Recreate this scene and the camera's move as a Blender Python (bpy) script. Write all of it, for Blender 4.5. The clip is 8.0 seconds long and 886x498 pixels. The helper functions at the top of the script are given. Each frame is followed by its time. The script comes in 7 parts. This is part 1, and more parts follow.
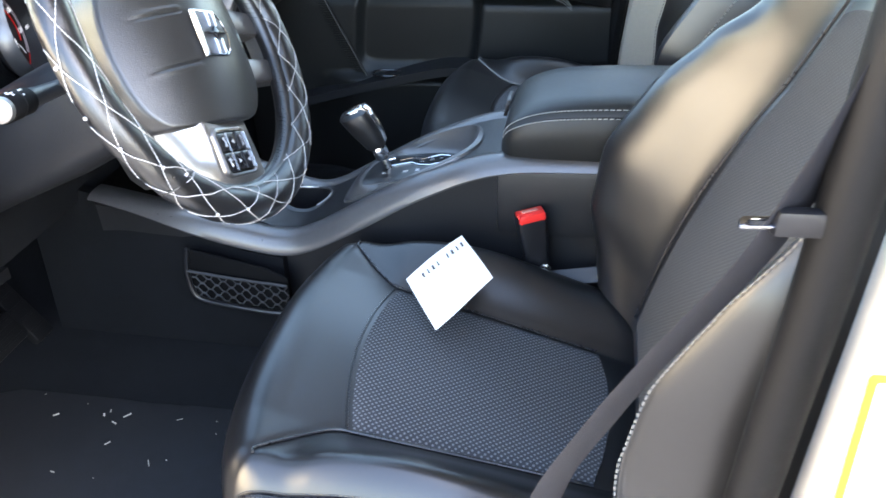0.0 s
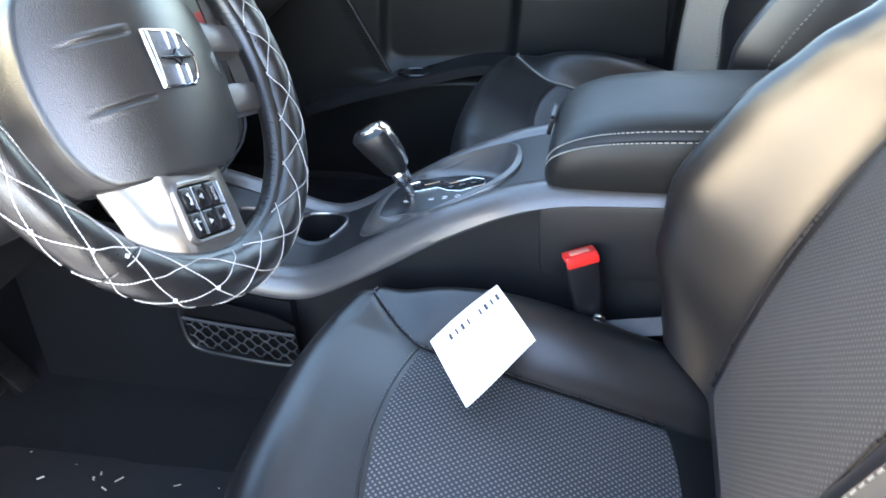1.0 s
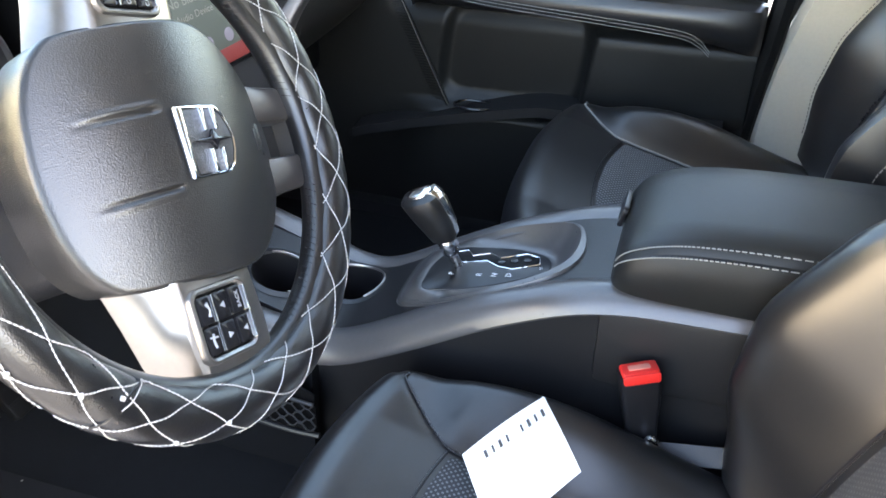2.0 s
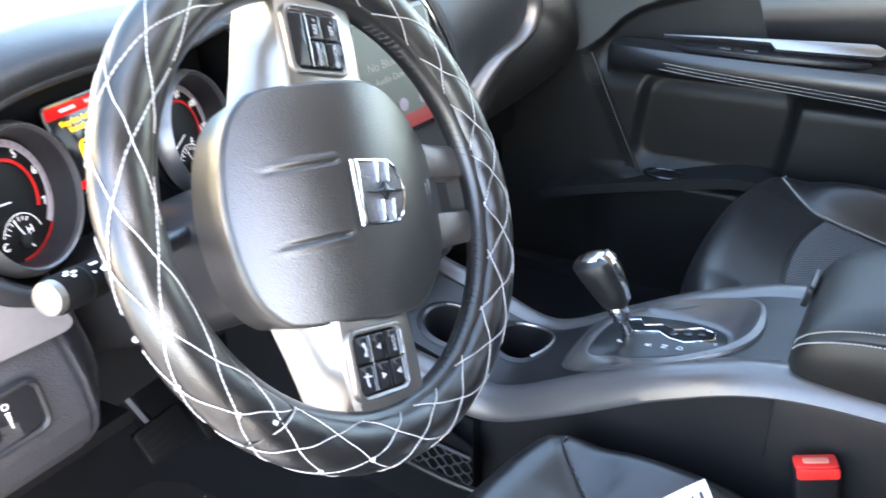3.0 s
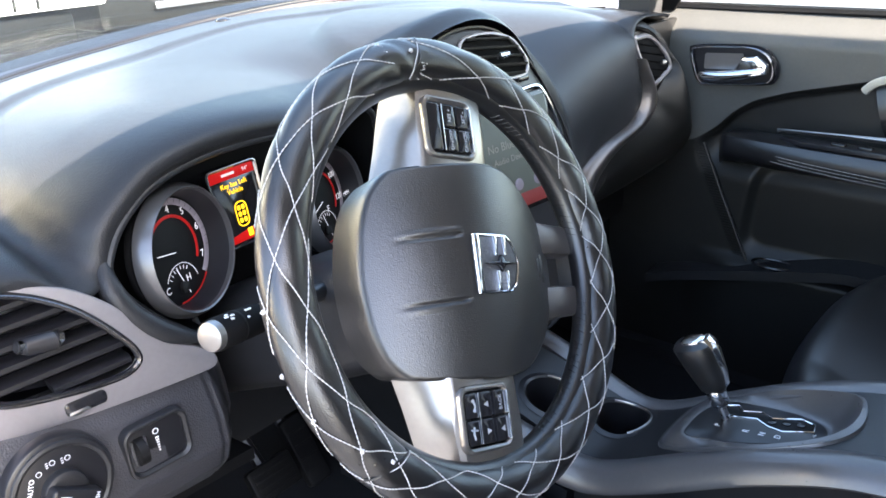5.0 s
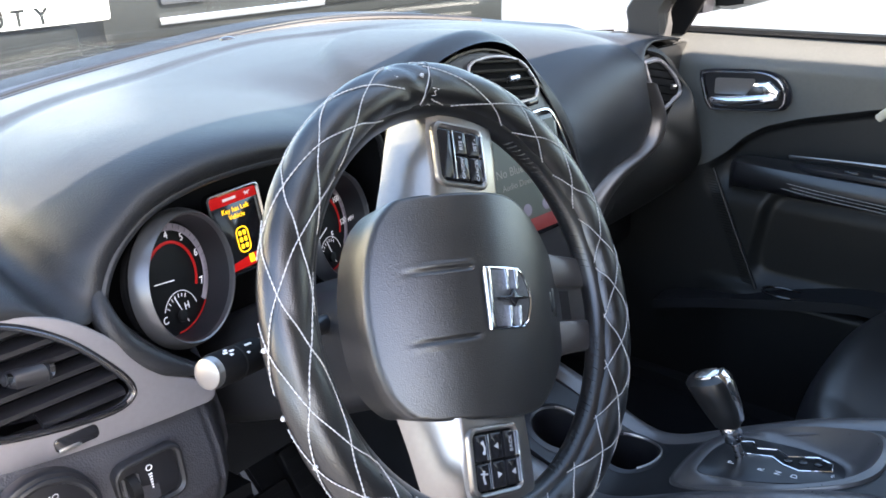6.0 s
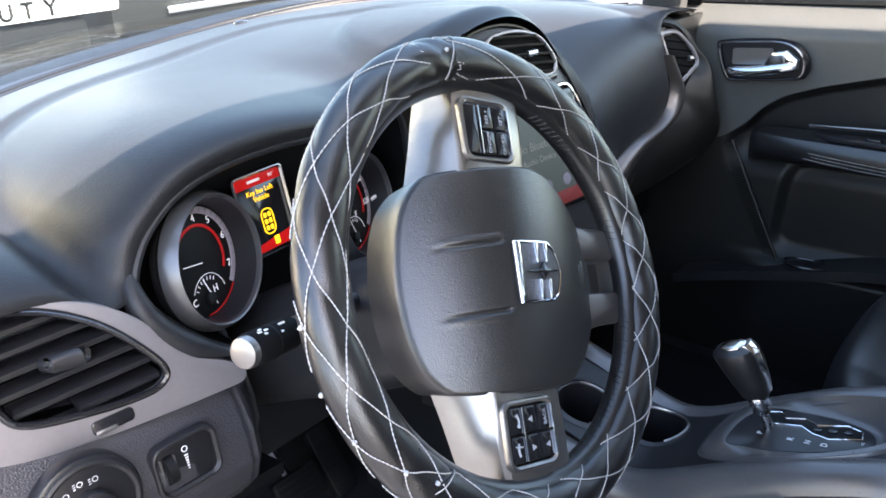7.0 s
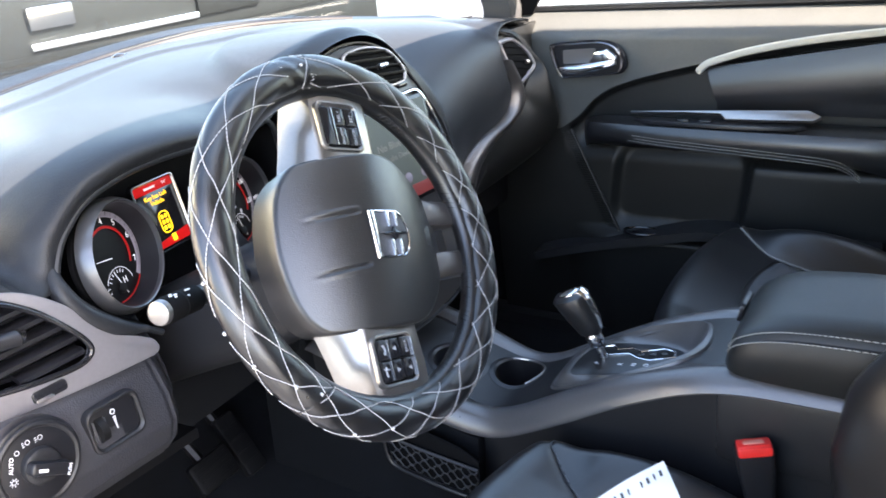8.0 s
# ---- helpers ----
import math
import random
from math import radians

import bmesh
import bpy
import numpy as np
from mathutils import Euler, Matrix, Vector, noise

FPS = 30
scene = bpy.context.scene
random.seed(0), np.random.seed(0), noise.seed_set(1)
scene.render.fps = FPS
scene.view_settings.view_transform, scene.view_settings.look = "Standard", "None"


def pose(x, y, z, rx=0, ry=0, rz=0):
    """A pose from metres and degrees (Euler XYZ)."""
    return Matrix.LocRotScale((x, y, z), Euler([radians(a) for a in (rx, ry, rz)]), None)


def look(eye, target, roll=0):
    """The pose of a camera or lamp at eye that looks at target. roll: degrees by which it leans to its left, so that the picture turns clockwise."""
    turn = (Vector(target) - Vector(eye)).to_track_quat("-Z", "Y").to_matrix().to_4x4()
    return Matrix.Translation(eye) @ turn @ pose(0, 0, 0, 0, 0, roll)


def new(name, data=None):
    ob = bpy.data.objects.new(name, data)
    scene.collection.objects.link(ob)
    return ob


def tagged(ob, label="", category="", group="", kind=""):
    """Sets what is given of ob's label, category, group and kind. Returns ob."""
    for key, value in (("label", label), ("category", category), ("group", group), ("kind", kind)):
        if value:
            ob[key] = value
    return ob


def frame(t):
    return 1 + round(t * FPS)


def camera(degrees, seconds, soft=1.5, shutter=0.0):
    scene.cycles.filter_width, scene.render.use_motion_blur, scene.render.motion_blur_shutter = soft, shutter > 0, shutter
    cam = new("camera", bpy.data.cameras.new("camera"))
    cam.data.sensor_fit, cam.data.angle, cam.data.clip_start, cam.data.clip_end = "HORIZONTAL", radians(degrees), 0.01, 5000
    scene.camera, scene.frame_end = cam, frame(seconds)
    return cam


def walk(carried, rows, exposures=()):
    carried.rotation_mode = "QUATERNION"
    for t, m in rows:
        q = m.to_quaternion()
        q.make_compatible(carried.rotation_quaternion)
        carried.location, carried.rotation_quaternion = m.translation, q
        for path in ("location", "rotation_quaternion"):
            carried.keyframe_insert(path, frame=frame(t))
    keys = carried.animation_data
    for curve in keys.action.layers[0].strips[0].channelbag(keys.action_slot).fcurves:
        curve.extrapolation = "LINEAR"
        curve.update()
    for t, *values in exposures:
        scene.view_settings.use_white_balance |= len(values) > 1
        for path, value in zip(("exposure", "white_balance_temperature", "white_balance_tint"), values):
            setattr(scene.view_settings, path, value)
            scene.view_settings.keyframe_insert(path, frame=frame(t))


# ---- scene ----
cam = camera(56.1, 8.0, soft=1.6, shutter=0.25)
PATH = [
    (0, (0.06, 0.01, 1.369), (-0.276, 1.693, 0.342), -2.4),
    (0.5, (-0.01, 0.074, 1.348), (-0.342, 1.739, 0.293), -3.1),
    (1, (0.032, 0.226, 1.339), (-0.397, 1.863, 0.273), -4.8),
    (1.2, (0.049, 0.255, 1.353), (-0.504, 1.86, 0.296), -5.4),
    (2.3, (-0.043, 0.397, 1.38), (-0.539, 1.995, 0.285), 2.8),
    (2.5, (-0.034, 0.406, 1.36), (-0.64, 1.989, 0.298), 2.5),
    (3, (0.006, 0.366, 1.381), (-0.939, 1.851, 0.431), -2.8),
    (3.5, (0.029, 0.332, 1.396), (-1.108, 1.741, 0.546), -3.7),
    (4, (0.051, 0.321, 1.39), (-1.126, 1.716, 0.574), -3.5),
    (5.3, (0.031, 0.308, 1.412), (-1.155, 1.725, 0.646), -1.9),
    (5.5, (0.029, 0.314, 1.411), (-1.158, 1.737, 0.658), -1.9),
    (6, (0.009, 0.329, 1.409), (-1.185, 1.751, 0.667), -1.5),
    (6.5, (-0.014, 0.321, 1.415), (-1.246, 1.703, 0.66), -2.1),
    (7, (-0.001, 0.319, 1.404), (-1.208, 1.709, 0.624), -3.3),
    (7.5, (0.027, 0.299, 1.403), (-1.092, 1.76, 0.62), -5.0),
    (8, (0.136, 0.189, 1.427), (-0.873, 1.738, 0.665), -5.7),
]
EXPOSURES = [(0.0, 4.10, 7100, 12), (1.0, 4.35, 7100, 12), (2.5, 4.07, 7900, 14), (3.0, 4.5, 7400, 14), (3.5, 4.2, 7300, 14), (5.5, 3.42, 7000, 15), (7.0, 3.28, 7000, 16), (8.0, 3.65, 7200, 16)]
walk(cam, [(t, look(eye, target, roll)) for t, eye, target, roll in PATH], EXPOSURES)

# ---------------------------------------------------------------- world and light
SUN_EL, SUN_AZ = 42.0, 90.0
world = bpy.data.worlds.new("sky")
scene.world = world
world.use_nodes = True
wn, wl = world.node_tree.nodes, world.node_tree.links
wn.clear()
sky = wn.new("ShaderNodeTexSky")
sky.sky_type, sky.sun_disc = "NISHITA", False
sky.sun_elevation, sky.sun_rotation = radians(SUN_EL), radians(SUN_AZ)
sky.air_density, sky.dust_density, sky.ozone_density = 1.0, 1.4, 1.0
back = wn.new("ShaderNodeBackground")
back.inputs["Strength"].default_value = 0.15
wout = wn.new("ShaderNodeOutputWorld")
wl.new(sky.outputs[0], back.inputs[0])
wl.new(back.outputs[0], wout.inputs[0])

sun_data = bpy.data.lights.new("sun", "SUN")
sun_data.energy, sun_data.angle, sun_data.color = 5.0, radians(0.55), (1.0, 0.95, 0.87)
sun = new("sun", sun_data)
# the sun stands at rotation SUN_AZ clockwise from +y
sun_dir = Vector((math.sin(radians(SUN_AZ)) * math.cos(radians(SUN_EL)),
                  math.cos(radians(SUN_AZ)) * math.cos(radians(SUN_EL)), math.sin(radians(SUN_EL))))
sun.matrix_world = look(sun_dir * 30, (0, 0, 0))


# ---------------------------------------------------------------- materials
def material(name, color, rough=0.5, metal=0.0, vary=0.15, big=9.0, relief=None, scale=900.0,
             depth=0.0004, tint=None, wear=0.03, coat=0.0, spec=0.5):
    """A surface with two scales of variation; relief: 'leather', 'grain', 'cloth', 'brush' or None."""
    m = bpy.data.materials.new(name)
    m.use_nodes = True
    n, l = m.node_tree.nodes, m.node_tree.links
    b = n["Principled BSDF"]
    co = n.new("ShaderNodeTexCoord")
    mp = n.new("ShaderNodeMapping")
    l.new(co.outputs["Object"], mp.inputs["Vector"])
    if relief == "brush":
        mp.inputs["Scale"].default_value = (1, 1, 1)
    noise_big = n.new("ShaderNodeTexNoise")
    noise_big.inputs["Scale"].default_value = big
    noise_big.inputs["Detail"].default_value = 5
    l.new(mp.outputs[0], noise_big.inputs["Vector"])
    noise_fine = n.new("ShaderNodeTexNoise")
    noise_fine.inputs["Scale"].default_value = big * 22
    noise_fine.inputs["Detail"].default_value = 3
    l.new(mp.outputs[0], noise_fine.inputs["Vector"])
    add = n.new("ShaderNodeMath")
    add.operation = "ADD"
    l.new(noise_big.outputs["Fac"], add.inputs[0])
    l.new(noise_fine.outputs["Fac"], add.inputs[1])
    ramp = n.new("ShaderNodeMapRange")
    ramp.inputs["From Min"].default_value, ramp.inputs["From Max"].default_value = 0.6, 1.4
    l.new(add.outputs[0], ramp.inputs["Value"])
    mix = n.new("ShaderNodeMix")
    mix.data_type = "RGBA"
    c = Vector(color)
    d = Vector(tint) if tint else c
    mix.inputs["A"].default_value = (*(c * (1 - vary)), 1)
    mix.inputs["B"].default_value = (*(d * (1 + vary)), 1)
    l.new(ramp.outputs[0], mix.inputs["Factor"])
    l.new(mix.outputs["Result"], b.inputs["Base Color"])
    rr = n.new("ShaderNodeMapRange")
    rr.inputs["From Min"].default_value, rr.inputs["From Max"].default_value = 0.6, 1.4
    rr.inputs["To Min"].default_value, rr.inputs["To Max"].default_value = max(0.02, rough - wear), min(1, rough + wear)
    l.new(add.outputs[0], rr.inputs["Value"])
    l.new(rr.outputs[0], b.inputs["Roughness"])
    b.inputs["Metallic"].default_value = metal
    b.inputs["Coat Weight"].default_value = coat
    b.inputs["Specular IOR Level"].default_value = spec
    if relief in ("leather", "grain", "cloth"):
        if relief == "leather":
            t = n.new("ShaderNodeTexVoronoi")
            t.feature = "F1"
            t.inputs["Scale"].default_value = scale
            src = t.outputs["Distance"]
        else:
            t = n.new("ShaderNodeTexNoise")
            t.inputs["Scale"].default_value = scale
            t.inputs["Detail"].default_value = 4
            src = t.outputs["Fac"]
        l.new(mp.outputs[0], t.inputs["Vector"])
        bp = n.new("ShaderNodeBump")
        bp.inputs["Strength"].default_value = 0.5
        bp.inputs["Distance"].default_value = depth
        l.new(src, bp.inputs["Height"])
        l.new(bp.outputs[0], b.inputs["Normal"])
    return m


def mesh_fabric(name, axis, pitch=0.0037, dots=0.15):
    """Dark knit with staggered rows of lighter dots; axis: the lengthwise one."""
    m = material(name, (0.030, 0.031, 0.034), 0.85, vary=0.25, relief="cloth", scale=1500, depth=0.0006)
    n, l = m.node_tree.nodes, m.node_tree.links
    b = n["Principled BSDF"]
    co = n.new("ShaderNodeTexCoord")
    sep = n.new("ShaderNodeSeparateXYZ")
    l.new(co.outputs["Object"], sep.inputs[0])
    waves = []
    for k, p in ((axis, pitch * (1.0 if axis == "X" else 0.95)), ("Y", pitch)):
        mul = n.new("ShaderNodeMath")
        mul.operation = "MULTIPLY"
        mul.inputs[1].default_value = math.pi / p
        l.new(sep.outputs[k], mul.inputs[0])
        s = n.new("ShaderNodeMath")
        s.operation = "SINE"
        l.new(mul.outputs[0], s.inputs[0])
        waves.append(s)
    prod = n.new("ShaderNodeMath")
    prod.operation = "MULTIPLY"
    l.new(waves[0].outputs[0], prod.inputs[0])
    l.new(waves[1].outputs[0], prod.inputs[1])
    rg = n.new("ShaderNodeMapRange")
    rg.inputs["From Min"].default_value, rg.inputs["From Max"].default_value = 0.25, 0.62
    l.new(prod.outputs[0], rg.inputs["Value"])
    old = b.inputs["Base Color"].links[0].from_socket
    mix = n.new("ShaderNodeMix")
    mix.data_type = "RGBA"
    mix.inputs["B"].default_value = (dots, dots * 1.02, dots * 1.05, 1)
    l.new(rg.outputs[0], mix.inputs["Factor"])
    l.new(old, mix.inputs["A"])
    l.new(mix.outputs["Result"], b.inputs["Base Color"])
    return m


def glowing(name, color, strength):
    m = bpy.data.materials.new(name)
    m.use_nodes = True
    b = m.node_tree.nodes["Principled BSDF"]
    b.inputs["Base Color"].default_value = (*color, 1)
    b.inputs["Roughness"].default_value = 0.4
    b.inputs["Specular IOR Level"].default_value = 0.1
    b.inputs["Emission Color"].default_value = (*color, 1)
    b.inputs["Emission Strength"].default_value = strength
    return m


def pane_glass(name, tint, rough=0.0):
    m = bpy.data.materials.new(name)
    m.use_nodes = True
    n, l = m.node_tree.nodes, m.node_tree.links
    n.clear()
    out = n.new("ShaderNodeOutputMaterial")
    tr = n.new("ShaderNodeBsdfTransparent")
    tr.inputs["Color"].default_value = (*tint, 1)
    gl = n.new("ShaderNodeBsdfGlossy")
    gl.inputs["Roughness"].default_value = rough
    lw = n.new("ShaderNodeLayerWeight")
    pw5 = n.new("ShaderNodeMath")
    pw5.operation = "POWER"
    pw5.inputs[1].default_value = 5.0
    l.new(lw.outputs["Facing"], pw5.inputs[0])
    fr = n.new("ShaderNodeMapRange")
    fr.inputs["To Min"].default_value, fr.inputs["To Max"].default_value = 0.03, 0.8
    l.new(pw5.outputs[0], fr.inputs["Value"])
    mix = n.new("ShaderNodeMixShader")
    l.new(fr.outputs[0], mix.inputs[0])
    l.new(tr.outputs[0], mix.inputs[1])
    l.new(gl.outputs[0], mix.inputs[2])
    l.new(mix.outputs[0], out.inputs["Surface"])
    return m


LEATHER = material("black_leather", (0.0100, 0.0100, 0.0108), 0.30, spec=0.7, vary=0.12, wear=0.02, relief="grain", scale=700, depth=0.00006)
ARM_VINYL = material("matt_black_armrest_vinyl", (0.012, 0.0122, 0.0118), 0.44, spec=0.38, vary=0.12, relief="leather", scale=700, depth=0.0002)
LEATHER_WORN = material("worn_black_leather", (0.015, 0.015, 0.017), 0.3, vary=0.2, relief="leather", scale=900, depth=0.00009, wear=0.12)
COVER = material("wheel_cover_leather", (0.006, 0.006, 0.0070), 0.31, spec=0.9, vary=0.10, wear=0.04, relief="leather", scale=900, depth=0.0003)
AIRBAG = material("grained_airbag_plastic", (0.016, 0.0155, 0.0158), 0.31, spec=0.95, vary=0.05, wear=0.02, relief="leather", scale=900, depth=0.0003)
PAD = material("dash_soft_plastic", (0.0155, 0.016, 0.0178), 0.40, spec=0.28, vary=0.1, relief="leather", scale=640, depth=0.00045)
PLASTIC = material("dark_grained_plastic", (0.0135, 0.0135, 0.0150), 0.40, vary=0.12, spec=0.38, relief="leather", scale=620, depth=0.00022)
PALE_PAINT = material("pale_car_paint", (0.46, 0.46, 0.45), 0.35, vary=0.06)
# black plastic; also stands in for shade on the knee panel and underside
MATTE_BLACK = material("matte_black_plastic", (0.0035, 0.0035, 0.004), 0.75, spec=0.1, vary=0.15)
PALE_RED = material("pale_red_plastic", (0.80, 0.27, 0.20), 0.4, vary=0.06)
PANEL_GRAIN = material("grained_panel_plastic", (0.029, 0.029, 0.034), 0.44, vary=0.14, spec=0.6, relief="leather", scale=520, depth=0.0006)
DOOR_GREY = material("soft_grey_door_plastic", (0.068, 0.068, 0.064), 0.48, vary=0.10, relief="leather", scale=620, depth=0.0002)
DOOR_DARK = material("dark_door_plastic", (0.0115, 0.0116, 0.0114), 0.42, vary=0.12, spec=0.3, relief="leather", scale=620, depth=0.00022)
PLASTIC_SMOOTH = material("dark_smooth_plastic", (0.010, 0.010, 0.012), 0.34, vary=0.1)
GLOSS = material("gloss_black_plastic", (0.012, 0.012, 0.014), 0.12, vary=0.1, wear=0.04)
RUBBER = material("black_rubber", (0.005, 0.005, 0.0055), 0.6, vary=0.2, spec=0.2, relief="grain", scale=300)
CARPET = material("black_carpet", (0.0045, 0.005, 0.0065), 0.95, vary=0.4, big=30, spec=0.2, relief="cloth", scale=900, depth=0.003)
MAT_CARPET = material("floor_mat_carpet", (0.008, 0.009, 0.012), 0.95, vary=0.4, big=40, relief="cloth", scale=1100, depth=0.003)
SATIN = material("satin_silver_plastic", (0.30, 0.285, 0.275), 0.30, metal=0.9, vary=0.06, relief="grain", scale=2200, depth=0.00002)
CONSOLE_SATIN = material("dark_satin_console", (0.085, 0.081, 0.083), 0.30, metal=0.2, vary=0.08, spec=0.8)
BEZEL = material("satin_grey_trim", (0.30, 0.28, 0.29), 0.36, metal=0.6, vary=0.06, relief="grain", scale=2200, depth=0.00002)
STACK_GREY = material("satin_dark_stack_trim", (0.060, 0.058, 0.060), 0.36, metal=0.4, vary=0.06)
SPOKE_GREY = material("dark_satin_spoke", (0.11, 0.098, 0.095), 0.32, metal=0.7, vary=0.05)
DISH = material("dark_satin_dish", (0.12, 0.115, 0.115), 0.30, metal=0.5, vary=0.06)
DIAL_FACE = material("matt_black_dial", (0.004, 0.004, 0.0045), 0.5, vary=0.1, spec=0.12)
# darkened well below grey paint so the sunlit vehicle looks shaded
GREY_PAINT = material("shade_darkened_grey_car_paint", (0.014, 0.015, 0.016), 0.35, vary=0.08, spec=0.3)
CHROME = material("chrome", (0.75, 0.76, 0.78), 0.1, metal=1.0, vary=0.04, wear=0.04)
GAUGE_SATIN = material("satin_gauge_ring", (0.12, 0.118, 0.122), 0.30, metal=0.7, vary=0.05)
EMBLEM_GROUND = material("patterned_emblem_ground", (0.13, 0.13, 0.14), 0.35, metal=0.7, vary=0.3, relief="leather", scale=700, depth=0.0012)
DARK_CHROME = material("dark_chrome", (0.3, 0.3, 0.32), 0.16, metal=1.0, vary=0.05, wear=0.05)
THREAD = material("white_thread", (0.43, 0.42, 0.41), 0.8, vary=0.12, big=60)
# grey thread; also paints the highlight along the passenger cushion's outer seam
GREY_STITCH_AND_GLINT = material("grey_seat_thread_and_glint", (0.17, 0.165, 0.155), 0.8, vary=0.15, big=60)
GREY_THREAD = material("grey_thread", (0.10, 0.098, 0.09), 0.8, vary=0.15, big=60)
PILLAR_GREY = material("grey_pillar_trim", (0.030, 0.030, 0.031), 0.6, vary=0.06, relief="grain", scale=900, depth=0.0002)
PALE_THREAD = material("pale_thread", (0.32, 0.31, 0.29), 0.8, vary=0.15, big=60)
RED = material("red_release_button", (0.75, 0.03, 0.025), 0.35, vary=0.06)
BEIGE = material("light_beige_trim", (0.42, 0.40, 0.35), 0.6, vary=0.06, relief="grain", scale=700, depth=0.0003)
HEADLINER = material("beige_headliner", (0.74, 0.63, 0.48), 0.95, vary=0.08, relief="cloth", scale=800, depth=0.0006)
WHITE_PAINT = material("white_car_paint", (0.8, 0.8, 0.79), 0.25, vary=0.03, coat=0.6)
# surface of the added wall that gives warm reflections
WARM_REFLECTOR = material("cream_reflector", (0.72, 0.64, 0.50), 0.85, vary=0.06, big=0.8, relief="grain", scale=60, depth=0.003)
PAPER = material("white_paper", (0.82, 0.82, 0.80), 0.7, vary=0.03)
INK = material("dark_print", (0.05, 0.05, 0.055), 0.6, vary=0.1)
LETTER_BLACK = material("black_lettering", (0.004, 0.004, 0.0045), 0.6, vary=0.1, spec=0.1)
YELLOW = material("yellow_label", (0.75, 0.66, 0.02), 0.5, vary=0.05)
NET_CORD = material("elastic_net_cord", (0.03, 0.031, 0.034), 0.6, vary=0.2, big=60)
WEBBING = material("seat_belt_webbing", (0.017, 0.016, 0.019), 0.65, vary=0.2, big=40, spec=0.3, relief="cloth", scale=1400, depth=0.0005)
STEEL = material("brushed_steel", (0.55, 0.55, 0.56), 0.28, metal=1.0, vary=0.08)
DIM_MARKING = material("grey_marking", (0.36, 0.37, 0.39), 0.5, vary=0.05)
MARKING = material("white_marking", (0.75, 0.75, 0.76), 0.5, vary=0.04)
DEBRIS = material("dry_debris", (0.45, 0.42, 0.36), 0.9, vary=0.3)
CONCRETE = material("worn_asphalt_ground", (0.085, 0.088, 0.095), 0.9, vary=0.15, big=1.2, relief="grain", scale=120, depth=0.003)
# base colour cut so the vehicles' sunlit dark parts look shaded
DARK_STEEL = material("shade_darkened_vehicle_plastic", (0.006, 0.0065, 0.007), 0.5, vary=0.3, spec=0.2)
CUSHION_FABRIC = mesh_fabric("dotted_seat_fabric", "X")
BACK_FABRIC = mesh_fabric("dotted_back_fabric", "Z", 0.0034, 0.06)
GLASS = pane_glass("window_glass", (0.86, 0.9, 0.88))
TINTED = pane_glass("tinted_glass", (0.45, 0.47, 0.48))
SCREEN_RED = glowing("lit_red_display", (0.4, 0.008, 0.008), 0.07)
SCREEN_YELLOW = glowing("lit_yellow_display", (1.0, 0.55, 0.02), 0.2)
SCREEN_WHITE = glowing("lit_white_display", (0.6, 0.56, 0.56), 0.07)
SCREEN_GREY = glowing("dim_grey_display", (0.20, 0.20, 0.18), 0.03)
SCREEN_DIM = glowing("dim_lit_screen", (0.07, 0.08, 0.07), 0.035)
SCREEN_DULL_RED = glowing("dim_red_display", (0.16, 0.03, 0.028), 0.03)
DIAL_RED = glowing("lit_red_ring", (0.28, 0.010, 0.010), 0.03)
DIAL_WHITE = glowing("lit_dial_marks", (0.6, 0.6, 0.64), 0.05)


# ---------------------------------------------------------------- mesh helpers
def smooth_path(points, per=8, closed=False):
    """A Catmull-Rom curve through the points."""
    p = [Vector(q) for q in points]
    k = len(p)
    out = []
    for i in range(k if closed else k - 1):
        a = p[(i - 1) % k] if closed or i > 0 else p[0] * 2 - p[1]
        b, c = p[i % k], p[(i + 1) % k]
        d = p[(i + 2) % k] if closed or i + 2 < k else p[-1] * 2 - p[-2]
        for j in range(per):
            t = j / per
            out.append(0.5 * ((2 * b) + (c - a) * t + (2 * a - 5 * b + 4 * c - d) * t * t + (3 * b - a - 3 * c + d) * t ** 3))
    if not closed:
        out.append(p[-1].copy())
    return out


def add_rings(bm, rings, close_u=True, close_v=False, cap=False):
    """Faces between rows of points."""
    vs = [[bm.verts.new(p) for p in r] for r in rings]
    n, k = len(vs), len(vs[0])
    for i in range(n if close_v else n - 1):
        a, b = vs[i], vs[(i + 1) % n]
        for j in range(k if close_u else k - 1):
            j2 = (j + 1) % k
            try:
                bm.faces.new((a[j], a[j2], b[j2], b[j]))
            except ValueError:
                pass
    if cap:
        bm.faces.new(list(reversed(vs[0])))
        bm.faces.new(vs[-1])
    return vs


def add_tube(bm, points, radius, n=8, closed=False, flat=1.0, up=None):
    """A round or flattened bar along a path. radius: one number or one a point."""
    p = [Vector(q) for q in points]
    k = len(p)
    rings = []
    ref = Vector(up) if up else None
    last = None
    for i in range(k):
        if closed:
            d = (p[(i + 1) % k] - p[(i - 1) % k]).normalized()
        else:
            d = (p[min(i + 1, k - 1)] - p[max(i - 1, 0)]).normalized()
        if ref:
            s = d.cross(ref)
        elif last is not None:
            s = last - d * last.dot(d)
        else:
            s = d.orthogonal()
        if s.length < 1e-6:
            s = d.orthogonal()
        s.normalize()
        last = s
        u = s.cross(d)
        r = radius[i] if isinstance(radius, (list, tuple)) else radius
        rings.append([p[i] + s * (math.cos(2 * math.pi * j / n) * r) + u * (math.sin(2 * math.pi * j / n) * r * flat) for j in range(n)])
    add_rings(bm, rings, True, closed, not closed)
    return bm


def tube(points, radius, n=8, closed=False, flat=1.0, up=None):
    return add_tube(bmesh.new(), points, radius, n, closed, flat, up)


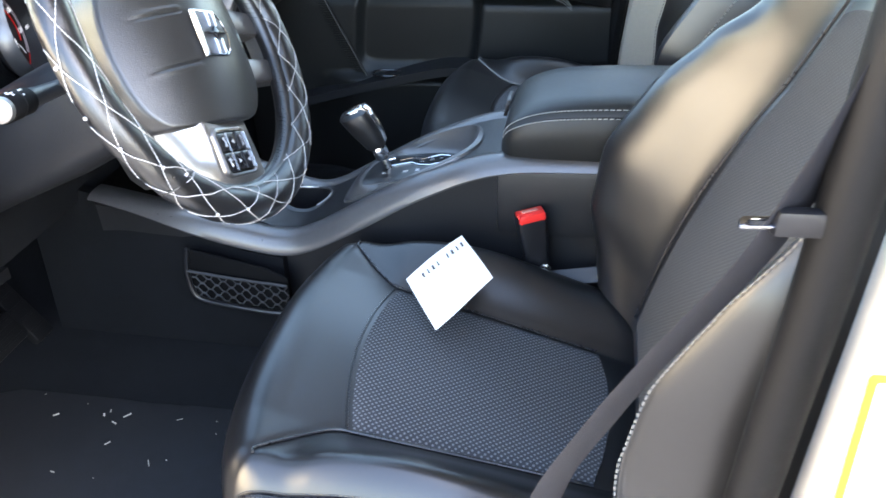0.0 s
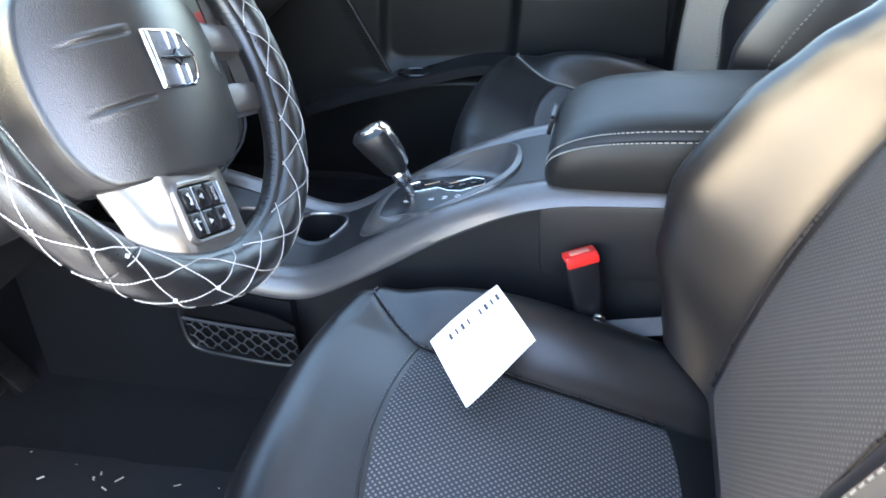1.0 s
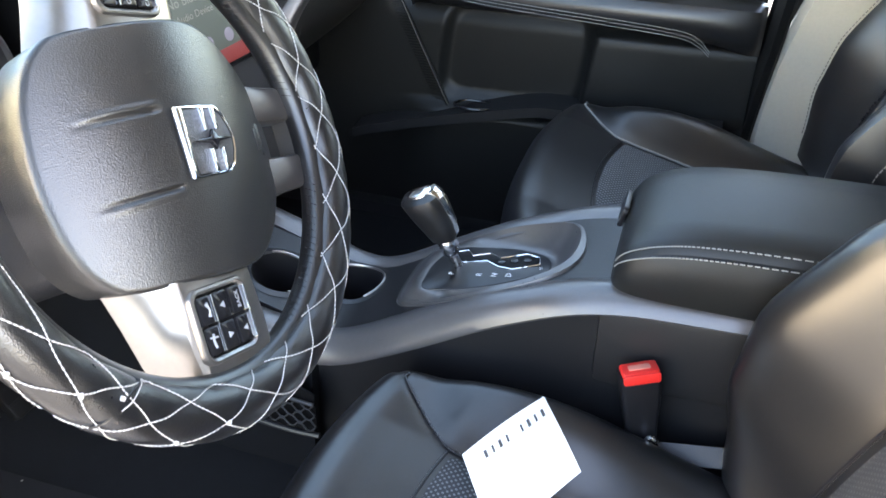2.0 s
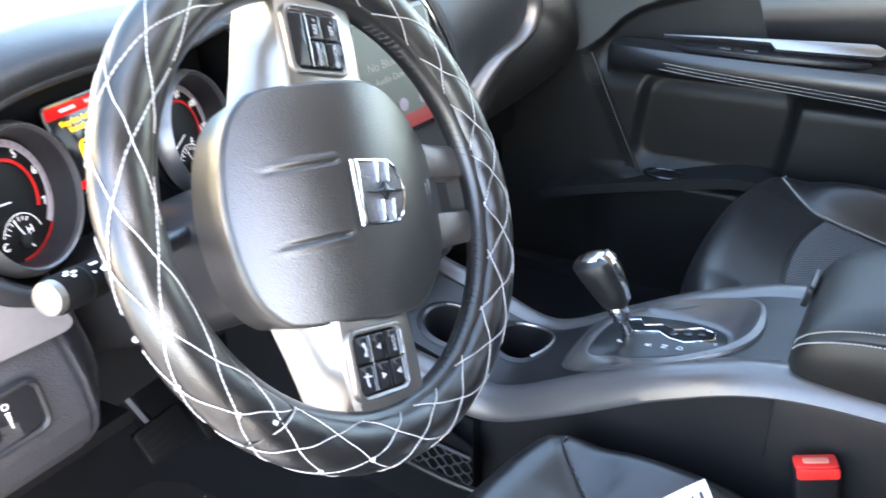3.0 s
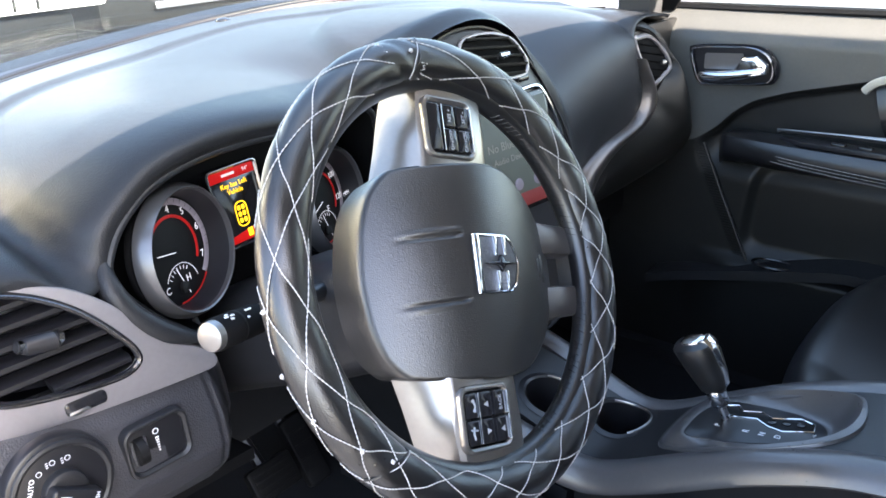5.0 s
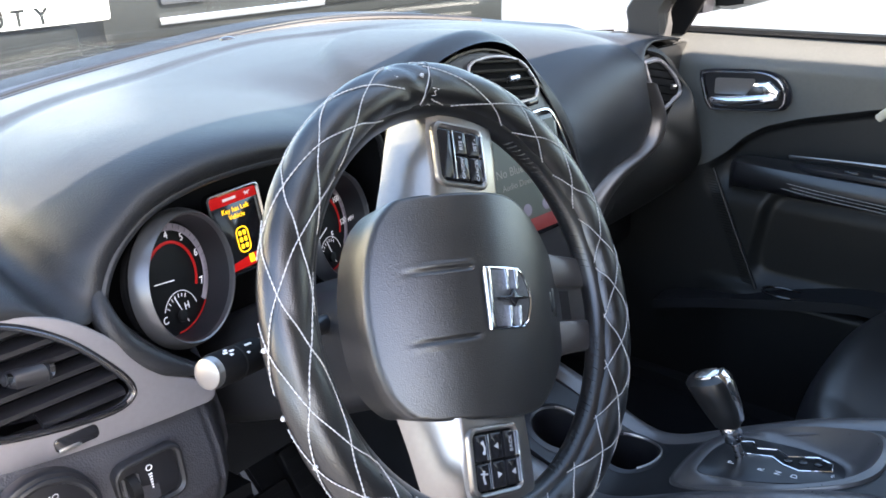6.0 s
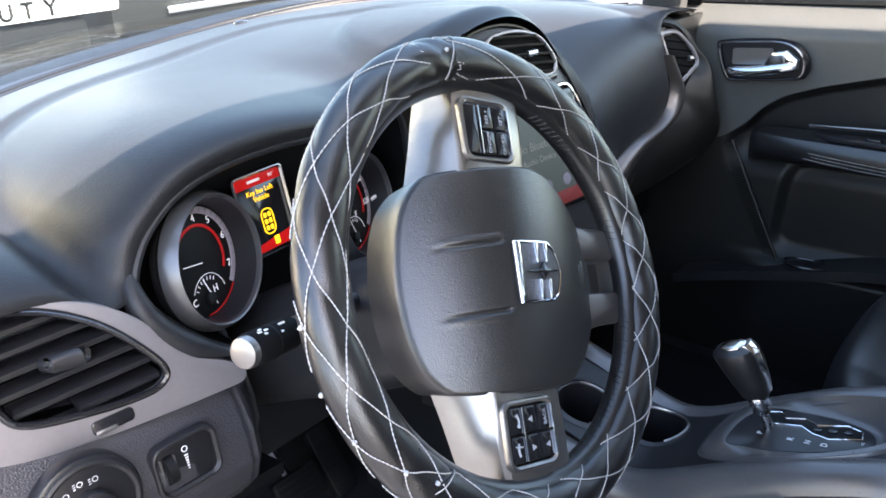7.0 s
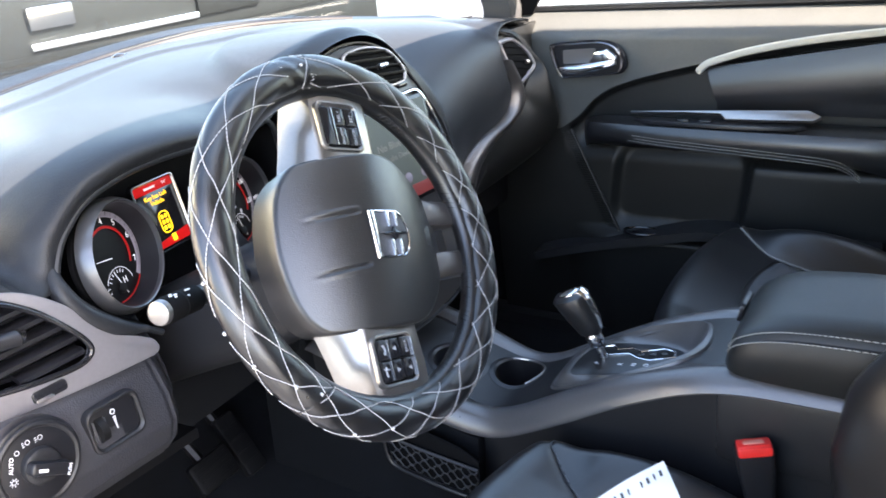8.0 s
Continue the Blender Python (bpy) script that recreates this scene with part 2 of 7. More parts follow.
def offset_outline(pts, d):
    """A closed plane outline moved inwards by d (counter-clockwise points)."""
    k = len(pts)
    out = []
    for i in range(k):
        a, b, c = Vector(pts[i - 1]), Vector(pts[i]), Vector(pts[(i + 1) % k])
        e, f = (b - a), (c - b)
        if e.length < 1e-9 or f.length < 1e-9:
            out.append(b)
            continue
        e.normalize(), f.normalize()
        ne, nf = Vector((-e.y, e.x)), Vector((-f.y, f.x))
        m = ne + nf
        m = m / max(0.35, m.length_squared / 2) if m.length > 1e-6 else ne
        out.append(b + m * d)
    return out


def rounded(w, h, r, n=5, cx=0.0, cy=0.0):
    """A rounded rectangle's outline, counter-clockwise."""
    pts = []
    for sx, sy, a0 in ((1, 1, 0), (-1, 1, 90), (-1, -1, 180), (1, -1, 270)):
        for j in range(n + 1):
            a = radians(a0 + 90 * j / n)
            pts.append(Vector((cx + sx * (w / 2 - r) + r * math.cos(a), cy + sy * (h / 2 - r) + r * math.sin(a))))
    return pts


def plate(outline, origin, ux, uy, depth, bevel=0.001, dome=0.0, bm=None, hole=None):
    """A plate with a rounded upper edge: its outline lies in the plane of ux and uy, and it grows by depth along ux x uy."""
    bm = bm or bmesh.new()
    o, ux, uy = Vector(origin), Vector(ux), Vector(uy)
    nn = ux.cross(uy).normalized()
    pts = [Vector(q) for q in outline]
    area = sum(pts[i - 1].x * pts[i].y - pts[i].x * pts[i - 1].y for i in range(len(pts)))
    if area < 0:
        pts.reverse()

    def lay(ps, h):
        return [o + ux * q.x + uy * q.y + nn * h for q in ps]
    rows = [lay(pts, 0.0), lay(pts, depth - bevel)]
    rows.append(lay(offset_outline(pts, bevel * 0.3), depth - bevel * 0.3))
    rows.append(lay(offset_outline(pts, bevel), depth))
    if hole is not None:
        h = [Vector(q) for q in hole]
        harea = sum(h[i - 1].x * h[i].y - h[i].x * h[i - 1].y for i in range(len(h)))
        if harea < 0:
            h.reverse()
        rows.append(lay(offset_outline(h, -bevel), depth))
        rows.append(lay(h, depth - bevel))
        rows.append(lay(h, 0.0))
        add_rings(bm, rows, True, True)
    else:
        if dome:
            cx = sum((q for q in pts), Vector((0, 0))) / len(pts)
            inner = offset_outline(pts, bevel)
            for f in (0.8, 0.5, 0.2):
                rows.append(lay([cx + (q - cx) * f for q in inner], depth + dome * (1 - f * f)))
        add_rings(bm, rows, True, False, True)
    return bm


def add_box(bm, c, s, m=None, bevel=0.0):
    r = bmesh.ops.create_cube(bm, size=1.0)
    vs = r["verts"]
    bmesh.ops.scale(bm, vec=s, verts=vs)
    if bevel:
        es = list({e for v in vs for e in v.link_edges})
        g = bmesh.ops.bevel(bm, geom=es, offset=bevel, segments=2, profile=0.6, affect="EDGES")
        vs = list({v for f in g["faces"] for v in f.verts} | {v for v in vs if v.is_valid})
    if m is not None:
        bmesh.ops.transform(bm, matrix=m, verts=vs)
    bmesh.ops.translate(bm, vec=c, verts=vs)
    return bm


def box(c, s, m=None, bevel=0.0):
    return add_box(bmesh.new(), c, s, m, bevel)


def sheet(fn, nu, nv, thick):
    """A curved panel: fn(u, v) for u, v in 0..1, with its back moved by the vector thick."""
    t = Vector(thick)
    top = [[Vector(fn(i / nu, j / nv)) for j in range(nv + 1)] for i in range(nu + 1)]
    bm = bmesh.new()
    a = [[bm.verts.new(p) for p in r] for r in top]
    b = [[bm.verts.new(p + t) for p in r] for r in top]
    for i in range(nu):
        for j in range(nv):
            bm.faces.new((a[i][j], a[i + 1][j], a[i + 1][j + 1], a[i][j + 1]))
            bm.faces.new((b[i][j], b[i][j + 1], b[i + 1][j + 1], b[i + 1][j]))
    for i in range(nu):
        bm.faces.new((a[i][0], b[i][0], b[i + 1][0], a[i + 1][0]))
        bm.faces.new((a[i][nv], a[i + 1][nv], b[i + 1][nv], b[i][nv]))
    for j in range(nv):
        bm.faces.new((a[0][j], a[0][j + 1], b[0][j + 1], b[0][j]))
        bm.faces.new((a[nu][j], b[nu][j], b[nu][j + 1], a[nu][j + 1]))
    return bm


def disc_outline(r, n=40, cx=0.0, cy=0.0, a0=0.0, a1=360.0):
    return [Vector((cx + r * math.cos(radians(a0 + (a1 - a0) * i / n)), cy + r * math.sin(radians(a0 + (a1 - a0) * i / n)))) for i in range(n)]


def arc_band(r0, r1, a0, a1, n=30):
    """The outline of a flat arc between two radii, degrees."""
    a = [Vector((r1 * math.cos(radians(a0 + (a1 - a0) * i / n)), r1 * math.sin(radians(a0 + (a1 - a0) * i / n)))) for i in range(n + 1)]
    b = [Vector((r0 * math.cos(radians(a1 - (a1 - a0) * i / n)), r0 * math.sin(radians(a1 - (a1 - a0) * i / n)))) for i in range(n + 1)]
    return a + b


def strip(a, b, h, origin, ux, uy, depth, bm=None):
    """A thin bar between the plane points a and b, h wide."""
    a, b = Vector(a), Vector(b)
    d = (b - a).normalized()
    s = Vector((-d.y, d.x)) * (h / 2)
    bm = bm or bmesh.new()
    return plate([a - s, b - s, b + s, a + s], origin, ux, uy, depth, min(depth, h) * 0.2, bm=bm)


HOME = {}


def thing(name, at, label, category, group="", kind=""):
    ob = new(name)
    ob.empty_display_size = 0.05
    ob.location = at
    HOME[ob.name] = Vector(at)
    return tagged(ob, label, category, group, kind)


def finish(name, bm, mat, angle=38):
    bmesh.ops.recalc_face_normals(bm, faces=bm.faces)
    me = bpy.data.meshes.new(name)
    bm.to_mesh(me)
    bm.free()
    me.materials.append(mat)
    me.shade_smooth()
    me.set_sharp_from_angle(angle=radians(angle))
    return me


def part(name, bm, mat, parent, label="", angle=38):
    """One mesh, in world places, under a thing or a part."""
    ob = new(name, finish(name, bm, mat, angle))
    ob.parent = parent
    if parent.name in HOME:
        ob.matrix_parent_inverse = Matrix.Translation(-HOME[parent.name])
    if label:
        ob["label"] = label
    return ob


def solid(name, bm, mat, label="", category="", kind="", group="", angle=38):
    """A top-level mesh."""
    return tagged(new(name, finish(name, bm, mat, angle)), label, category, group, kind)


def add_text(bm, text, size, origin, ux, uy, depth=0.0003, spin=0.0, bold=0.0):
    """Letters of the built-in font, centred on origin, standing depth proud of the plane of ux and uy."""
    cu = bpy.data.curves.new("letters", "FONT")
    cu.body, cu.size, cu.align_x, cu.align_y = text, size, "CENTER", "CENTER"
    cu.extrude, cu.offset, cu.resolution_u = depth / 2, bold, 3
    ob = bpy.data.objects.new("letters", cu)
    me = bpy.data.meshes.new_from_object(ob)
    ux, uy = Vector(ux).normalized(), Vector(uy).normalized()
    c, s = math.cos(radians(spin)), math.sin(radians(spin))
    a, b = ux * c + uy * s, uy * c - ux * s
    w = a.cross(b)
    me.transform(Matrix.Translation(Vector(origin) + w * depth / 2) @ Matrix((a, b, w)).transposed().to_4x4())
    bm.from_mesh(me)
    bpy.data.objects.remove(ob)
    bpy.data.curves.remove(cu)
    bpy.data.meshes.remove(me)
    return bm


def text(body, size, origin, ux, uy, depth=0.0003, spin=0.0, bold=0.0):
    return add_text(bmesh.new(), body, size, origin, ux, uy, depth, spin, bold)


def lerp(a, b, t):
    return a + (b - a) * t


def step(a, b, t):
    t = min(1.0, max(0.0, (t - a) / (b - a)))
    return t * t * (3 - 2 * t)


def table(rows, x):
    """A smooth value between rows of (x, value)."""
    if x <= rows[0][0]:
        return rows[0][1]
    for (x0, v0), (x1, v1) in zip(rows, rows[1:]):
        if x <= x1:
            return lerp(v0, v1, step(0, 1, (x - x0) / (x1 - x0)) * 0.5 + 0.5 * (x - x0) / (x1 - x0))
    return rows[-1][1]


X, Y, Z = Vector((1, 0, 0)), Vector((0, 1, 0)), Vector((0, 0, 1))
MID = 1.19        # the car's middle line, in y


def soft(tab, x, w=0.05):
    """A table of (place, value) read with its corners rounded over w on either side."""
    xs, vs = [p[0] for p in tab], [p[1] for p in tab]
    return float(np.mean([np.interp(x + w * k / 6, xs, vs) for k in range(-6, 7)]))

# ---------------------------------------------------------------- setting
g = bmesh.new()
add_rings(g, [[Vector((x, y, 0)) for y in np.linspace(-600, 600, 25)] for x in np.linspace(-600, 600, 25)], False)
solid("ground", g, CONCRETE, "grey worn asphalt car park ground", "ground", "structure")


def floor_shape(u, v):
    x = lerp(-1.32, 2.3, u)
    y = lerp(0.5, 1.93, v)
    toe = step(-0.92, -1.3, x) if x < -0.92 else 0.0
    hump = 0.10 * math.exp(-((y - MID) / 0.17) ** 4)
    return (x, y, 0.42 + 0.45 * toe + hump)


solid("floor", sheet(floor_shape, 60, 40, (0, 0, -0.05)), CARPET, "black carpeted car floor", "floor", "structure")
fw = sheet(lambda u, v: (lerp(-1.40, -1.40, v), lerp(0.42, 1.96, u), lerp(0.7, 1.19, v)), 2, 2, (-0.04, 0, 0))
solid("wall_front", fw, RUBBER, "black bulkhead behind the dashboard", "bulkhead", "structure")
solid("sill", box((0.6, 0.45, 0.36), (2.8, 0.11, 0.2), bevel=0.03), WHITE_PAINT, "white painted door sill of the car", "sill", "structure")


for nm, yy, s in (("kick_panel_right", 1.935, 1), ("kick_panel_left", 0.44, -1)):
    solid(nm, box((-1.02, yy + s * 0.01, 0.79), (0.62, 0.03, 0.76)), CARPET, "dark carpeted footwell side", "footwell side", "structure")
solid("sill_right", box((0.5, 1.99, 0.40), (3.4, 0.10, 0.16), bevel=0.02), RUBBER, "black door sill on the passenger side", "sill", "structure")
solid("pillar_hinge_left", box((-0.76, 0.405, 0.78), (0.20, 0.05, 0.80), bevel=0.015), PLASTIC, "dark trim of the door hinge pillar", "pillar", "structure")
solid("dash_end_trim", box((-0.752, 1.892, 1.105), (0.12, 0.055, 0.14), bevel=0.02), DOOR_DARK, "dark trim between the dashboard and the pillar", "trim", "structure")
solid("sill_trim", box((-0.35, 1.905, 0.425), (1.3, 0.06, 0.05), bevel=0.01), PLASTIC, "dark sill trim beside the passenger door", "sill", "structure")
solid("toe_board", sheet(lambda u, v: (lerp(-1.15, -1.33, v), lerp(0.44, 1.95, u), lerp(0.55, 0.80, v)), 2, 2, (-0.04, 0, -0.03)), CARPET, "dark carpeted toe board", "toe board", "structure")


def roof_shape(u, v):
    x = lerp(-0.12, 2.3, u)
    s = 2 * v - 1
    return (x, MID + s * 0.70, 1.62 + 0.05 * (1 - s * s) + 0.05 * math.sin(math.pi * min(1, u * 1.2)) - 0.08 * step(0.75, 1, u))


solid("ceiling", sheet(roof_shape, 20, 16, (0, 0, 0.05)), HEADLINER, "beige cloth headliner under the car roof", "headliner", "structure")


def side_body(name, s, x0, x1, z0, z1, mat, label):
    def f(u, v):
        z = lerp(z0, z1, v)
        return (lerp(x0, x1, u), MID + s * (0.735 - 0.10 * max(0, z - 1.18)), z)
    return solid(name, sheet(f, 6, 6, (0, s * 0.05, 0)), mat, label, "body side", "structure")


# rear half of the cabin, behind the front seats
side_body("wall_right", 1, 0.13, 2.3, 0.40, 1.16, PLASTIC, "dark rear door panel on the passenger side")
side_body("wall_left", -1, 0.30, 2.3, 0.40, 1.16, PLASTIC, "dark rear door panel on the driver side")
solid("wall_rear", sheet(lambda u, v: (lerp(2.3, 2.2, v), lerp(0.45, 1.93, u), lerp(0.4, 1.1, v)), 2, 2, (0.05, 0, 0)), PLASTIC,
      "dark lower tailgate trim", "tailgate", "structure")


def pillar(name, path, w, d, mat, label):
    """A tapered post along a path; w along the car, d across."""
    pts = smooth_path(path, 6)
    rings = []
    for p in pts:
        rings.append([p + Vector((a * w / 2, b * d / 2, 0)) for a, b in
                      ((-1, -.6), (-.8, -1), (.8, -1), (1, -.6), (1, .6), (.8, 1), (-.8, 1), (-1, .6))])
    bm = bmesh.new()
    add_rings(bm, rings, True, False, True)
    return solid(name, bm, mat, label, "pillar", "structure")


pillar("pillar_front_right", [(-0.775, 1.930, 1.08), (-0.764, 1.912, 1.19), (-0.735, 1.900, 1.265), (-0.45, 1.865, 1.45), (-0.10, 1.79, 1.64)], 0.082, 0.05, PILLAR_GREY, "grey windscreen pillar trim")
pillar("pillar_front_left", [(-1.04, 0.42, 1.10), (-0.86, 0.43, 1.22), (-0.50, 0.48, 1.46), (-0.10, 0.57, 1.66)], 0.10, 0.07, PLASTIC, "dark windscreen pillar trim on the driver side")
pillar("pillar_middle_right", [(0.17, 1.93, 0.42), (0.17, 1.925, 0.80), (0.24, 1.92, 1.10), (0.32, 1.79, 1.63)], 0.13, 0.06, BEIGE, "light beige pillar trim behind the passenger door")
pillar("pillar_rear_right", [(1.35, 1.93, 1.1), (1.35, 1.80, 1.63)], 0.14, 0.06, BEIGE, "light beige rear pillar trim")
pillar("pillar_rear_left", [(1.35, 0.45, 1.1), (1.35, 0.58, 1.63)], 0.14, 0.06, BEIGE, "light beige rear pillar trim")
pillar("pillar_back_right", [(2.25, 1.90, 1.1), (2.1, 1.78, 1.63)], 0.2, 0.1, BEIGE, "light beige tailgate pillar")
pillar("pillar_back_left", [(2.25, 0.48, 1.1), (2.1, 0.60, 1.63)], 0.2, 0.1, BEIGE, "light beige tailgate pillar")


def rail(name, path, r, mat, label):
    return solid(name, tube(smooth_path(path, 6), r, 8), mat, label, "roof rail", "structure")


rail("roof_rail_right", [(-0.14, 1.88, 1.63), (0.9, 1.88, 1.66), (2.2, 1.84, 1.63)], 0.035, BEIGE, "light beige roof edge trim")
rail("roof_rail_left", [(-0.14, 0.50, 1.63), (0.9, 0.50, 1.66), (2.2, 0.54, 1.63)], 0.035, BEIGE, "light beige roof edge trim over the driver door")
rail("roof_rail_front", [(-0.14, 0.50, 1.64), (-0.2, 1.19, 1.67), (-0.14, 1.88, 1.64)], 0.03, BEIGE, "light beige header over the windscreen")


def base_x(y):
    """The line where the windscreen meets the dashboard."""
    return -1.33 + 0.77 * (y - MID) ** 2


def screen_shape(u, v):
    y = lerp(0.42, 1.96, u)
    yt = lerp(0.58, 1.80, u)
    b = Vector((base_x(y) - 0.05, y, 1.175))
    t = Vector((-0.20 + 0.10 * ((yt - MID) / 0.6) ** 2, yt, 1.66))
    return b.lerp(t, v) + Vector((-0.05, 0, 0.04)) * math.sin(math.pi * v)


ws = solid("window_1", sheet(screen_shape, 24, 8, (-0.005, 0, 0)), GLASS, "clear curved windscreen glass", "windscreen", "structure")
ws.visible_shadow = False
pw = solid("window_2", sheet(lambda u, v: (lerp(-0.66, 0.16, u) + 0.1 * v, lerp(1.955, 1.83, v), lerp(1.175, 1.63, v)), 6, 6, (0, 0.004, 0)), GLASS,
           "clear passenger door window", "window", "structure")
pw.visible_shadow = False

for nm, s, x0, x1 in (("window_3", 1, 0.30, 1.32), ("window_4", 1, 1.38, 2.22), ("window_5", -1, 0.34, 1.32), ("window_6", -1, 1.38, 2.22)):
    sg = solid(nm, sheet(lambda u, v: (lerp(x0, x1, u), MID + s * lerp(0.755, 0.62, v), lerp(1.15, 1.64, v)), 6, 6, (0, s * 0.004, 0)), TINTED, "dark tinted rear side window", "window", "structure")
    sg.visible_shadow = False
tg = solid("window_7", sheet(lambda u, v: (lerp(2.28, 2.12, v), MID + (2 * u - 1) * 0.66, lerp(1.09, 1.60, v)), 6, 6, (0.004, 0, 0)), TINTED, "dark tinted tailgate window", "window", "structure")
tg.visible_shadow = False

# ---------------------------------------------------------------- dashboard
dash = thing("dashboard", (-0.85, MID, 0.9), "black soft-touch car dashboard with satin grey trim and chrome-ringed vents", "dashboard")
# lower edge of the upper pad, from the driver's door to the passenger's: place, and the direction in which the pad leaves it
PAD_EDGE = [
    ((-0.615, 0.440, 1.136), (0.02, 0.00, 0.14)),
    ((-0.618, 0.510, 1.134), (0.02, 0.00, 0.14)),
    ((-0.620, 0.565, 1.126), (0.02, -0.02, 0.14)),
    ((-0.616, 0.604, 1.102), (0.05, -0.10, 0.12)),
    ((-0.628, 0.636, 1.108), (0.08, -0.20, 0.12)),
    ((-0.634, 0.650, 1.136), (0.14, -0.18, 0.14)),
    ((-0.637, 0.672, 1.157), (0.20, -0.12, 0.18)),
    ((-0.639, 0.702, 1.174), (0.24, -0.05, 0.22)),
    ((-0.641, 0.750, 1.184), (0.26, 0.00, 0.24)),
    ((-0.643, 0.810, 1.186), (0.26, 0.00, 0.24)),
    ((-0.645, 0.875, 1.182), (0.24, 0.00, 0.23)),
    ((-0.648, 0.940, 1.176), (0.16, 0.00, 0.21)),
    ((-0.652, 1.000, 1.180), (0.02, 0.00, 0.17)),
    ((-0.653, 1.060, 1.216), (-0.15, 0.00, 0.09)),
    ((-0.655, 1.130, 1.246), (-0.20, 0.00, 0.04)),
    ((-0.657, 1.210, 1.256), (-0.22, 0.00, 0.03)),
    ((-0.655, 1.270, 1.245), (-0.22, 0.00, 0.04)),
    ((-0.648, 1.314, 1.212), (-0.20, 0.04, 0.12)),
    ((-0.637, 1.367, 1.132), (-0.03, 0.03, 0.34)),
    ((-0.624, 1.393, 1.070), (-0.01, 0.00, 0.50)),
    ((-0.618, 1.410, 1.000), (0.01, 0.00, 0.68)),
    ((-0.632, 1.450, 0.965), (0.02, 0.00, 0.78)),
    ((-0.645, 1.500, 0.978), (0.02, 0.00, 0.78)),
    ((-0.646, 1.560, 1.000), (0.02, 0.00, 0.74)),
    ((-0.650, 1.655, 1.013), (0.01, 0.00, 0.68)),
    ((-0.655, 1.712, 1.034), (-0.01, 0.00, 0.48)),
    ((-0.660, 1.728, 1.070), (-0.04, 0.00, 0.20)),
    ((-0.674, 1.700, 1.130), (-0.06, 0.00, 0.12)),
    ((-0.690, 1.738, 1.174), (-0.07, 0.00, 0.06)),
    ((-0.708, 1.790, 1.174), (-0.05, 0.00, 0.03)),
    ((-0.745, 1.830, 1.170), (-0.05, 0.00, 0.01)),
    ((-0.810, 1.870, 1.165), (-0.04, 0.00, 0.01)),
]
edge_line = smooth_path([p for p, _ in PAD_EDGE], 6)
edge_way = smooth_path([d for _, d in PAD_EDGE], 6)
BASE_Z = [(0.4, 1.178), (0.8, 1.188), (1.0, 1.192), (1.19, 1.203), (1.4, 1.226), (1.6, 1.232), (1.8, 1.200), (1.95, 1.170)]


def pad_shape():
    k = len(edge_line)
    rows = []
    for i in range(k):
        p0, d0 = edge_line[i], edge_way[i]
        y1 = lerp(lerp(0.44, 1.95, i / (k - 1)), p0.y, 0.75)
        p1 = Vector((base_x(y1), y1, soft(BASE_Z, y1, 0.15) - 0.004))
        d1 = Vector((lerp(-0.22, -1.55, step(1.30, 1.46, y1)), 0, -0.02))
        row = []
        for j in range(97):
            t = j / 96
            h00, h10 = 2 * t ** 3 - 3 * t * t + 1, t ** 3 - 2 * t * t + t
            h01, h11 = -2 * t ** 3 + 3 * t * t, t ** 3 - t * t
            q = p0 * h00 + d0 * h10 + p1 * h01 + d1 * h11
            row.append(q)
        row.append(p1 + Vector((-0.006, 0, -0.03)))
        rows.append(row)
    # even out the passenger's side, and the part towards the glass
    for _ in range(70):
        old = [r[:] for r in rows]
        for i in range(1, k - 1):
            for j in range(2, 96):
                w = 0.5 * max(step(1.42, 1.50, old[i][j].y) * step(0, lerp(12, 24, step(1.63, 1.69, old[i][j].y)), j), step(36, 60, j))
                if w > 0.01:
                    rows[i][j] = old[i][j].lerp((old[i - 1][j] + old[i + 1][j]) / 2, w)
    # flat shelf under the glass with its ridge; raised pod round the centre vents
    for r in rows:
        for j in range(1, 96):
            q = r[j]
            fade = step(0.48, 0.58, q.y) * (1 - 0.75 * step(1.25, 1.6, q.y))
            d = q.x - base_x(q.y)
            q.z += fade * (0.0035 * step(0.178, 0.165, d) - 0.003 * math.exp(-((d - 0.195) / 0.02) ** 2))
            e = math.hypot((q.y - 1.23) / 0.20, (q.x + 0.66) / 0.26)
            q.z += 0.012 * (1 - step(0.88, 1.0, e)) * step(0.0, 9, j)
    bm = bmesh.new()
    add_rings(bm, rows, False)
    return bm


part("upper_pad", pad_shape(), PAD, dash, "black grained upper pad reflecting the sky")
part("defroster_strip", sheet(lambda u, v: (base_x(lerp(0.46, 1.93, u)) - lerp(-0.004, 0.06, v), lerp(0.46, 1.93, u), soft(BASE_Z, lerp(0.46, 1.93, u), 0.15) - 0.006 + 0.012 * v), 60, 4, (0, 0, -0.01)), PLASTIC_SMOOTH, dash, "dark defroster strip under the windscreen")
for k in range(2):
    ys = np.linspace(0.70 + 0.04 * k, 1.74, 48)
    part("defroster_rib", tube([(base_x(y) + 0.040 - 0.026 * k, y, soft(BASE_Z, y, 0.15) - 0.001 + 0.001 * k) for y in ys], 0.006, 8), PLASTIC_SMOOTH, dash, "long dark rib of the defroster slot")
part("sunlight_sensor", plate(disc_outline(0.014, 16), (base_x(1.25) + 0.075, 1.25, soft(BASE_Z, 1.25, 0.15) + 0.002), X, Y, 0.006, 0.002, 0.003), GLOSS, dash, "small black dome sensor")
part("dash_core", box((-0.98, MID, 0.90), (0.44, 1.40, 0.30), bevel=0.02), CARPET, dash, "dark structure behind the panels")

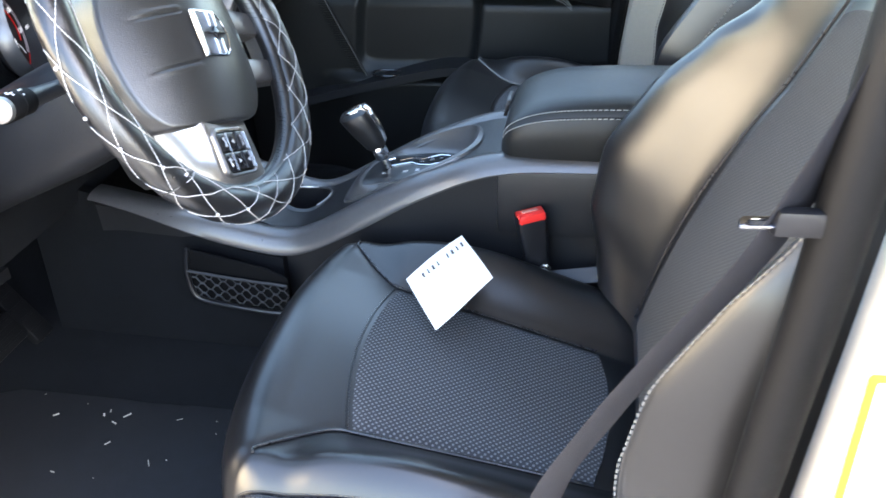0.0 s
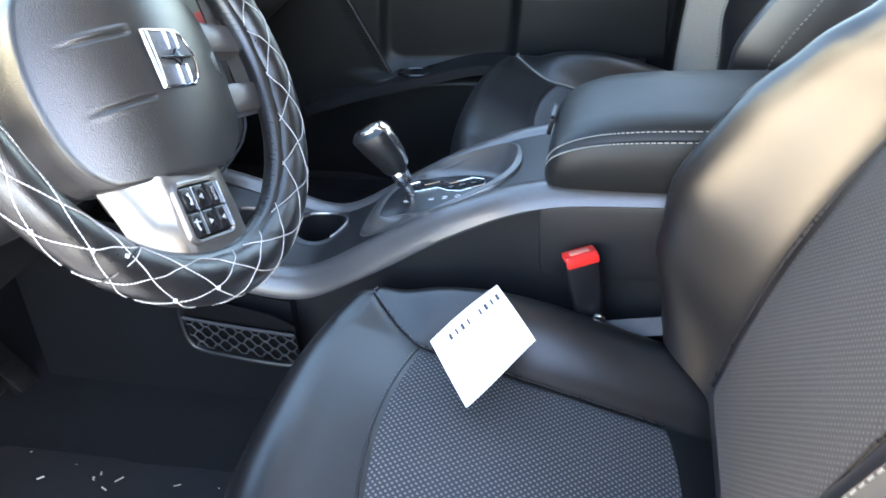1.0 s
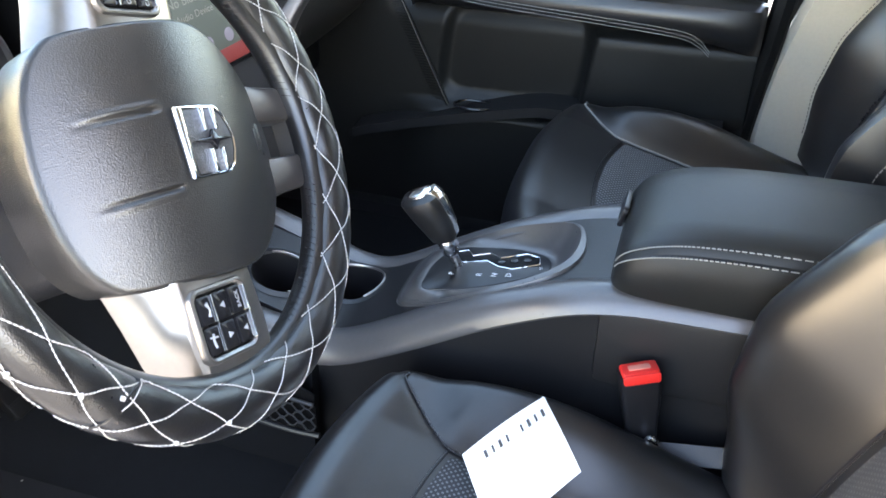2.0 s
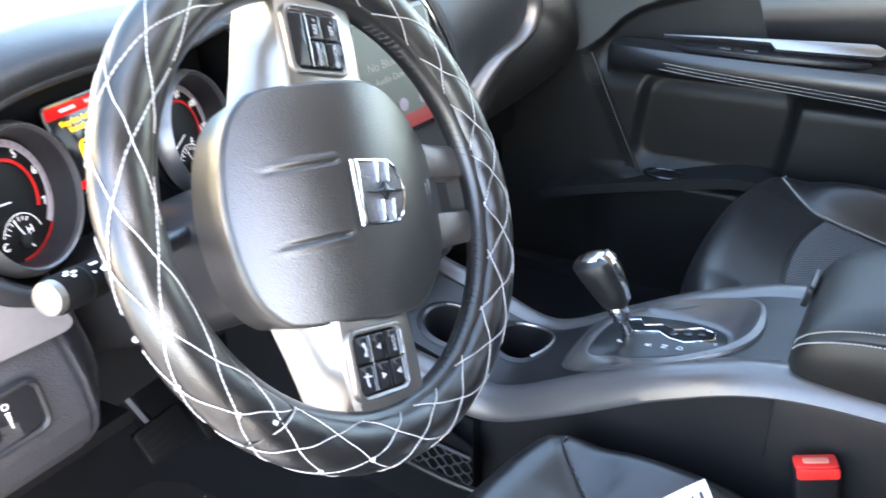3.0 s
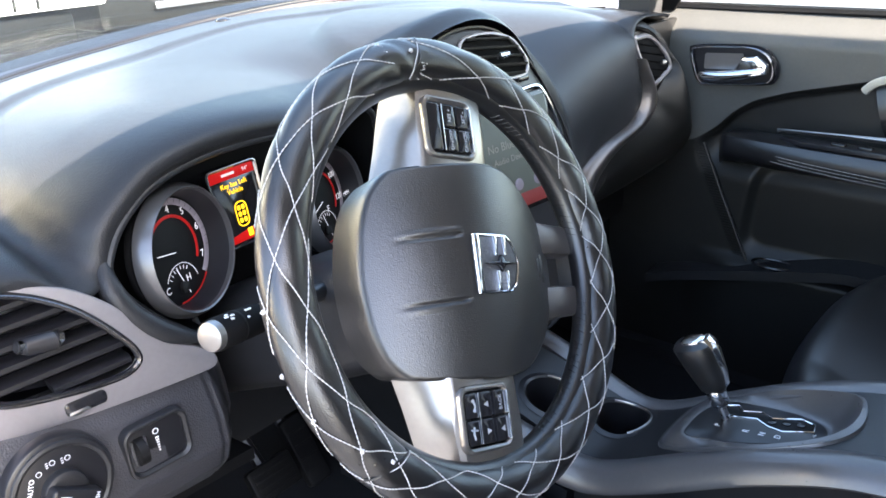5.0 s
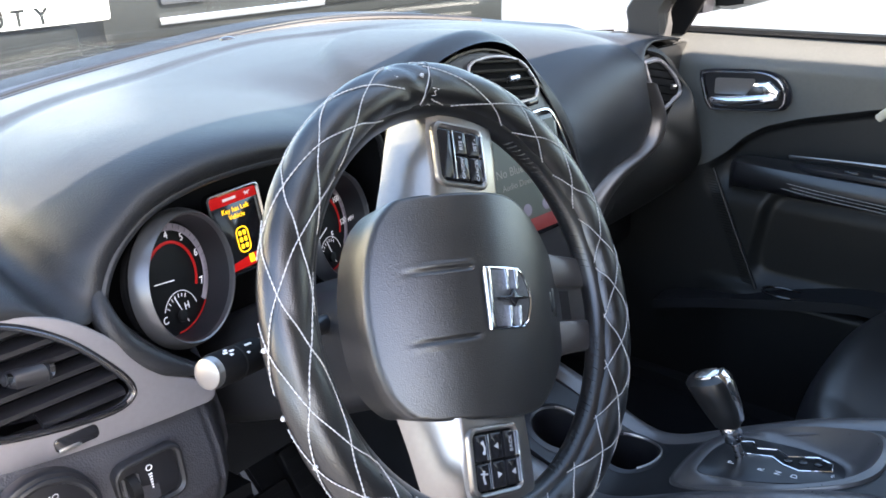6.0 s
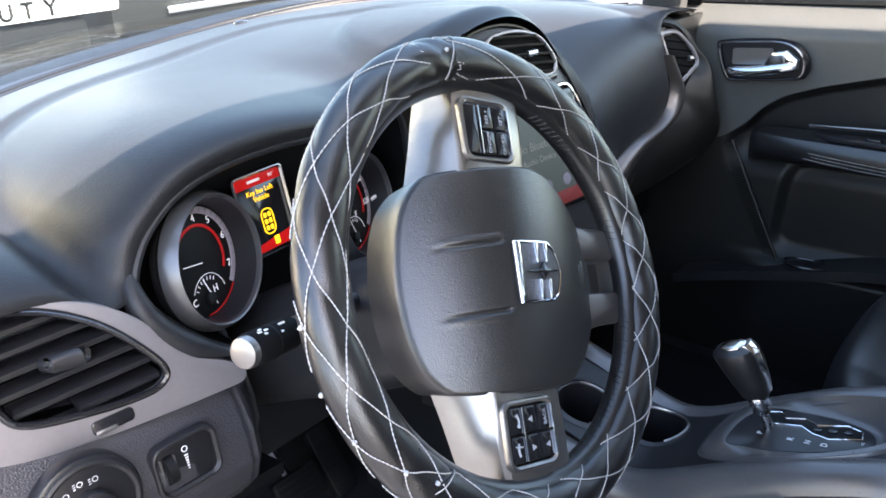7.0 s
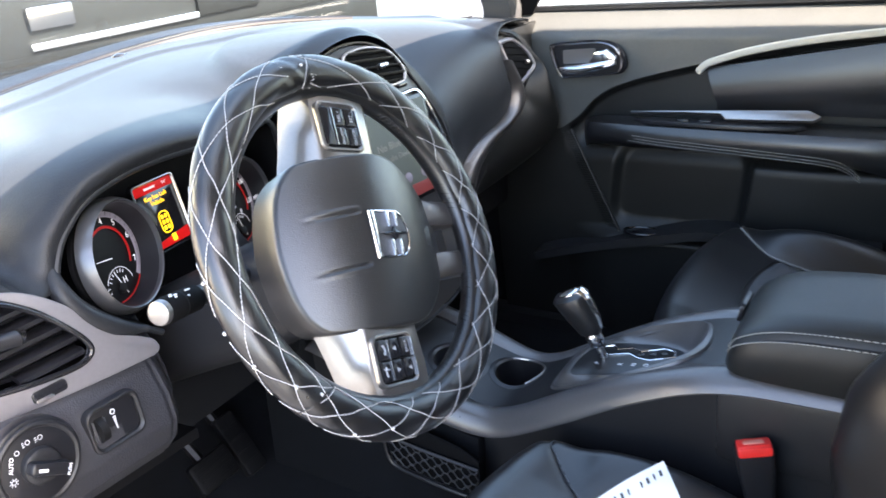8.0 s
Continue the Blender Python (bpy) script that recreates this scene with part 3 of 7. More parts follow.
# instrument hood: a thick rolled rim round the gauges
TONGUE = [(-0.590, 0.698, 1.029), (-0.597, 0.684, 1.034), (-0.602, 0.666, 1.045), (-0.607, 0.650, 1.060), (-0.613, 0.637, 1.078), (-0.621, 0.631, 1.097), (-0.634, 0.634, 1.116), (-0.650, 0.648, 1.136)]
tl = smooth_path(TONGUE, 6)
part("hood_tongue", tube(tl, [0.004 + 0.007 * step(0, 14, i) - 0.005 * step(len(tl) - 16, len(tl) - 1, i) for i in range(len(tl))], 14), PAD, dash, "padded lip that runs under the gauge")
OPENING = [(-0.60, 0.722, 1.010), (-0.612, 0.678, 1.044), (-0.624, 0.648, 1.080)] + [p for p, _ in PAD_EDGE[4:13]] + [(-0.652, 1.015, 1.12), (-0.652, 1.010, 1.04)]
arch_line = smooth_path(OPENING, 6)
part("hood_rim", tube(arch_line, 0.004, 8), PAD, dash, "edge of the instrument hood")
mid_arch = Vector((-0.69, 0.825, 1.095))
rows = []
for f, dx in ((1.0, 0.0), (0.985, -0.015), (0.96, -0.04), (0.95, -0.07)):
    rows.append([Vector((p.x + dx, mid_arch.y + (p.y - mid_arch.y) * f, mid_arch.z + (p.z - mid_arch.z) * f)) for p in arch_line])
hb = bmesh.new()
add_rings(hb, rows, False)
part("hood_lining", hb, DIAL_FACE, dash, "dark inner lining of the instrument hood")
part("cluster_panel", sheet(lambda u, v: (-0.695, lerp(0.66, 0.99, u), lerp(0.98, 1.175, v)), 2, 2, (-0.02, 0, 0)), DIAL_FACE, dash, "black instrument panel")

# lower dash body
DRIVER_LOWER = [(-0.612, 1.03), (-0.592, 1.00), (-0.578, 0.965), (-0.575, 0.935), (-0.584, 0.908), (-0.606, 0.884), (-0.640, 0.868)]


def lower_shape(u, v):
    y = lerp(0.400, 0.742, u)
    k = v * (len(DRIVER_LOWER) - 1)
    i = min(int(k), len(DRIVER_LOWER) - 2)
    a, b = DRIVER_LOWER[i], DRIVER_LOWER[i + 1]
    x, z = lerp(a[0], b[0], k - i), lerp(a[1], b[1], k - i)
    x -= 0.06 * step(0.84, 1.0, u) ** 1.3 + 0.02 * step(0.1, 0, u) + 0.003 * math.exp(-((y - 0.692) / 0.0025) ** 2)
    return (x, y, z - 0.02 * u)


part("lower_panel", sheet(lower_shape, 120, 42, (-0.03, 0, 0)), PANEL_GRAIN, dash, "dark grained lower panel with switches")


# underside split off in black: the shade under the dash is in its colour
part("under_panel", sheet(lambda u, v: (lerp(-0.632, -0.86, v), lerp(0.42, 0.76, u), lerp(0.868, 0.845, v) - 0.02 * u), 6, 6, (0, 0, -0.015)), MATTE_BLACK, dash, "underside of the lower panel, blackened to stand for shade")


def knee_shape(u, v):
    y = lerp(0.70, 1.06, u)
    a = v
    return (-0.66 - 0.26 * a - 0.03 * math.sin(math.pi * u), y, lerp(1.01, 0.70, a))


# near-black colour carries the deep footwell shade
part("knee_panel", sheet(knee_shape, 16, 10, (-0.04, 0, 0)), MATTE_BLACK, dash, "knee panel under the steering column, blackened to stand for shade")


def glove_shape(u, v):
    y = lerp(1.42, 1.93, u)
    top = table([(1.42, 0.89), (1.505, 0.912), (1.541, 0.948), (1.613, 0.976), (1.715, 0.996), (1.785, 1.030), (1.87, 1.030), (1.93, 0.97)], y)
    a = v
    x = -0.642 - 0.02 * step(1.5, 1.75, y) + 0.022 * math.sin(math.pi * min(1, a * 4)) - 0.34 * a ** 1.2 - 0.10 * step(1.80, 1.93, y)
    return (x, y, lerp(top, 0.62, a))


part("glove_box", sheet(glove_shape, 28, 20, (-0.05, 0, 0)), PLASTIC, dash, "dark glove box bulge")
# silver trim that sweeps from the passenger's vent down to the middle
up_edge = smooth_path([(-0.664, 1.702, 1.125), (-0.659, 1.730, 1.070), (-0.655, 1.716, 1.034), (-0.650, 1.668, 1.012), (-0.646, 1.569, 1.000), (-0.644, 1.500, 0.976), (-0.640, 1.465, 0.950)], 8)
lo_edge = smooth_path([(-0.662, 1.748, 1.110), (-0.655, 1.785, 1.048), (-0.650, 1.768, 1.018), (-0.644, 1.715, 0.998), (-0.640, 1.609, 0.978), (-0.637, 1.541, 0.950), (-0.634, 1.505, 0.915)], 8)
part("sweep_trim", sheet(lambda u, v: up_edge[round(u * 48)].lerp(lo_edge[round(u * 48)], v) + Vector((0.010 * math.sin(math.pi * v), 0, 0.004 * math.sin(math.pi * v))), 48, 8, (-0.012, 0, 0)), SPOKE_GREY, dash, "satin grey sweeping trim")

# driver's side bezel with its vent; a plane that faces the seat
bz_y, bz_z = Vector((0.12, 1, 0)).normalized(), Vector((-0.16, 0, 1)).normalized()


def on_bezel(y, z, out=0.0):
    n = bz_y.cross(bz_z).normalized()
    return Vector((-0.600 - 0.16 * (z - 1.02) + 0.10 * (y - 0.6), y, z)) + n * out


bez_outline = [(0.415, 1.060), (0.420, 1.035), (0.470, 1.020), (0.553, 1.007), (0.622, 1.001), (0.685, 0.998), (0.700, 0.999), (0.704, 1.008), (0.692, 1.024), (0.672, 1.030),
               (0.655, 1.046), (0.640, 1.068), (0.615, 1.098), (0.580, 1.122), (0.530, 1.133), (0.430, 1.133)]
vent_ring = [(0.502, 1.058), (0.519, 1.041), (0.568, 1.030), (0.611, 1.026), (0.629, 1.031), (0.632, 1.042), (0.621, 1.062), (0.594, 1.095), (0.562, 1.119), (0.531, 1.131), (0.505, 1.131), (0.497, 1.095)]
sm_bez = [Vector((p.x, p.y)) for p in smooth_path([(a, b, 0) for a, b in bez_outline], 4, True)]
sm_vent = [Vector((p.x, p.y)) for p in smooth_path([(a, b, 0) for a, b in vent_ring], 5, True)]


def bezel_plate(outline, depth, bevel, hole=None, out=0.0):
    bm = plate(outline, (0, 0, 0), (1, 0, 0), (0, 1, 0), depth, bevel, hole=hole)
    for v in bm.verts:
        v.co = on_bezel(v.co.x, v.co.y, v.co.z + out)
    return bm


def toward(outline, c, k):
    """Points of an outline at even angles about c."""
    fine = []
    for i in range(len(outline)):
        a, b = outline[i], outline[(i + 1) % len(outline)]
        for j in range(12):
            fine.append(a.lerp(b, j / 12))
    return [max(fine, key=lambda q: (q - c).normalized().dot(Vector((math.cos(2 * math.pi * i / k), math.sin(2 * math.pi * i / k))))) for i in range(k)]


vc = Vector((0.57, 1.074))
side = part("side_bezel", bezel_plate(toward(sm_bez, vc, 240), 0.010, 0.002, toward(sm_vent, vc, 240), -0.008), BEZEL, dash, "satin grey bezel round the driver's vent")
vent = part("air_vent", tube([on_bezel(q.x, q.y, 0.001) for q in sm_vent], 0.0034, 8, True), GLOSS, dash, "chrome-ringed air vent beside the driver")
part("vent_ring", tube([on_bezel(q.x, q.y, 0.0035) for q in sm_vent], 0.0011, 6, True), DARK_CHROME, vent, "thin chrome ring")
part("vent_box", bezel_plate(toward([vc + (q - vc) * 0.97 for q in sm_vent], vc, 60), 0.002, 0.0005, None, -0.032), GLOSS, vent, "dark vent opening")


def chord(outline, s, tilt):
    """Where the line through height s, tilted, meets a closed outline: the two ends."""
    hits = []
    for i in range(len(outline)):
        a, b = outline[i], outline[(i + 1) % len(outline)]
        fa, fb = a.y - tilt * (a.x - vc.x) - s, b.y - tilt * (b.x - vc.x) - s
        if fa * fb < 0:
            hits.append(a.lerp(b, fa / (fa - fb)))
    return (min(hits, key=lambda q: q.x), max(hits, key=lambda q: q.x)) if len(hits) >= 2 else None


for i in range(6):
    ends = chord([vc + (q - vc) * 0.95 for q in sm_vent], 1.034 + 0.0165 * i, 0.02)
    if ends:
        a, b = ends
        bm = bmesh.new()
        rows = []
        for t in np.linspace(0, 1, 9):
            p = a.lerp(b, t)
            rows.append([on_bezel(p.x, p.y + dz, o) for dz, o in ((0.006, -0.026), (0.0045, -0.010), (0.002, -0.006), (-0.002, -0.006), (-0.0035, -0.009), (0.002, -0.026))])
        add_rings(bm, rows, True, False, True)
        part("slat", bm, PLASTIC_SMOOTH, vent)
part("vent_knob", tube([on_bezel(0.542, 1.083, -0.004), on_bezel(0.548, 1.0825, 0.004), on_bezel(0.568, 1.080, 0.005), on_bezel(0.574, 1.079, -0.004)], [0.006, 0.0085, 0.0085, 0.006], 10, flat=0.75), PLASTIC_SMOOTH, vent, "vent direction knob with bright tips")
for yy in (0.543, 0.5735):
    part("vent_knob_tip", tube([on_bezel(yy - 0.002, 1.083 - (yy - 0.543) * 0.12, 0.002), on_bezel(yy + 0.002, 1.082 - (yy - 0.543) * 0.12, 0.002)], 0.0075, 8, flat=0.7), CHROME, vent)
part("vent_thumbwheel", bezel_plate(rounded(0.036, 0.012, 0.004, 4, 0.578, 1.0165), 0.003, 0.001, None, 0.001), GLOSS, dash, "small black vent wheel with a silver edge")
part("thumbwheel_edge", bezel_plate(rounded(0.018, 0.003, 0.001, 3, 0.571, 1.0125), 0.002, 0.0005, None, 0.0035), STEEL, dash, "silver edge")

# headlamp dial and dimmer wheel
ld_y, ld_z = Vector((0.05, 1, 0)).normalized(), Vector((-0.1, 0, 1)).normalized()
dial = part("headlamp_switch", plate(disc_outline(0.046, 40), (-0.586, 0.532, 0.968), ld_y, ld_z, 0.014, 0.004), PLASTIC_SMOOTH, dash, "round headlamp switch with white symbols")
part("dial_ring", tube([Vector((-0.573, 0.532, 0.968)) + (ld_y * math.cos(a) + ld_z * math.sin(a)) * 0.040 for a in np.linspace(0, 2 * math.pi, 40, endpoint=False)], 0.0035, 8, True), PLASTIC, dial)
dc = Vector((-0.5722, 0.532, 0.968))
gy, gz = (ld_y * 0.87 - ld_z * 0.49).normalized(), (ld_z * 0.87 + ld_y * 0.49).normalized()
part("dial_knob", plate(disc_outline(0.0185, 30), (-0.573, 0.532, 0.968), ld_y, ld_z, 0.010, 0.003, 0.001), PLASTIC, dial)
part("dial_grip", plate(rounded(0.042, 0.013, 0.004), Vector((-0.564, 0.532, 0.968)) + gy * 0.003, gy, gz, 0.012, 0.003), PLASTIC_SMOOTH, dial)
part("dial_mark", strip((-0.013, 0), (-0.004, 0), 0.0028, (-0.5515, 0.532, 0.968), gy, gz, 0.0006), MARKING, dial, "white pointer")
part("dial_letters", text("PUSH", 0.0048, Vector((-0.5516, 0.532, 0.968)) + gy * 0.018, gz, -gy, 0.0003), MARKING, dial)
for k, a in enumerate((124, 96, 69, 186)):
    c = dc + (ld_y * math.cos(radians(a)) + ld_z * math.sin(radians(a))) * 0.0268
    bm = tube([c + (ld_y * math.cos(b) + ld_z * math.sin(b)) * 0.0022 for b in np.linspace(0, 2 * math.pi, 14, endpoint=False)], 0.00045, 5, True)
    if k in (1, 2):
        for j in range(3):
            strip((-0.0036, -0.0020 + 0.0020 * j), (-0.0056, -0.0024 + 0.0020 * j), 0.0006, c, ld_y, ld_z, 0.0006, bm)
    if k == 3:
        for j in range(8):
            w = math.pi / 4 * j
            strip((0.0030 * math.cos(w), 0.0030 * math.sin(w)), (0.0043 * math.cos(w), 0.0043 * math.sin(w)), 0.0006, c, ld_y, ld_z, 0.0006, bm)
    part("dial_symbol", bm, MARKING, dial)
part("dial_letters", text("AUTO", 0.0058, dc - ld_y * 0.0235 + ld_z * 0.0135, (ld_z * 0.93 + ld_y * 0.36).normalized(), (ld_z * 0.36 - ld_y * 0.93).normalized(), 0.0003, bold=0.0001), MARKING, dial)
dim = part("dimmer_panel", plate(rounded(0.064, 0.052, 0.012), (-0.583, 0.623, 0.958), ld_y, ld_z, 0.010, 0.003, hole=rounded(0.054, 0.042, 0.009)), PLASTIC, dash, "instrument dimmer wheel in a dark recess")
part("dimmer_plate", plate(rounded(0.054, 0.042, 0.009), (-0.583, 0.623, 0.958), ld_y, ld_z, 0.004, 0.001), PLASTIC_SMOOTH, dim)
part("dimmer_wheel", tube([Vector((-0.581, 0.606, 0.958)) - ld_y * 0.004, Vector((-0.581, 0.606, 0.958)) + ld_y * 0.004], 0.0135, 20), RUBBER, dim)
for s in (-1, 1):
    part("dimmer_edge", strip((-0.017 + s * 0.0065, -0.012), (-0.017 + s * 0.0065, 0.012), 0.0016, (-0.5795, 0.623, 0.958), ld_y, ld_z, 0.003), STEEL, dim)
dm = Vector((-0.5788, 0.623, 0.958))
bm = tube([dm + ld_y * (0.001 + 0.0026 * math.cos(b)) + ld_z * (0.0115 + 0.0026 * math.sin(b)) for b in np.linspace(0, 2 * math.pi, 12, endpoint=False)], 0.0005, 5, True)
for k in range(6):
    strip((0.001, 0.006 - 0.0026 * k), (0.001, 0.0045 - 0.0026 * k), 0.0034 - 0.0004 * k, dm, ld_y, ld_z, 0.0005, bm)
part("dimmer_symbol", bm, MARKING, dim)

# gauges
cl_y, cl_z = Vector((-0.33, 1, 0)).normalized(), Vector((-0.22, 0, 1)).normalized()
cl_n = cl_y.cross(cl_z).normalized()


def gauge(center, r, name, label, numbers, spin):
    c = Vector(center)

    def on(a, rad, out=0.0):
        return c + (cl_y * math.cos(radians(a)) + cl_z * math.sin(radians(a))) * rad + cl_n * out
    ring = part(name, plate(disc_outline(r, 48), c - cl_n * 0.0275, cl_y, cl_z, 0.006, 0.001), DIAL_FACE, dash, label)
    for nm, mat, lab, prof in (("gauge_well", PLASTIC_SMOOTH, "dark inner wall", ((0.88, -0.0275), (0.895, -0.0235), (0.975, 0.002))),
                               ("gauge_ring", GAUGE_SATIN, "satin metal ring", ((0.972, 0.001), (0.985, 0.006), (1.01, 0.007), (1.06, 0.002), (1.10, -0.006), (1.10, -0.012)))):
        bm = bmesh.new()
        add_rings(bm, [[on(a, r * rad, o) for a in np.linspace(0, 360, 64, endpoint=False)] for rad, o in prof], True)
        part(nm, bm, mat, ring, lab)
    face = c - cl_n * 0.0210
    part("scale_band", plate(arc_band(r * 0.76, r * 0.87, -45, 98, 50), face, cl_y, cl_z, 0.0006, 0.0001), SCREEN_SOFT, ring, "pale lit scale band")
    part("red_ring", plate(arc_band(r * 0.55, r * 0.60, -30, 128, 40), face, cl_y, cl_z, 0.0008, 0.0001), DIAL_RED, ring, "red ring")
    part("red_edge", plate(arc_band(r * 0.86, r * 0.88, -100, -45, 24), face, cl_y, cl_z, 0.0007, 0.0001), DIAL_RED, ring, "thin red edge")
    bm = bmesh.new()
    for i in range(25):
        a = 228 - i * 10
        strip((r * 0.79 * math.cos(radians(a)), r * 0.79 * math.sin(radians(a))), (r * 0.86 * math.cos(radians(a)), r * 0.86 * math.sin(radians(a))), 0.0005, face + cl_n * 0.0007, cl_y, cl_z, 0.0004, bm)
    part("tick_marks", bm, INK, ring)
    for txt, a in numbers:
        part("number", text(txt, r * 0.17, on(a - 18, r * 0.69, -0.0200), cl_y, cl_z, 0.0004), DIAL_WHITE, ring)
    # needle and the small gauge below
    part("needle", strip((-r * 0.02, -r * 0.02), (r * 0.46 * math.cos(radians(spin)), r * 0.46 * math.sin(radians(spin))), 0.0009, face + cl_n * 0.003, cl_y, cl_z, 0.0006), DIAL_WHITE, ring)
    sc = c - cl_n * 0.0075 - cl_y * r * 0.02 - cl_z * r * 0.62
    small = part("small_gauge", tube([sc - cl_n * 0.012 + (cl_y * math.cos(radians(a)) + cl_z * math.sin(radians(a))) * r * 0.40 for a in np.linspace(10, 150, 24)], 0.00035, 5), DIAL_WHITE, ring)
    bm = bmesh.new()
    for i in range(7):
        a = 140 - i * 14
        strip((r * 0.30 * math.cos(radians(a)), r * 0.30 * math.sin(radians(a))), (r * 0.36 * math.cos(radians(a)), r * 0.36 * math.sin(radians(a))), 0.0006, sc - cl_n * 0.0125, cl_y, cl_z, 0.0005, bm)
    part("small_ticks", bm, DIAL_WHITE, small)
    part("small_needle", strip((r * 0.10, -r * 0.14), (-r * 0.08, r * 0.34), 0.0007, sc - cl_n * 0.0115, cl_y, cl_z, 0.0006), DIAL_WHITE, small)
    part("small_hub", plate(disc_outline(r * 0.10, 16), sc - cl_n * 0.0125, cl_y, cl_z, 0.003, 0.001), RUBBER, small)
    return ring, on, sc


SCREEN_SOFT = glowing("soft_lit_scale", (0.20, 0.18, 0.21), 0.02)
tach, on_tach, tach_small = gauge((-0.634, 0.724, 1.101), 0.0595, "tachometer", "round tachometer with red ring and white numerals",
                                  [("4", 100), ("5", 70), ("6", 34), ("7", -6), ("3", 134)], 172)
part("letter", text("C", 0.010, tach_small - cl_y * 0.022 + cl_z * 0.004 - cl_n * 0.0125, cl_y, cl_z), DIAL_WHITE, tach)
part("letter", text("H", 0.010, tach_small + cl_y * 0.010 + cl_z * 0.006 - cl_n * 0.0125, cl_y, cl_z), DIAL_WHITE, tach)
speedo, on_speedo, speedo_small = gauge((-0.640, 0.925, 1.092), 0.0575, "speedometer", "round speedometer with red ring and white numerals",
                                        [("80", 90), ("100", 50), ("120", 8), ("60", 130), ("40", 170)], 200)
part("letter", text("E", 0.011, speedo_small - cl_y * 0.026 + cl_z * 0.004 - cl_n * 0.0125, cl_y, cl_z), DIAL_WHITE, speedo)
part("letter", text("F", 0.011, speedo_small + cl_y * 0.012 + cl_z * 0.022 - cl_n * 0.0125, cl_y, cl_z), DIAL_WHITE, speedo)
part("letter", text("MPH", 0.007, on_speedo(-8, 0.046, -0.0125), cl_y, cl_z), DIAL_WHITE, speedo)

# driver's message display between the gauges
ev_y, ev_z = Vector((-0.10, 1, 0)).normalized(), Vector((-0.22, 0, 1)).normalized()
ev_n = ev_y.cross(ev_z).normalized()
ev_o = Vector((-0.680, 0.8215, 1.1095))
evic = part("message_display", plate(rounded(0.074, 0.090, 0.008), ev_o - ev_n * 0.006, ev_y, ev_z, 0.008, 0.002, hole=rounded(0.064, 0.080, 0.003)), DARK_CHROME, dash, "colour message display between the gauges")
part("display_glass", plate(rounded(0.064, 0.080, 0.003), ev_o - ev_n * 0.006, ev_y, ev_z, 0.004, 0.0005), GLOSS, evic)
ev_f = ev_o - ev_n * 0.0018
part("display_band", plate([(-0.032, 0.029), (0.032, 0.029), (0.032, 0.040), (-0.032, 0.040)], ev_f, ev_y, ev_z, 0.0004, 0.0001), SCREEN_RED, evic, "red lit header band")
part("display_band", plate([(-0.032, -0.040), (0.032, -0.040), (0.032, -0.026), (-0.032, -0.034)], ev_f, ev_y, ev_z, 0.0004, 0.0001), SCREEN_RED, evic, "red lit footer band")
bm = text("94°", 0.006, ev_f + ev_y * 0.020 + ev_z * 0.0345 + ev_n * 0.0005, ev_y, ev_z)
strip((-0.014, 0.0345), (0.004, 0.0345), 0.0028, ev_f + ev_n * 0.0005, ev_y, ev_z, 0.0002, bm)
part("display_text", bm, SCREEN_WHITE, evic)
bm = text("Key has Left", 0.0075, ev_f + ev_z * 0.0225, ev_y, ev_z)
add_text(bm, "Vehicle", 0.0075, ev_f + ev_z * 0.0150, ev_y, ev_z)
part("display_text", bm, SCREEN_YELLOW, evic, "yellow lit message")
bm = bmesh.new()
plate(rounded(0.017, 0.028, 0.007), ev_f + ev_y * 0.001 - ev_z * 0.011, ev_y, ev_z, 0.0004, 0.0001, bm=bm, hole=rounded(0.0145, 0.0255, 0.006))
for i in range(2):
    for j in range(3):
        plate(rounded(0.004, 0.005, 0.001, 2, -0.003 + 0.006 * i, -0.007 + 0.007 * j), ev_f + ev_y * 0.001 - ev_z * 0.011, ev_y, ev_z, 0.0004, 0.0001, bm=bm)
part("display_icon", bm, SCREEN_YELLOW, evic, "yellow lit key symbol")
part("display_icon", plate(rounded(0.007, 0.009, 0.001), ev_f + ev_y * 0.006 - ev_z * 0.033 + ev_n * 0.0004, ev_y, ev_z, 0.0003, 0.0001), SCREEN_YELLOW, evic, "yellow fuel symbol")

# centre stack
cs_y, cs_z = Vector((0.10, 1, 0)).normalized(), Vector((-0.22, 0, 1)).normalized()
cs_n = cs_y.cross(cs_z).normalized()
cs_o = Vector((-0.640, 1.19, 1.10))


def on_stack(y, z, out=0.0):
    return cs_o + cs_y * (y - 1.19) + cs_z * (z - 1.10) + cs_n * out


stack_outline = [(1.05, 1.165), (1.04, 1.0), (1.06, 0.80), (1.32, 0.80), (1.372, 0.92), (1.393, 0.98), (1.395, 1.025), (1.386, 1.08), (1.362, 1.136), (1.335, 1.182), (1.305, 1.214), (1.27, 1.238), (1.22, 1.248), (1.16, 1.240), (1.10, 1.205)]
so = [Vector((p.x - 1.19, p.y - 1.10)) for p in smooth_path([(a, b, 0) for a, b in stack_outline], 5, True)]
stack = part("centre_panel", plate(so, cs_o - cs_n * 0.03, cs_y, cs_z, 0.026, 0.006), STACK_GREY, dash, "dark centre stack with vents and touch screen")
part("stack_edge", tube([on_stack(p.x + 1.19, p.y + 1.10, -0.002) for p in so], 0.0022, 6, True), PLASTIC_SMOOTH, stack, "thin dark edge line")
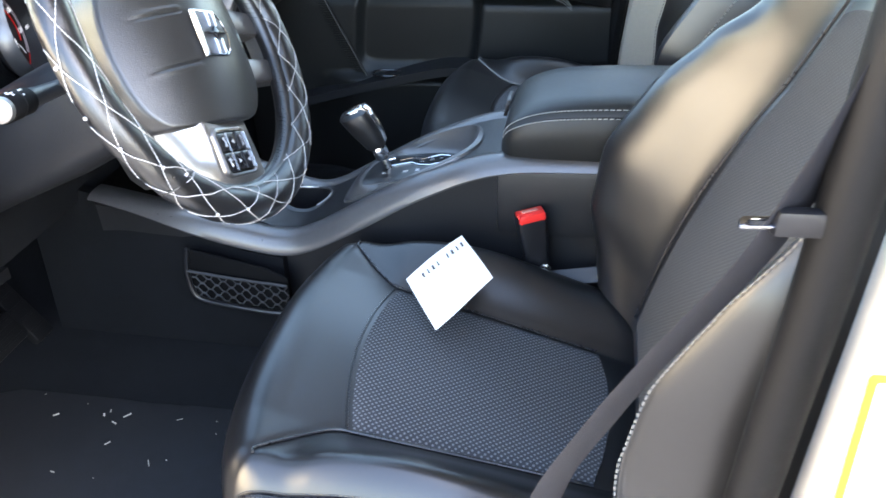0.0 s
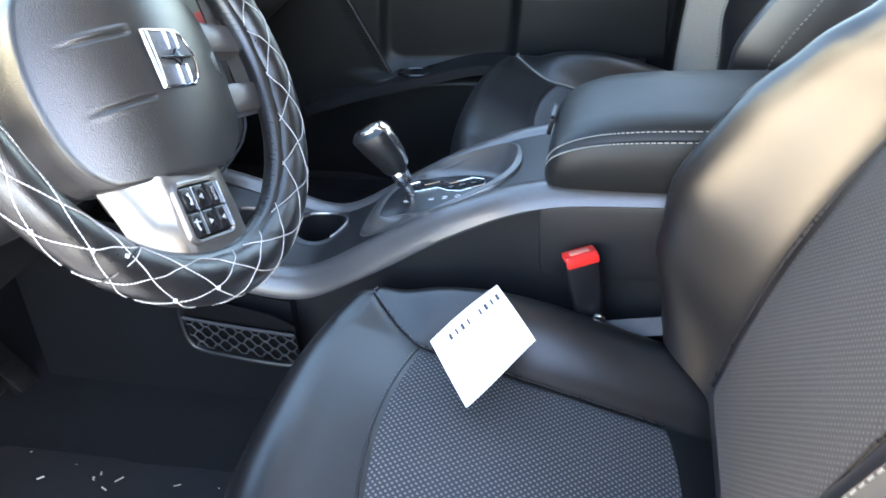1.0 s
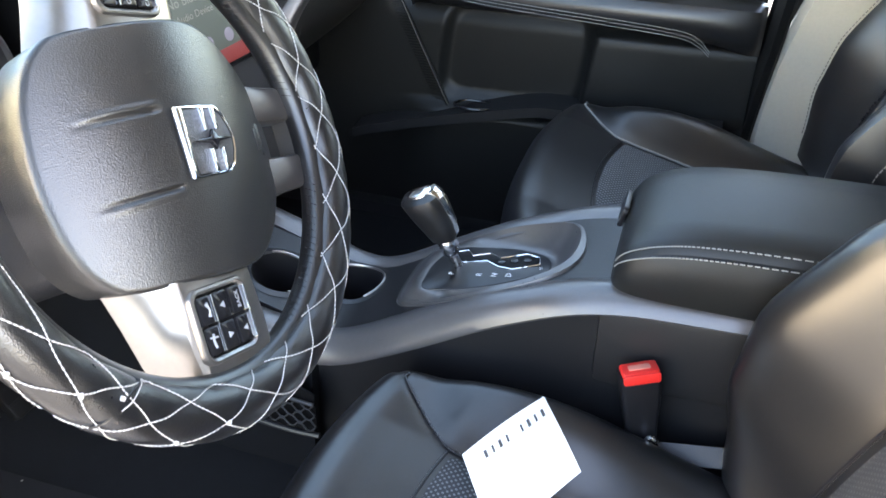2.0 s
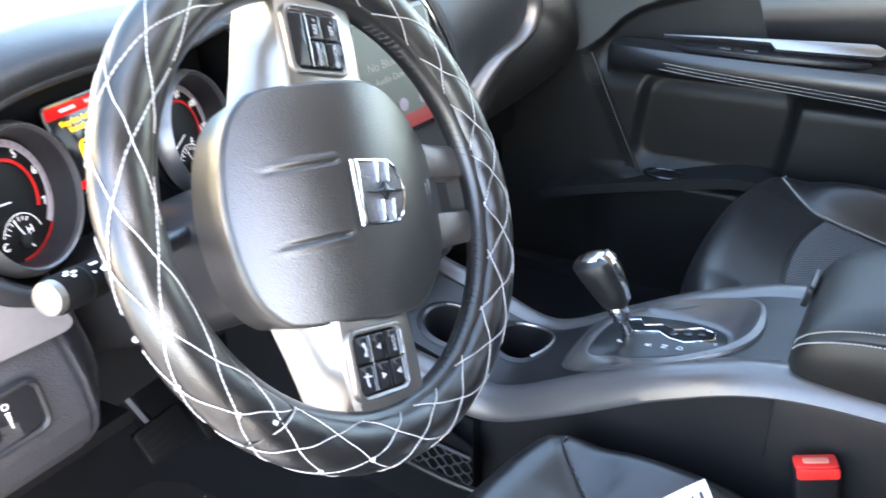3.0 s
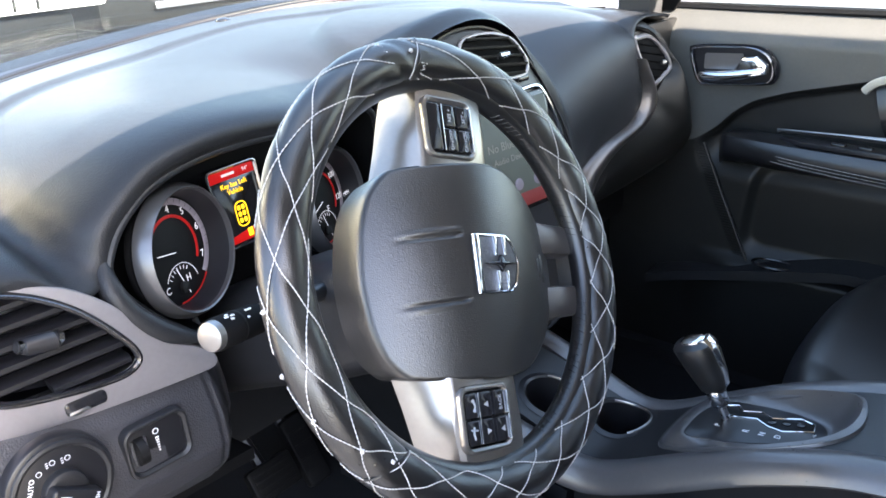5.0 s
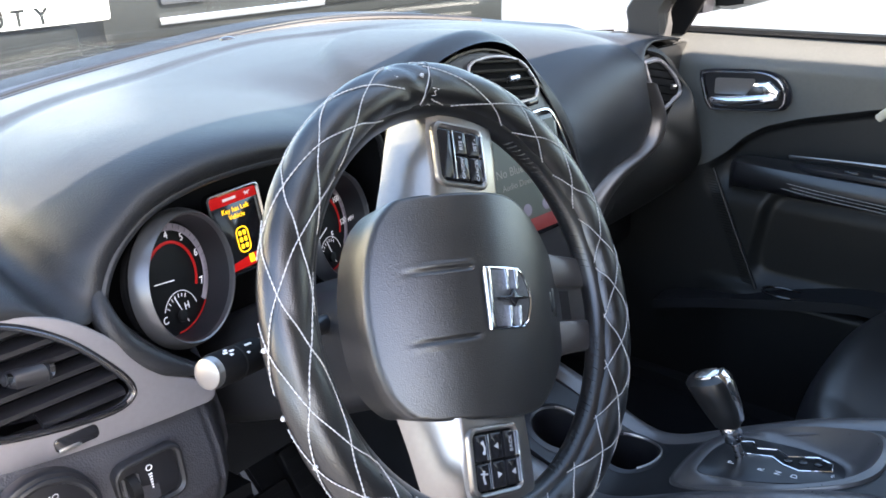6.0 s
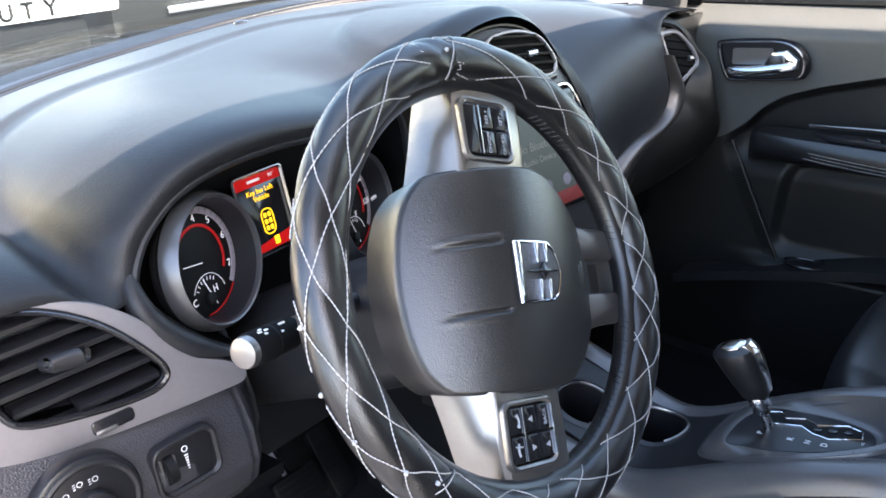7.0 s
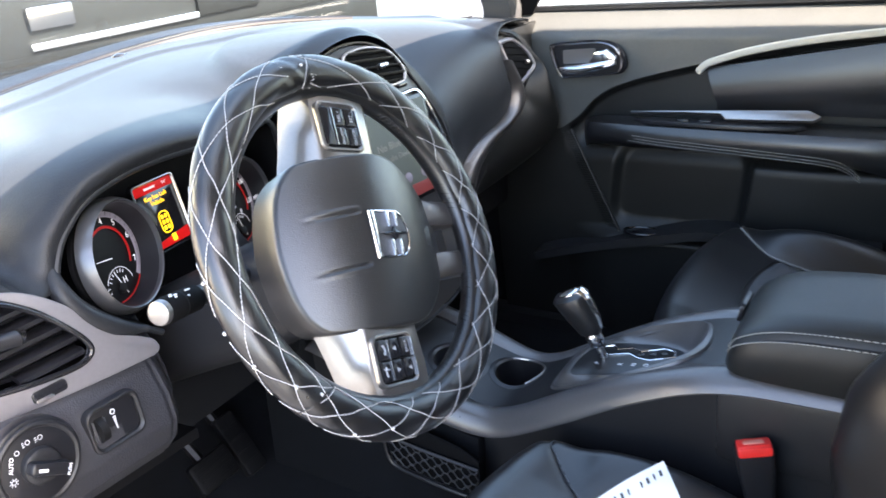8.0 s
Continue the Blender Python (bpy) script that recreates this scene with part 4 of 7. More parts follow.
for vy0, vy1 in ((1.05, 1.18), (1.19, 1.315)):
    vo = [(1.196, 1.228), (1.200, 1.196), (1.262, 1.172), (1.300, 1.168), (1.320, 1.172), (1.325, 1.186), (1.314, 1.206), (1.297, 1.223), (1.262, 1.234), (1.225, 1.236)]
    if vy0 < 1.1:
        vo = [(vy0 + 0.02, 1.150), (vy0 + 0.03, 1.130), (vy1 - 0.006, 1.150), (vy1 - 0.004, 1.200), (vy0 + 0.06, 1.180), (vy0 + 0.03, 1.170)]
    vs = [Vector((p.x, p.y)) for p in smooth_path([(a, b, 0) for a, b in vo], 5, True)]
    cvent = part("air_vent", tube([on_stack(q.x, q.y, 0.000) for q in vs], 0.0026, 7, True), BEZEL, stack, "grey-ringed centre air vent")
    part("vent_box", plate([Vector((q.x - 1.19, q.y - 1.10)) for q in vs], cs_o - cs_n * 0.005, cs_y, cs_z, 0.002, 0.0005), MATTE_BLACK, cvent, "dark vent opening")
    cc = sum(vs, Vector((0, 0))) / len(vs)
    vc = cc
    for i in range(5):
        ends = chord([cc + (q - cc) * 0.96 for q in vs], 1.176 + 0.0125 * i, -0.10)
        if ends:
            a, b = ends
            part("slat", tube([on_stack(a.x, a.y, 0.001), on_stack((a.x + b.x) / 2, (a.y + b.y) / 2, 0.003), on_stack(b.x, b.y, 0.001)], 0.0032, 6, flat=0.6), DOOR_DARK, cvent)
    part("vent_knob", tube([on_stack(cc.x - 0.008, cc.y, 0.006), on_stack(cc.x + 0.010, cc.y, 0.006)], 0.0055, 8, flat=0.8), STEEL, cvent, "small bright vent knob")
part("stack_button", plate(rounded(0.024, 0.010, 0.004), on_stack(1.310, 1.164, -0.003), cs_y, cs_z, 0.005, 0.0015), GLOSS, stack)
pocket = smooth_path([on_stack(1.300, 1.149, 0.0), on_stack(1.335, 1.149, 0.0), on_stack(1.349, 1.136, 0.0), on_stack(1.363, 1.106, 0.0), on_stack(1.376, 1.062, 0.0), on_stack(1.384, 1.015, 0.0), on_stack(1.384, 0.97, 0.0)], 8)
part("stack_chrome_strip", tube(pocket, 0.0035, 8), CHROME, stack, "bright chrome edge strip")
scr = part("touch_screen", plate(rounded(0.235, 0.165, 0.006), on_stack(1.235, 1.060, -0.004), cs_y, cs_z, 0.006, 0.001), GLOSS, stack, "dim touch screen with grey-green menu")
sf = on_stack(1.235, 1.060, 0.0022)
part("display_glass", plate(rounded(0.222, 0.152, 0.002), sf, cs_y, cs_z, 0.0006, 0.0001), SCREEN_DIM, scr)
part("display_band", plate(rounded(0.222, 0.020, 0.001), sf - cs_z * 0.066 + cs_n * 0.0007, cs_y, cs_z, 0.0003, 0.0001), SCREEN_DULL_RED, scr, "red lit footer band")
bm = text("No Bluetooth", 0.017, sf + cs_y * 0.020 + cs_z * 0.018 + cs_n * 0.0008, cs_y, cs_z)
add_text(bm, "Audio Device", 0.013, sf + cs_y * 0.016 - cs_z * 0.002 + cs_n * 0.0008, cs_y, cs_z)
part("display_text", bm, SCREEN_GREY, scr, "pale lit menu text")
part("display_icon", plate(rounded(0.036, 0.046, 0.002), sf - cs_y * 0.062 + cs_z * 0.008 + cs_n * 0.0007, cs_y, cs_z, 0.0003, 0.0001), SCREEN_SOFT, scr, "pale album symbol")
for k in range(4):
    part("display_icon", plate(disc_outline(0.009, 16), sf + cs_y * (-0.06 + 0.042 * k) - cs_z * 0.042 + cs_n * 0.0007, cs_y, cs_z, 0.0003, 0.0001), SCREEN_SOFT, scr)

# passenger's vent
pv_y, pv_z = Vector((0.22, 1, 0)).normalized(), Vector((-0.15, 0.0, 1)).normalized()
pv_o = Vector((-0.666, 1.812, 1.094))
pvo = [Vector((p.x, p.y)) for p in smooth_path([(-0.068, 0.053, 0), (-0.054, 0.060, 0), (-0.026, 0.059, 0), (0.0, 0.041, 0), (0.0225, 0.015, 0), (0.030, -0.006, 0), (0.014, -0.017, 0), (-0.028, -0.034, 0), (-0.046, -0.007, 0)], 5, True)]
bm = bmesh.new()
end_o = [Vector((p.x, p.y)) for p in smooth_path([(-0.090, 0.062, 0), (-0.060, 0.078, 0), (-0.015, 0.076, 0), (0.030, 0.045, 0), (0.060, -0.010, 0), (0.075, -0.06, 0), (0.080, -0.12, 0), (0.060, -0.20, 0), (-0.02, -0.20, 0), (-0.050, -0.075, 0), (-0.078, -0.005, 0)], 6, True)]
ec = Vector((0.0, -0.05))
pv_n = pv_y.cross(pv_z)
add_rings(bm, [[pv_o + pv_y * q.x + pv_z * q.y + pv_n * (o - 0.9 * max(0.0, -0.05 - q.y)) for q in [ec + (p - ec) * f for p in end_o]] for f, o in ((1.30, -0.075), (1.18, -0.045), (1.07, -0.018), (1.0, -0.008), (0.9, -0.005), (0.5, -0.005), (0.05, -0.005))], True, False, True)
part("vent_surround", bm, DOOR_DARK, dash, "dark rounded end of the dashboard")
end_in = smooth_path([(-0.690, 1.742, 1.177), (-0.672, 1.790, 1.158), (-0.662, 1.838, 1.108), (-0.660, 1.842, 1.085), (-0.657, 1.812, 1.066), (-0.656, 1.786, 1.046), (-0.652, 1.768, 1.016), (-0.647, 1.715, 0.995), (-0.643, 1.609, 0.975), (-0.640, 1.541, 0.947), (-0.638, 1.505, 0.912)], 4)
end_out = smooth_path([(-0.800, 1.890, 1.172), (-0.725, 1.875, 1.158), (-0.669, 1.862, 1.106), (-0.643, 1.860, 1.070), (-0.622, 1.860, 1.026), (-0.612, 1.860, 0.968), (-0.629, 1.860, 0.924), (-0.660, 1.800, 0.890), (-0.690, 1.700, 0.865), (-0.710, 1.600, 0.850), (-0.720, 1.520, 0.835)], 4)


def end_shape(u, v):
    i = round(u * (len(end_in) - 1))
    a, b = end_in[i], end_out[i]
    if v <= 0.6:
        t = v / 0.6
        return a.lerp(b, t) + Vector((0.016, 0, 0.004)) * math.sin(math.pi * t) * step(0.05, 0.35, u)
    t = (v - 0.6) / 0.4
    return b + Vector((-0.11 * t ** 1.3, 0.030 * math.sin(math.pi * 0.5 * t), -0.02 * t))


part("dash_end", sheet(end_shape, len(end_in) - 1, 20, (-0.006, 0, -0.004)), DOOR_DARK, dash, "dark rounded dashboard end at the door")
part("dash_end_cap", plate([Vector(q) for q in ((1.71, 1.160), (1.80, 1.170), (1.93, 1.168), (1.93, 0.90), (1.78, 0.95), (1.71, 1.05))], (-0.702, 0, 0), Y, Z, 0.012, 0.003), DOOR_DARK, dash, "dark closing panel at the door")
pvent = part("air_vent", tube([pv_o + pv_y * q.x + pv_z * q.y for q in pvo], 0.0055, 8, True, flat=0.8), BEZEL, dash, "grey-ringed passenger air vent")
part("vent_box", plate(pvo, pv_o - pv_y.cross(pv_z) * 0.004, pv_y, pv_z, 0.004, 0.001), MATTE_BLACK, pvent, "dark vent opening")
vc = Vector((0, 0))
for i in range(6):
    ends = chord([q * 0.95 for q in pvo], -0.022 + 0.0145 * i, -0.22)
    if ends:
        part("slat", tube([pv_o + pv_y * q.x + pv_z * q.y for q in ends], 0.0028, 6, flat=0.6), MATTE_BLACK, pvent)
part("vent_knob", tube([pv_o + pv_y * 0.002 + pv_z * 0.006 + pv_y.cross(pv_z) * 0.003, pv_o + pv_y * 0.012 + pv_z * 0.005 + pv_y.cross(pv_z) * 0.003], 0.005, 8), STEEL, pvent)

# ---------------------------------------------------------------- steering wheel
WC = Vector((-0.357, 0.815, 1.119))
TH = radians(25.1)
WN = Vector((math.cos(TH), 0, math.sin(TH)))
WU = Vector((-math.sin(TH), 0, math.cos(TH)))
TURNED = radians(70)
# the wheel stands turned to the left: its own right and up
wa = Y * math.cos(TURNED) + WU * math.sin(TURNED)
wb = WU * math.cos(TURNED) - Y * math.sin(TURNED)


def on_wheel(a, b, out=0.0):
    return WC + wa * a + wb * b + WN * out


def rim_point(deg, tilt, extra=0.0, R=0.1838, r=0.0187):
    """A point on the rim's skin; deg round the wheel, tilt round the tube (0 faces the driver, 90 outwards)."""
    c, s = math.cos(radians(deg)), math.sin(radians(deg))
    rr = R + (r + extra) * math.sin(radians(tilt))
    return on_wheel(c * rr, s * rr, -0.008 + (r * 0.86 + extra) * math.cos(radians(tilt)))


wheel = thing("steering_wheel", WC - WN * 0.1, "black steering wheel in quilted leather cover with white stitching", "steering wheel")
# crossings of the cover's stitch lines: their places round the wheel, and how far the lattice is twisted round the tube there
NODES = [21, 43.9, 66.4, 87.5, 110.5, 132.4, 147, 167.7, 184.3, 201.4, 220.8, 240.1, 257.4, 273.8, 290.2, 309.5, 328.9, 349.2, 381]
TWIST = [(-12, -29), (14, -29), (22, 78), (43, 78), (66, 61), (87, 46), (110, 32), (133, 30), (148, 28), (169, 27), (190, 7), (212, -11), (232, -16), (250, -17), (266, -19), (290, -26), (309, -39), (328, -31), (348, -29), (373, -29), (382, 78)]
TW_X, TW_V = [p[0] for p in TWIST], [p[1] for p in TWIST]
LAST = len(NODES) - 1


def node_place(k):
    turn = math.floor(k / LAST)
    return float(np.interp(k - turn * LAST, range(LAST + 1), NODES)) + 360.0 * turn


def node_index(deg):
    turn = math.floor((deg - 21.0) / 360.0)
    return float(np.interp(deg - 360.0 * turn, NODES, range(LAST + 1))) + LAST * turn


def twist(deg):
    d = (deg - 21.0) % 360.0 + 21.0
    return float(np.interp(d, TW_X, TW_V))


def stitch_place(k, fam, tilt):
    """The angle round the wheel at which stitch line k of a family crosses a tilt."""
    d = node_place(k)
    for _ in range(6):
        d = 0.5 * d + 0.5 * node_place(k + fam * (tilt - twist(d)) / 92.0)
    return d


bm = bmesh.new()
rows = []
for i in range(300):
    a = i * 1.2
    row = []
    ki, tw = node_index(a), twist(a)
    for j in range(40):
        t = j * 9
        tt = (t + 180) % 360 - 180
        f1, f2 = ki - (tt - tw) / 92.0, ki + (tt - tw) / 92.0
        puff = 0.0020 * math.sqrt(abs(math.sin(math.pi * f1) * math.sin(math.pi * f2))) if -80 < tt < 125 else 0.0
        row.append(rim_point(a, t, puff - 0.0006))
    rows.append(row)
add_rings(bm, rows, True, True)
part("rim_cover", bm, COVER, wheel, "black quilted leather cover")
# crossing stitch lines on the cover, a lattice of diamonds
for fam in (-1, 1):
    for k in range(LAST):
        runs = [[]]
        for tilt in np.linspace(-74, 116, 127):
            wob = 0.7 * math.sin(tilt * 0.04 + k * 2.1) + 0.3 * math.sin(tilt * 0.13 + k)
            p = rim_point(stitch_place(k, fam, tilt) + wob, tilt, 0.0007)
            if 14.0 < stitch_place(k, fam, tilt) % 360.0 < 22.0:
                runs.append([])
                continue
            if runs[-1] and (p - runs[-1][-1]).length > 0.006:
                runs.append([])
            runs[-1].append(p)
        # a sewn thread: raised stitches with sunk gaps between them
        for run in runs:
            if len(run) > 6:
                part("stitch_line", tube(run, [0.00058 if i % 3 else 0.00018 for i in range(len(run))], 5), THREAD, wheel, "white stitching")
rnd = random.Random(4)
for deg, tilt in ((121.4, 78), (132.4, 30), (156.0, 66), (167.8, 28), (111, 108), (140, 3), (15.5, 12), (98, 100)):
    part("thread_knot", box(rim_point(deg, tilt, 0.001), (0.003, 0.003, 0.003), Euler((rnd.random(), rnd.random(), rnd.random())).to_matrix().to_4x4(), 0.0008), THREAD, wheel)
# the two joints where the cover's halves are sewn together
for d0, bend in ((143.5, -1), (15.0, 1)):
    joint = smooth_path([rim_point(d0, -78, .0006), rim_point(d0 + 1.0, -48, .0006), rim_point(d0 - 2.0, -8, .0006), rim_point(d0 - 4, 45, .0006), rim_point(d0 - 5, 78, .0006), rim_point(d0 - 5, 110, .0006)], 6)
    part("cover_joint", tube(joint, 0.0011, 6), COVER, wheel, "sewn joint of the cover")
    part("loose_thread", tube(smooth_path([rim_point(d0 - 4, 45, .001), rim_point(d0 - 1.5, 5, .0015), rim_point(d0 + 1, -40, .0010), rim_point(d0 + 1.5, -62, .0008)], 6), 0.0005, 5), THREAD, wheel)
# lacing that draws the cover's inner edge together
bm = bmesh.new()
for i in range(150):
    a = i * 2.4
    add_tube(bm, [rim_point(a, -88, 0.0004), rim_point(a + 0.9, -79, 0.0012), rim_point(a + 1.5, -70, 0.0004)], 0.0005, 4)
part("cover_lacing", bm, GREY_THREAD, wheel, "thin grey lacing along the inner edge")
# inner leather rim showing inside the cover, with its own seam
part("inner_rim", tube([on_wheel(0.1705 * math.cos(a), 0.1705 * math.sin(a), -0.013) for a in np.linspace(0, 2 * math.pi, 96, endpoint=False)], 0.0125, 16, True), LEATHER, wheel, "plain leather inner rim")
for a0, a1 in ((205, 258), (282, 335)):
    bm = bmesh.new()
    for a in np.arange(a0, a1, 2.2):
        p = [on_wheel(rr * math.cos(radians(a + d)), rr * math.sin(radians(a + d)), oo) for rr, d, oo in ((0.1607, 0, -0.0050), (0.1585, 0.8, -0.0090), (0.1578, 1.6, -0.0140))]
        add_tube(bm, p, 0.0003, 4)
    part("rim_seam", bm, LEATHER_WORN, wheel, "dark laced seam")

# airbag cover
hub_half = [(0.018, -0.131), (0.034, -0.121), (0.050, -0.107), (0.066, -0.090), (0.081, -0.070), (0.090, -0.053), (0.0935, -0.032), (0.0925, 0.0), (0.0905, 0.035), (0.0885, 0.054), (0.084, 0.065), (0.068, 0.077), (0.045, 0.0845), (0.020, 0.0880)]
hub_pts = [(0.0, -0.134)] + hub_half + [(0.0, 0.089)] + [(-a, b) for a, b in reversed(hub_half)]
hub = [Vector((p.x, p.y)) for p in smooth_path([(a, b, 0) for a, b in hub_pts], 14, True)]
hc = Vector((0, -0.022))


def hub_height(q):
    """The cover's dome, highest at the emblem, with two creases that run from the emblem's sides towards its top."""
    e = q.y + 0.022
    h = 0.010 - (4.3 if e > 0 else 2.9) * e * e - 0.8 * q.x * q.x
    for s in (-1, 1):
        off = q.x * s - 0.0275 + 0.05 * (q.y - 0.03) * s
        run = step(0.008, 0.018, q.y) * (1 - step(0.045, 0.070, q.y))
        h -= 0.0024 * run * math.exp(-(off / 0.0016) ** 2) - 0.0012 * run * math.exp(-((off - 0.004) / 0.0024) ** 2)
    return h


bm = bmesh.new()
rows = []
for f, o in ((0.965, -0.044), (0.985, -0.020), (0.997, -0.004), (0.990, -0.0010)):
    rows.append([on_wheel(*(hc + (q - hc) * f), o + hub_height(hc + (q - hc) * f)) for q in hub])
for f in np.linspace(0.97, 0.02, 90):
    rows.append([on_wheel(*(hc + (q - hc) * f), hub_height(hc + (q - hc) * f)) for q in hub])
add_rings(bm, rows, True, False, True)
part("airbag_cover", bm, AIRBAG, wheel, "black grained airbag cover with two creases", 60)
# flat bar shapes that stand for moulded lettering
bm = bmesh.new()
for b0, w in ((-0.090, 0.018), (-0.098, 0.026)):
    strip((-w / 2, b0), (w / 2, b0), 0.0035, on_wheel(0, 0, hub_height(Vector((0, b0))) - 0.0002), wa, wb, 0.0006, bm)
part("moulded_marks", bm, PLASTIC_SMOOTH, wheel)

# emblem: a shield with crossed bars
shield = [(-0.0250, 0.0240), (0.0250, 0.0240), (0.0246, 0.0), (0.0238, -0.0150), (0.0190, -0.0215), (0.0085, -0.0262), (0.0, -0.0278), (-0.0085, -0.0262), (-0.0190, -0.0215), (-0.0238, -0.0150), (-0.0246, 0.0)]
ez = hub_height(Vector((0, -0.018))) - 0.0030
eb = on_wheel(0.002, -0.018, ez)
emblem = part("emblem", plate([Vector(q) for q in shield], eb, wa, wb, 0.0034, 0.0008), PLASTIC_SMOOTH, wheel, "chrome shield emblem with crossed bars")
part("emblem_mesh", plate([Vector(q) * 0.92 for q in shield], eb + WN * 0.0032, wa, wb, 0.0006, 0.0002), EMBLEM_GROUND, emblem, "dark patterned ground")
for s in (-1, 1):
    for b0 in (0.0035, -0.0080):
        part("emblem_bar", plate([(s * 0.0238, b0), (s * 0.0065, b0 - 0.0006), (s * 0.0065, b0 - 0.0040), (s * 0.0234, b0 - 0.0046)], eb + WN * 0.003, wa, wb, 0.0036, 0.0012), CHROME, emblem, "bright chrome bar")
part("emblem_bar", plate([(-0.0252, 0.0255), (0.0252, 0.0255), (0.0250, 0.0195), (-0.0250, 0.0195)], eb + WN * 0.002, wa, wb, 0.0040, 0.0018), CHROME, emblem, "bright chrome top bar")
part("emblem_cross", plate([(0.0, 0.0165), (0.0020, -0.001), (0.0075, -0.0050), (0.0020, -0.009), (0.0, -0.0255), (-0.0020, -0.009), (-0.0075, -0.0050), (-0.0020, -0.001)],
                           eb + WN * 0.003, wa, wb, 0.0042, 0.0018), GLOSS, emblem, "dark four-pointed star")
part("emblem_rim", tube([eb + wa * q[0] + wb * q[1] + WN * 0.0035 for q in shield], 0.0011, 6, True), CHROME, emblem)

# side spokes with switch pads; s = -1 the wheel's left (phone), 1 its right (cruise)
for s in (-1, 1):
    so_pts = [(0.070, 0.036), (0.100, 0.034), (0.140, 0.031), (0.170, 0.026), (0.170, -0.046), (0.130, -0.047), (0.085, -0.044), (0.070, -0.03)]
    sp_bm = plate([Vector((s * a, b)) for a, b in so_pts], on_wheel(0, 0, -0.034), wa, wb, 0.026, 0.006)
    spoke = part("side_spoke", sp_bm, SATIN, wheel, "satin silver spoke")
    pad_o = on_wheel(s * 0.1245, 0.001, -0.010)
    # a wide sloping flank on the spoke's upper side
    bm = bmesh.new()
    add_rings(bm, [[on_wheel(s * a, b, o) for a, b, o in ((aa, bb - 0.002, -0.009), (aa, bb + 0.003, -0.0115), (aa, bb + ww * 0.9, -0.044), (aa, bb + ww, -0.052), (aa, bb - 0.01, -0.052))]
                   for aa, bb, ww in ((0.070, 0.035, 0.032), (0.082, 0.034, 0.027), (0.110, 0.033, 0.019), (0.140, 0.031, 0.013), (0.165, 0.027, 0.009))], True, False, True)
    part("spoke_flank", bm, SATIN, spoke, "bright sloping flank")
    # the pad lies across the spoke; its long side runs round the wheel
    pad = part("switch_pad", plate(rounded(0.055, 0.060, 0.009), pad_o, wa, wb, 0.006, 0.002, hole=rounded(0.046, 0.050, 0.006)), SATIN, spoke, "silver switch pad frame")
    part("pad_well", plate(rounded(0.047, 0.051, 0.006), pad_o, wa, wb, 0.002, 0.0005), DIAL_FACE, pad)

    def key(i, j):
        return pad_o + wb * (0.0172 - 0.0172 * i) + wa * (0.0110 - 0.022 * j) + WN * 0.0054
    for i in range(3):
        if i == 0 and s > 0:
            part("switch_key", plate(rounded(0.0150, 0.043, 0.003), pad_o + wb * 0.0172, wb, -wa, 0.0048, 0.0014), GLOSS, pad, "wide blank key")
            continue
        for j in range(2):
            part("switch_key", plate(rounded(0.0152, 0.0206, 0.002), key(i, j) - WN * 0.0054, wb, -wa, 0.0052, 0.0014), GLOSS, pad)
    bm = bmesh.new()
    strip((-0.0252, -0.020), (-0.0252, 0.020), 0.0016, pad_o + WN * 0.004, wb, -wa, 0.003, bm)
    strip((0.0088, -0.021), (0.0088, 0.021), 0.0012, pad_o + WN * 0.004, wb, -wa, 0.002, bm)
    part("key_edge", bm, CHROME, pad, "bright key edges")
    # white key signs, upright when the wheel points straight ahead
    bm = bmesh.new()
    if s < 0:
        for i, j, dz in ((1, 0, 1), (1, 1, -1), (2, 1, 1)):
            plate([Vector((-0.0025, -0.002)), Vector((0.0025, -0.002)), Vector((0, 0.003))], key(i, j), wa if dz >= 0 else -wa, wb if dz >= 0 else -wb, 0.0004, 0.0001, bm=bm)
        add_text(bm, "BACK", 0.0050, key(2, 0), wa, wb, 0.0004)
        c = key(0, 0)
        add_tube(bm, smooth_path([c - wa * .005 - wb * .002, c - wb * .0035, c + wa * .005 - wb * .001], 4), [0.0016, 0.0016] + [0.0009] * 5 + [0.0016, 0.0016], 5)
        c = key(0, 1)
        add_tube(bm, smooth_path([c - wa * .005, c + wb * .001, c + wa * .005], 4), 0.0009, 5)
        add_tube(bm, [c - wb * .004 + wa * .002, c + wb * .004 + wa * .003], 0.0007, 5)
    else:
        add_text(bm, "RES +", 0.0052, key(1, 0), wa, wb, 0.0004)
        add_text(bm, "SET -", 0.0052, key(2, 0), wa, wb, 0.0004)
        add_text(bm, "ON/OFF", 0.0050, key(1, 1), wa, wb, 0.0004)
        add_text(bm, "CANCEL", 0.0050, key(2, 1), wa, wb, 0.0004)
    part("key_sign", bm, DIM_MARKING, pad, "pale grey key signs")
# split lower spoke
for s in (-1, 1):
    part("lower_spoke", plate([(s * 0.015, -0.090), (s * 0.052, -0.080), (s * 0.046, -0.125), (s * 0.043, -0.180), (s * 0.015, -0.180)], on_wheel(0, 0, -0.036), wa, wb, 0.022, 0.005), SPOKE_GREY, wheel, "grey half of the split lower spoke")
part("spoke_bridge", plate([(-0.016, -0.160), (0.016, -0.160), (0.016, -0.182), (-0.016, -0.182)], on_wheel(0, 0, -0.036), wa, wb, 0.020, 0.004), SATIN, wheel, "bright bridge of the split spoke")
part("wheel_boss", tube([WC - WN * 0.05, WC - WN * 0.10], [0.07, 0.05], 24), PLASTIC_SMOOTH, wheel)

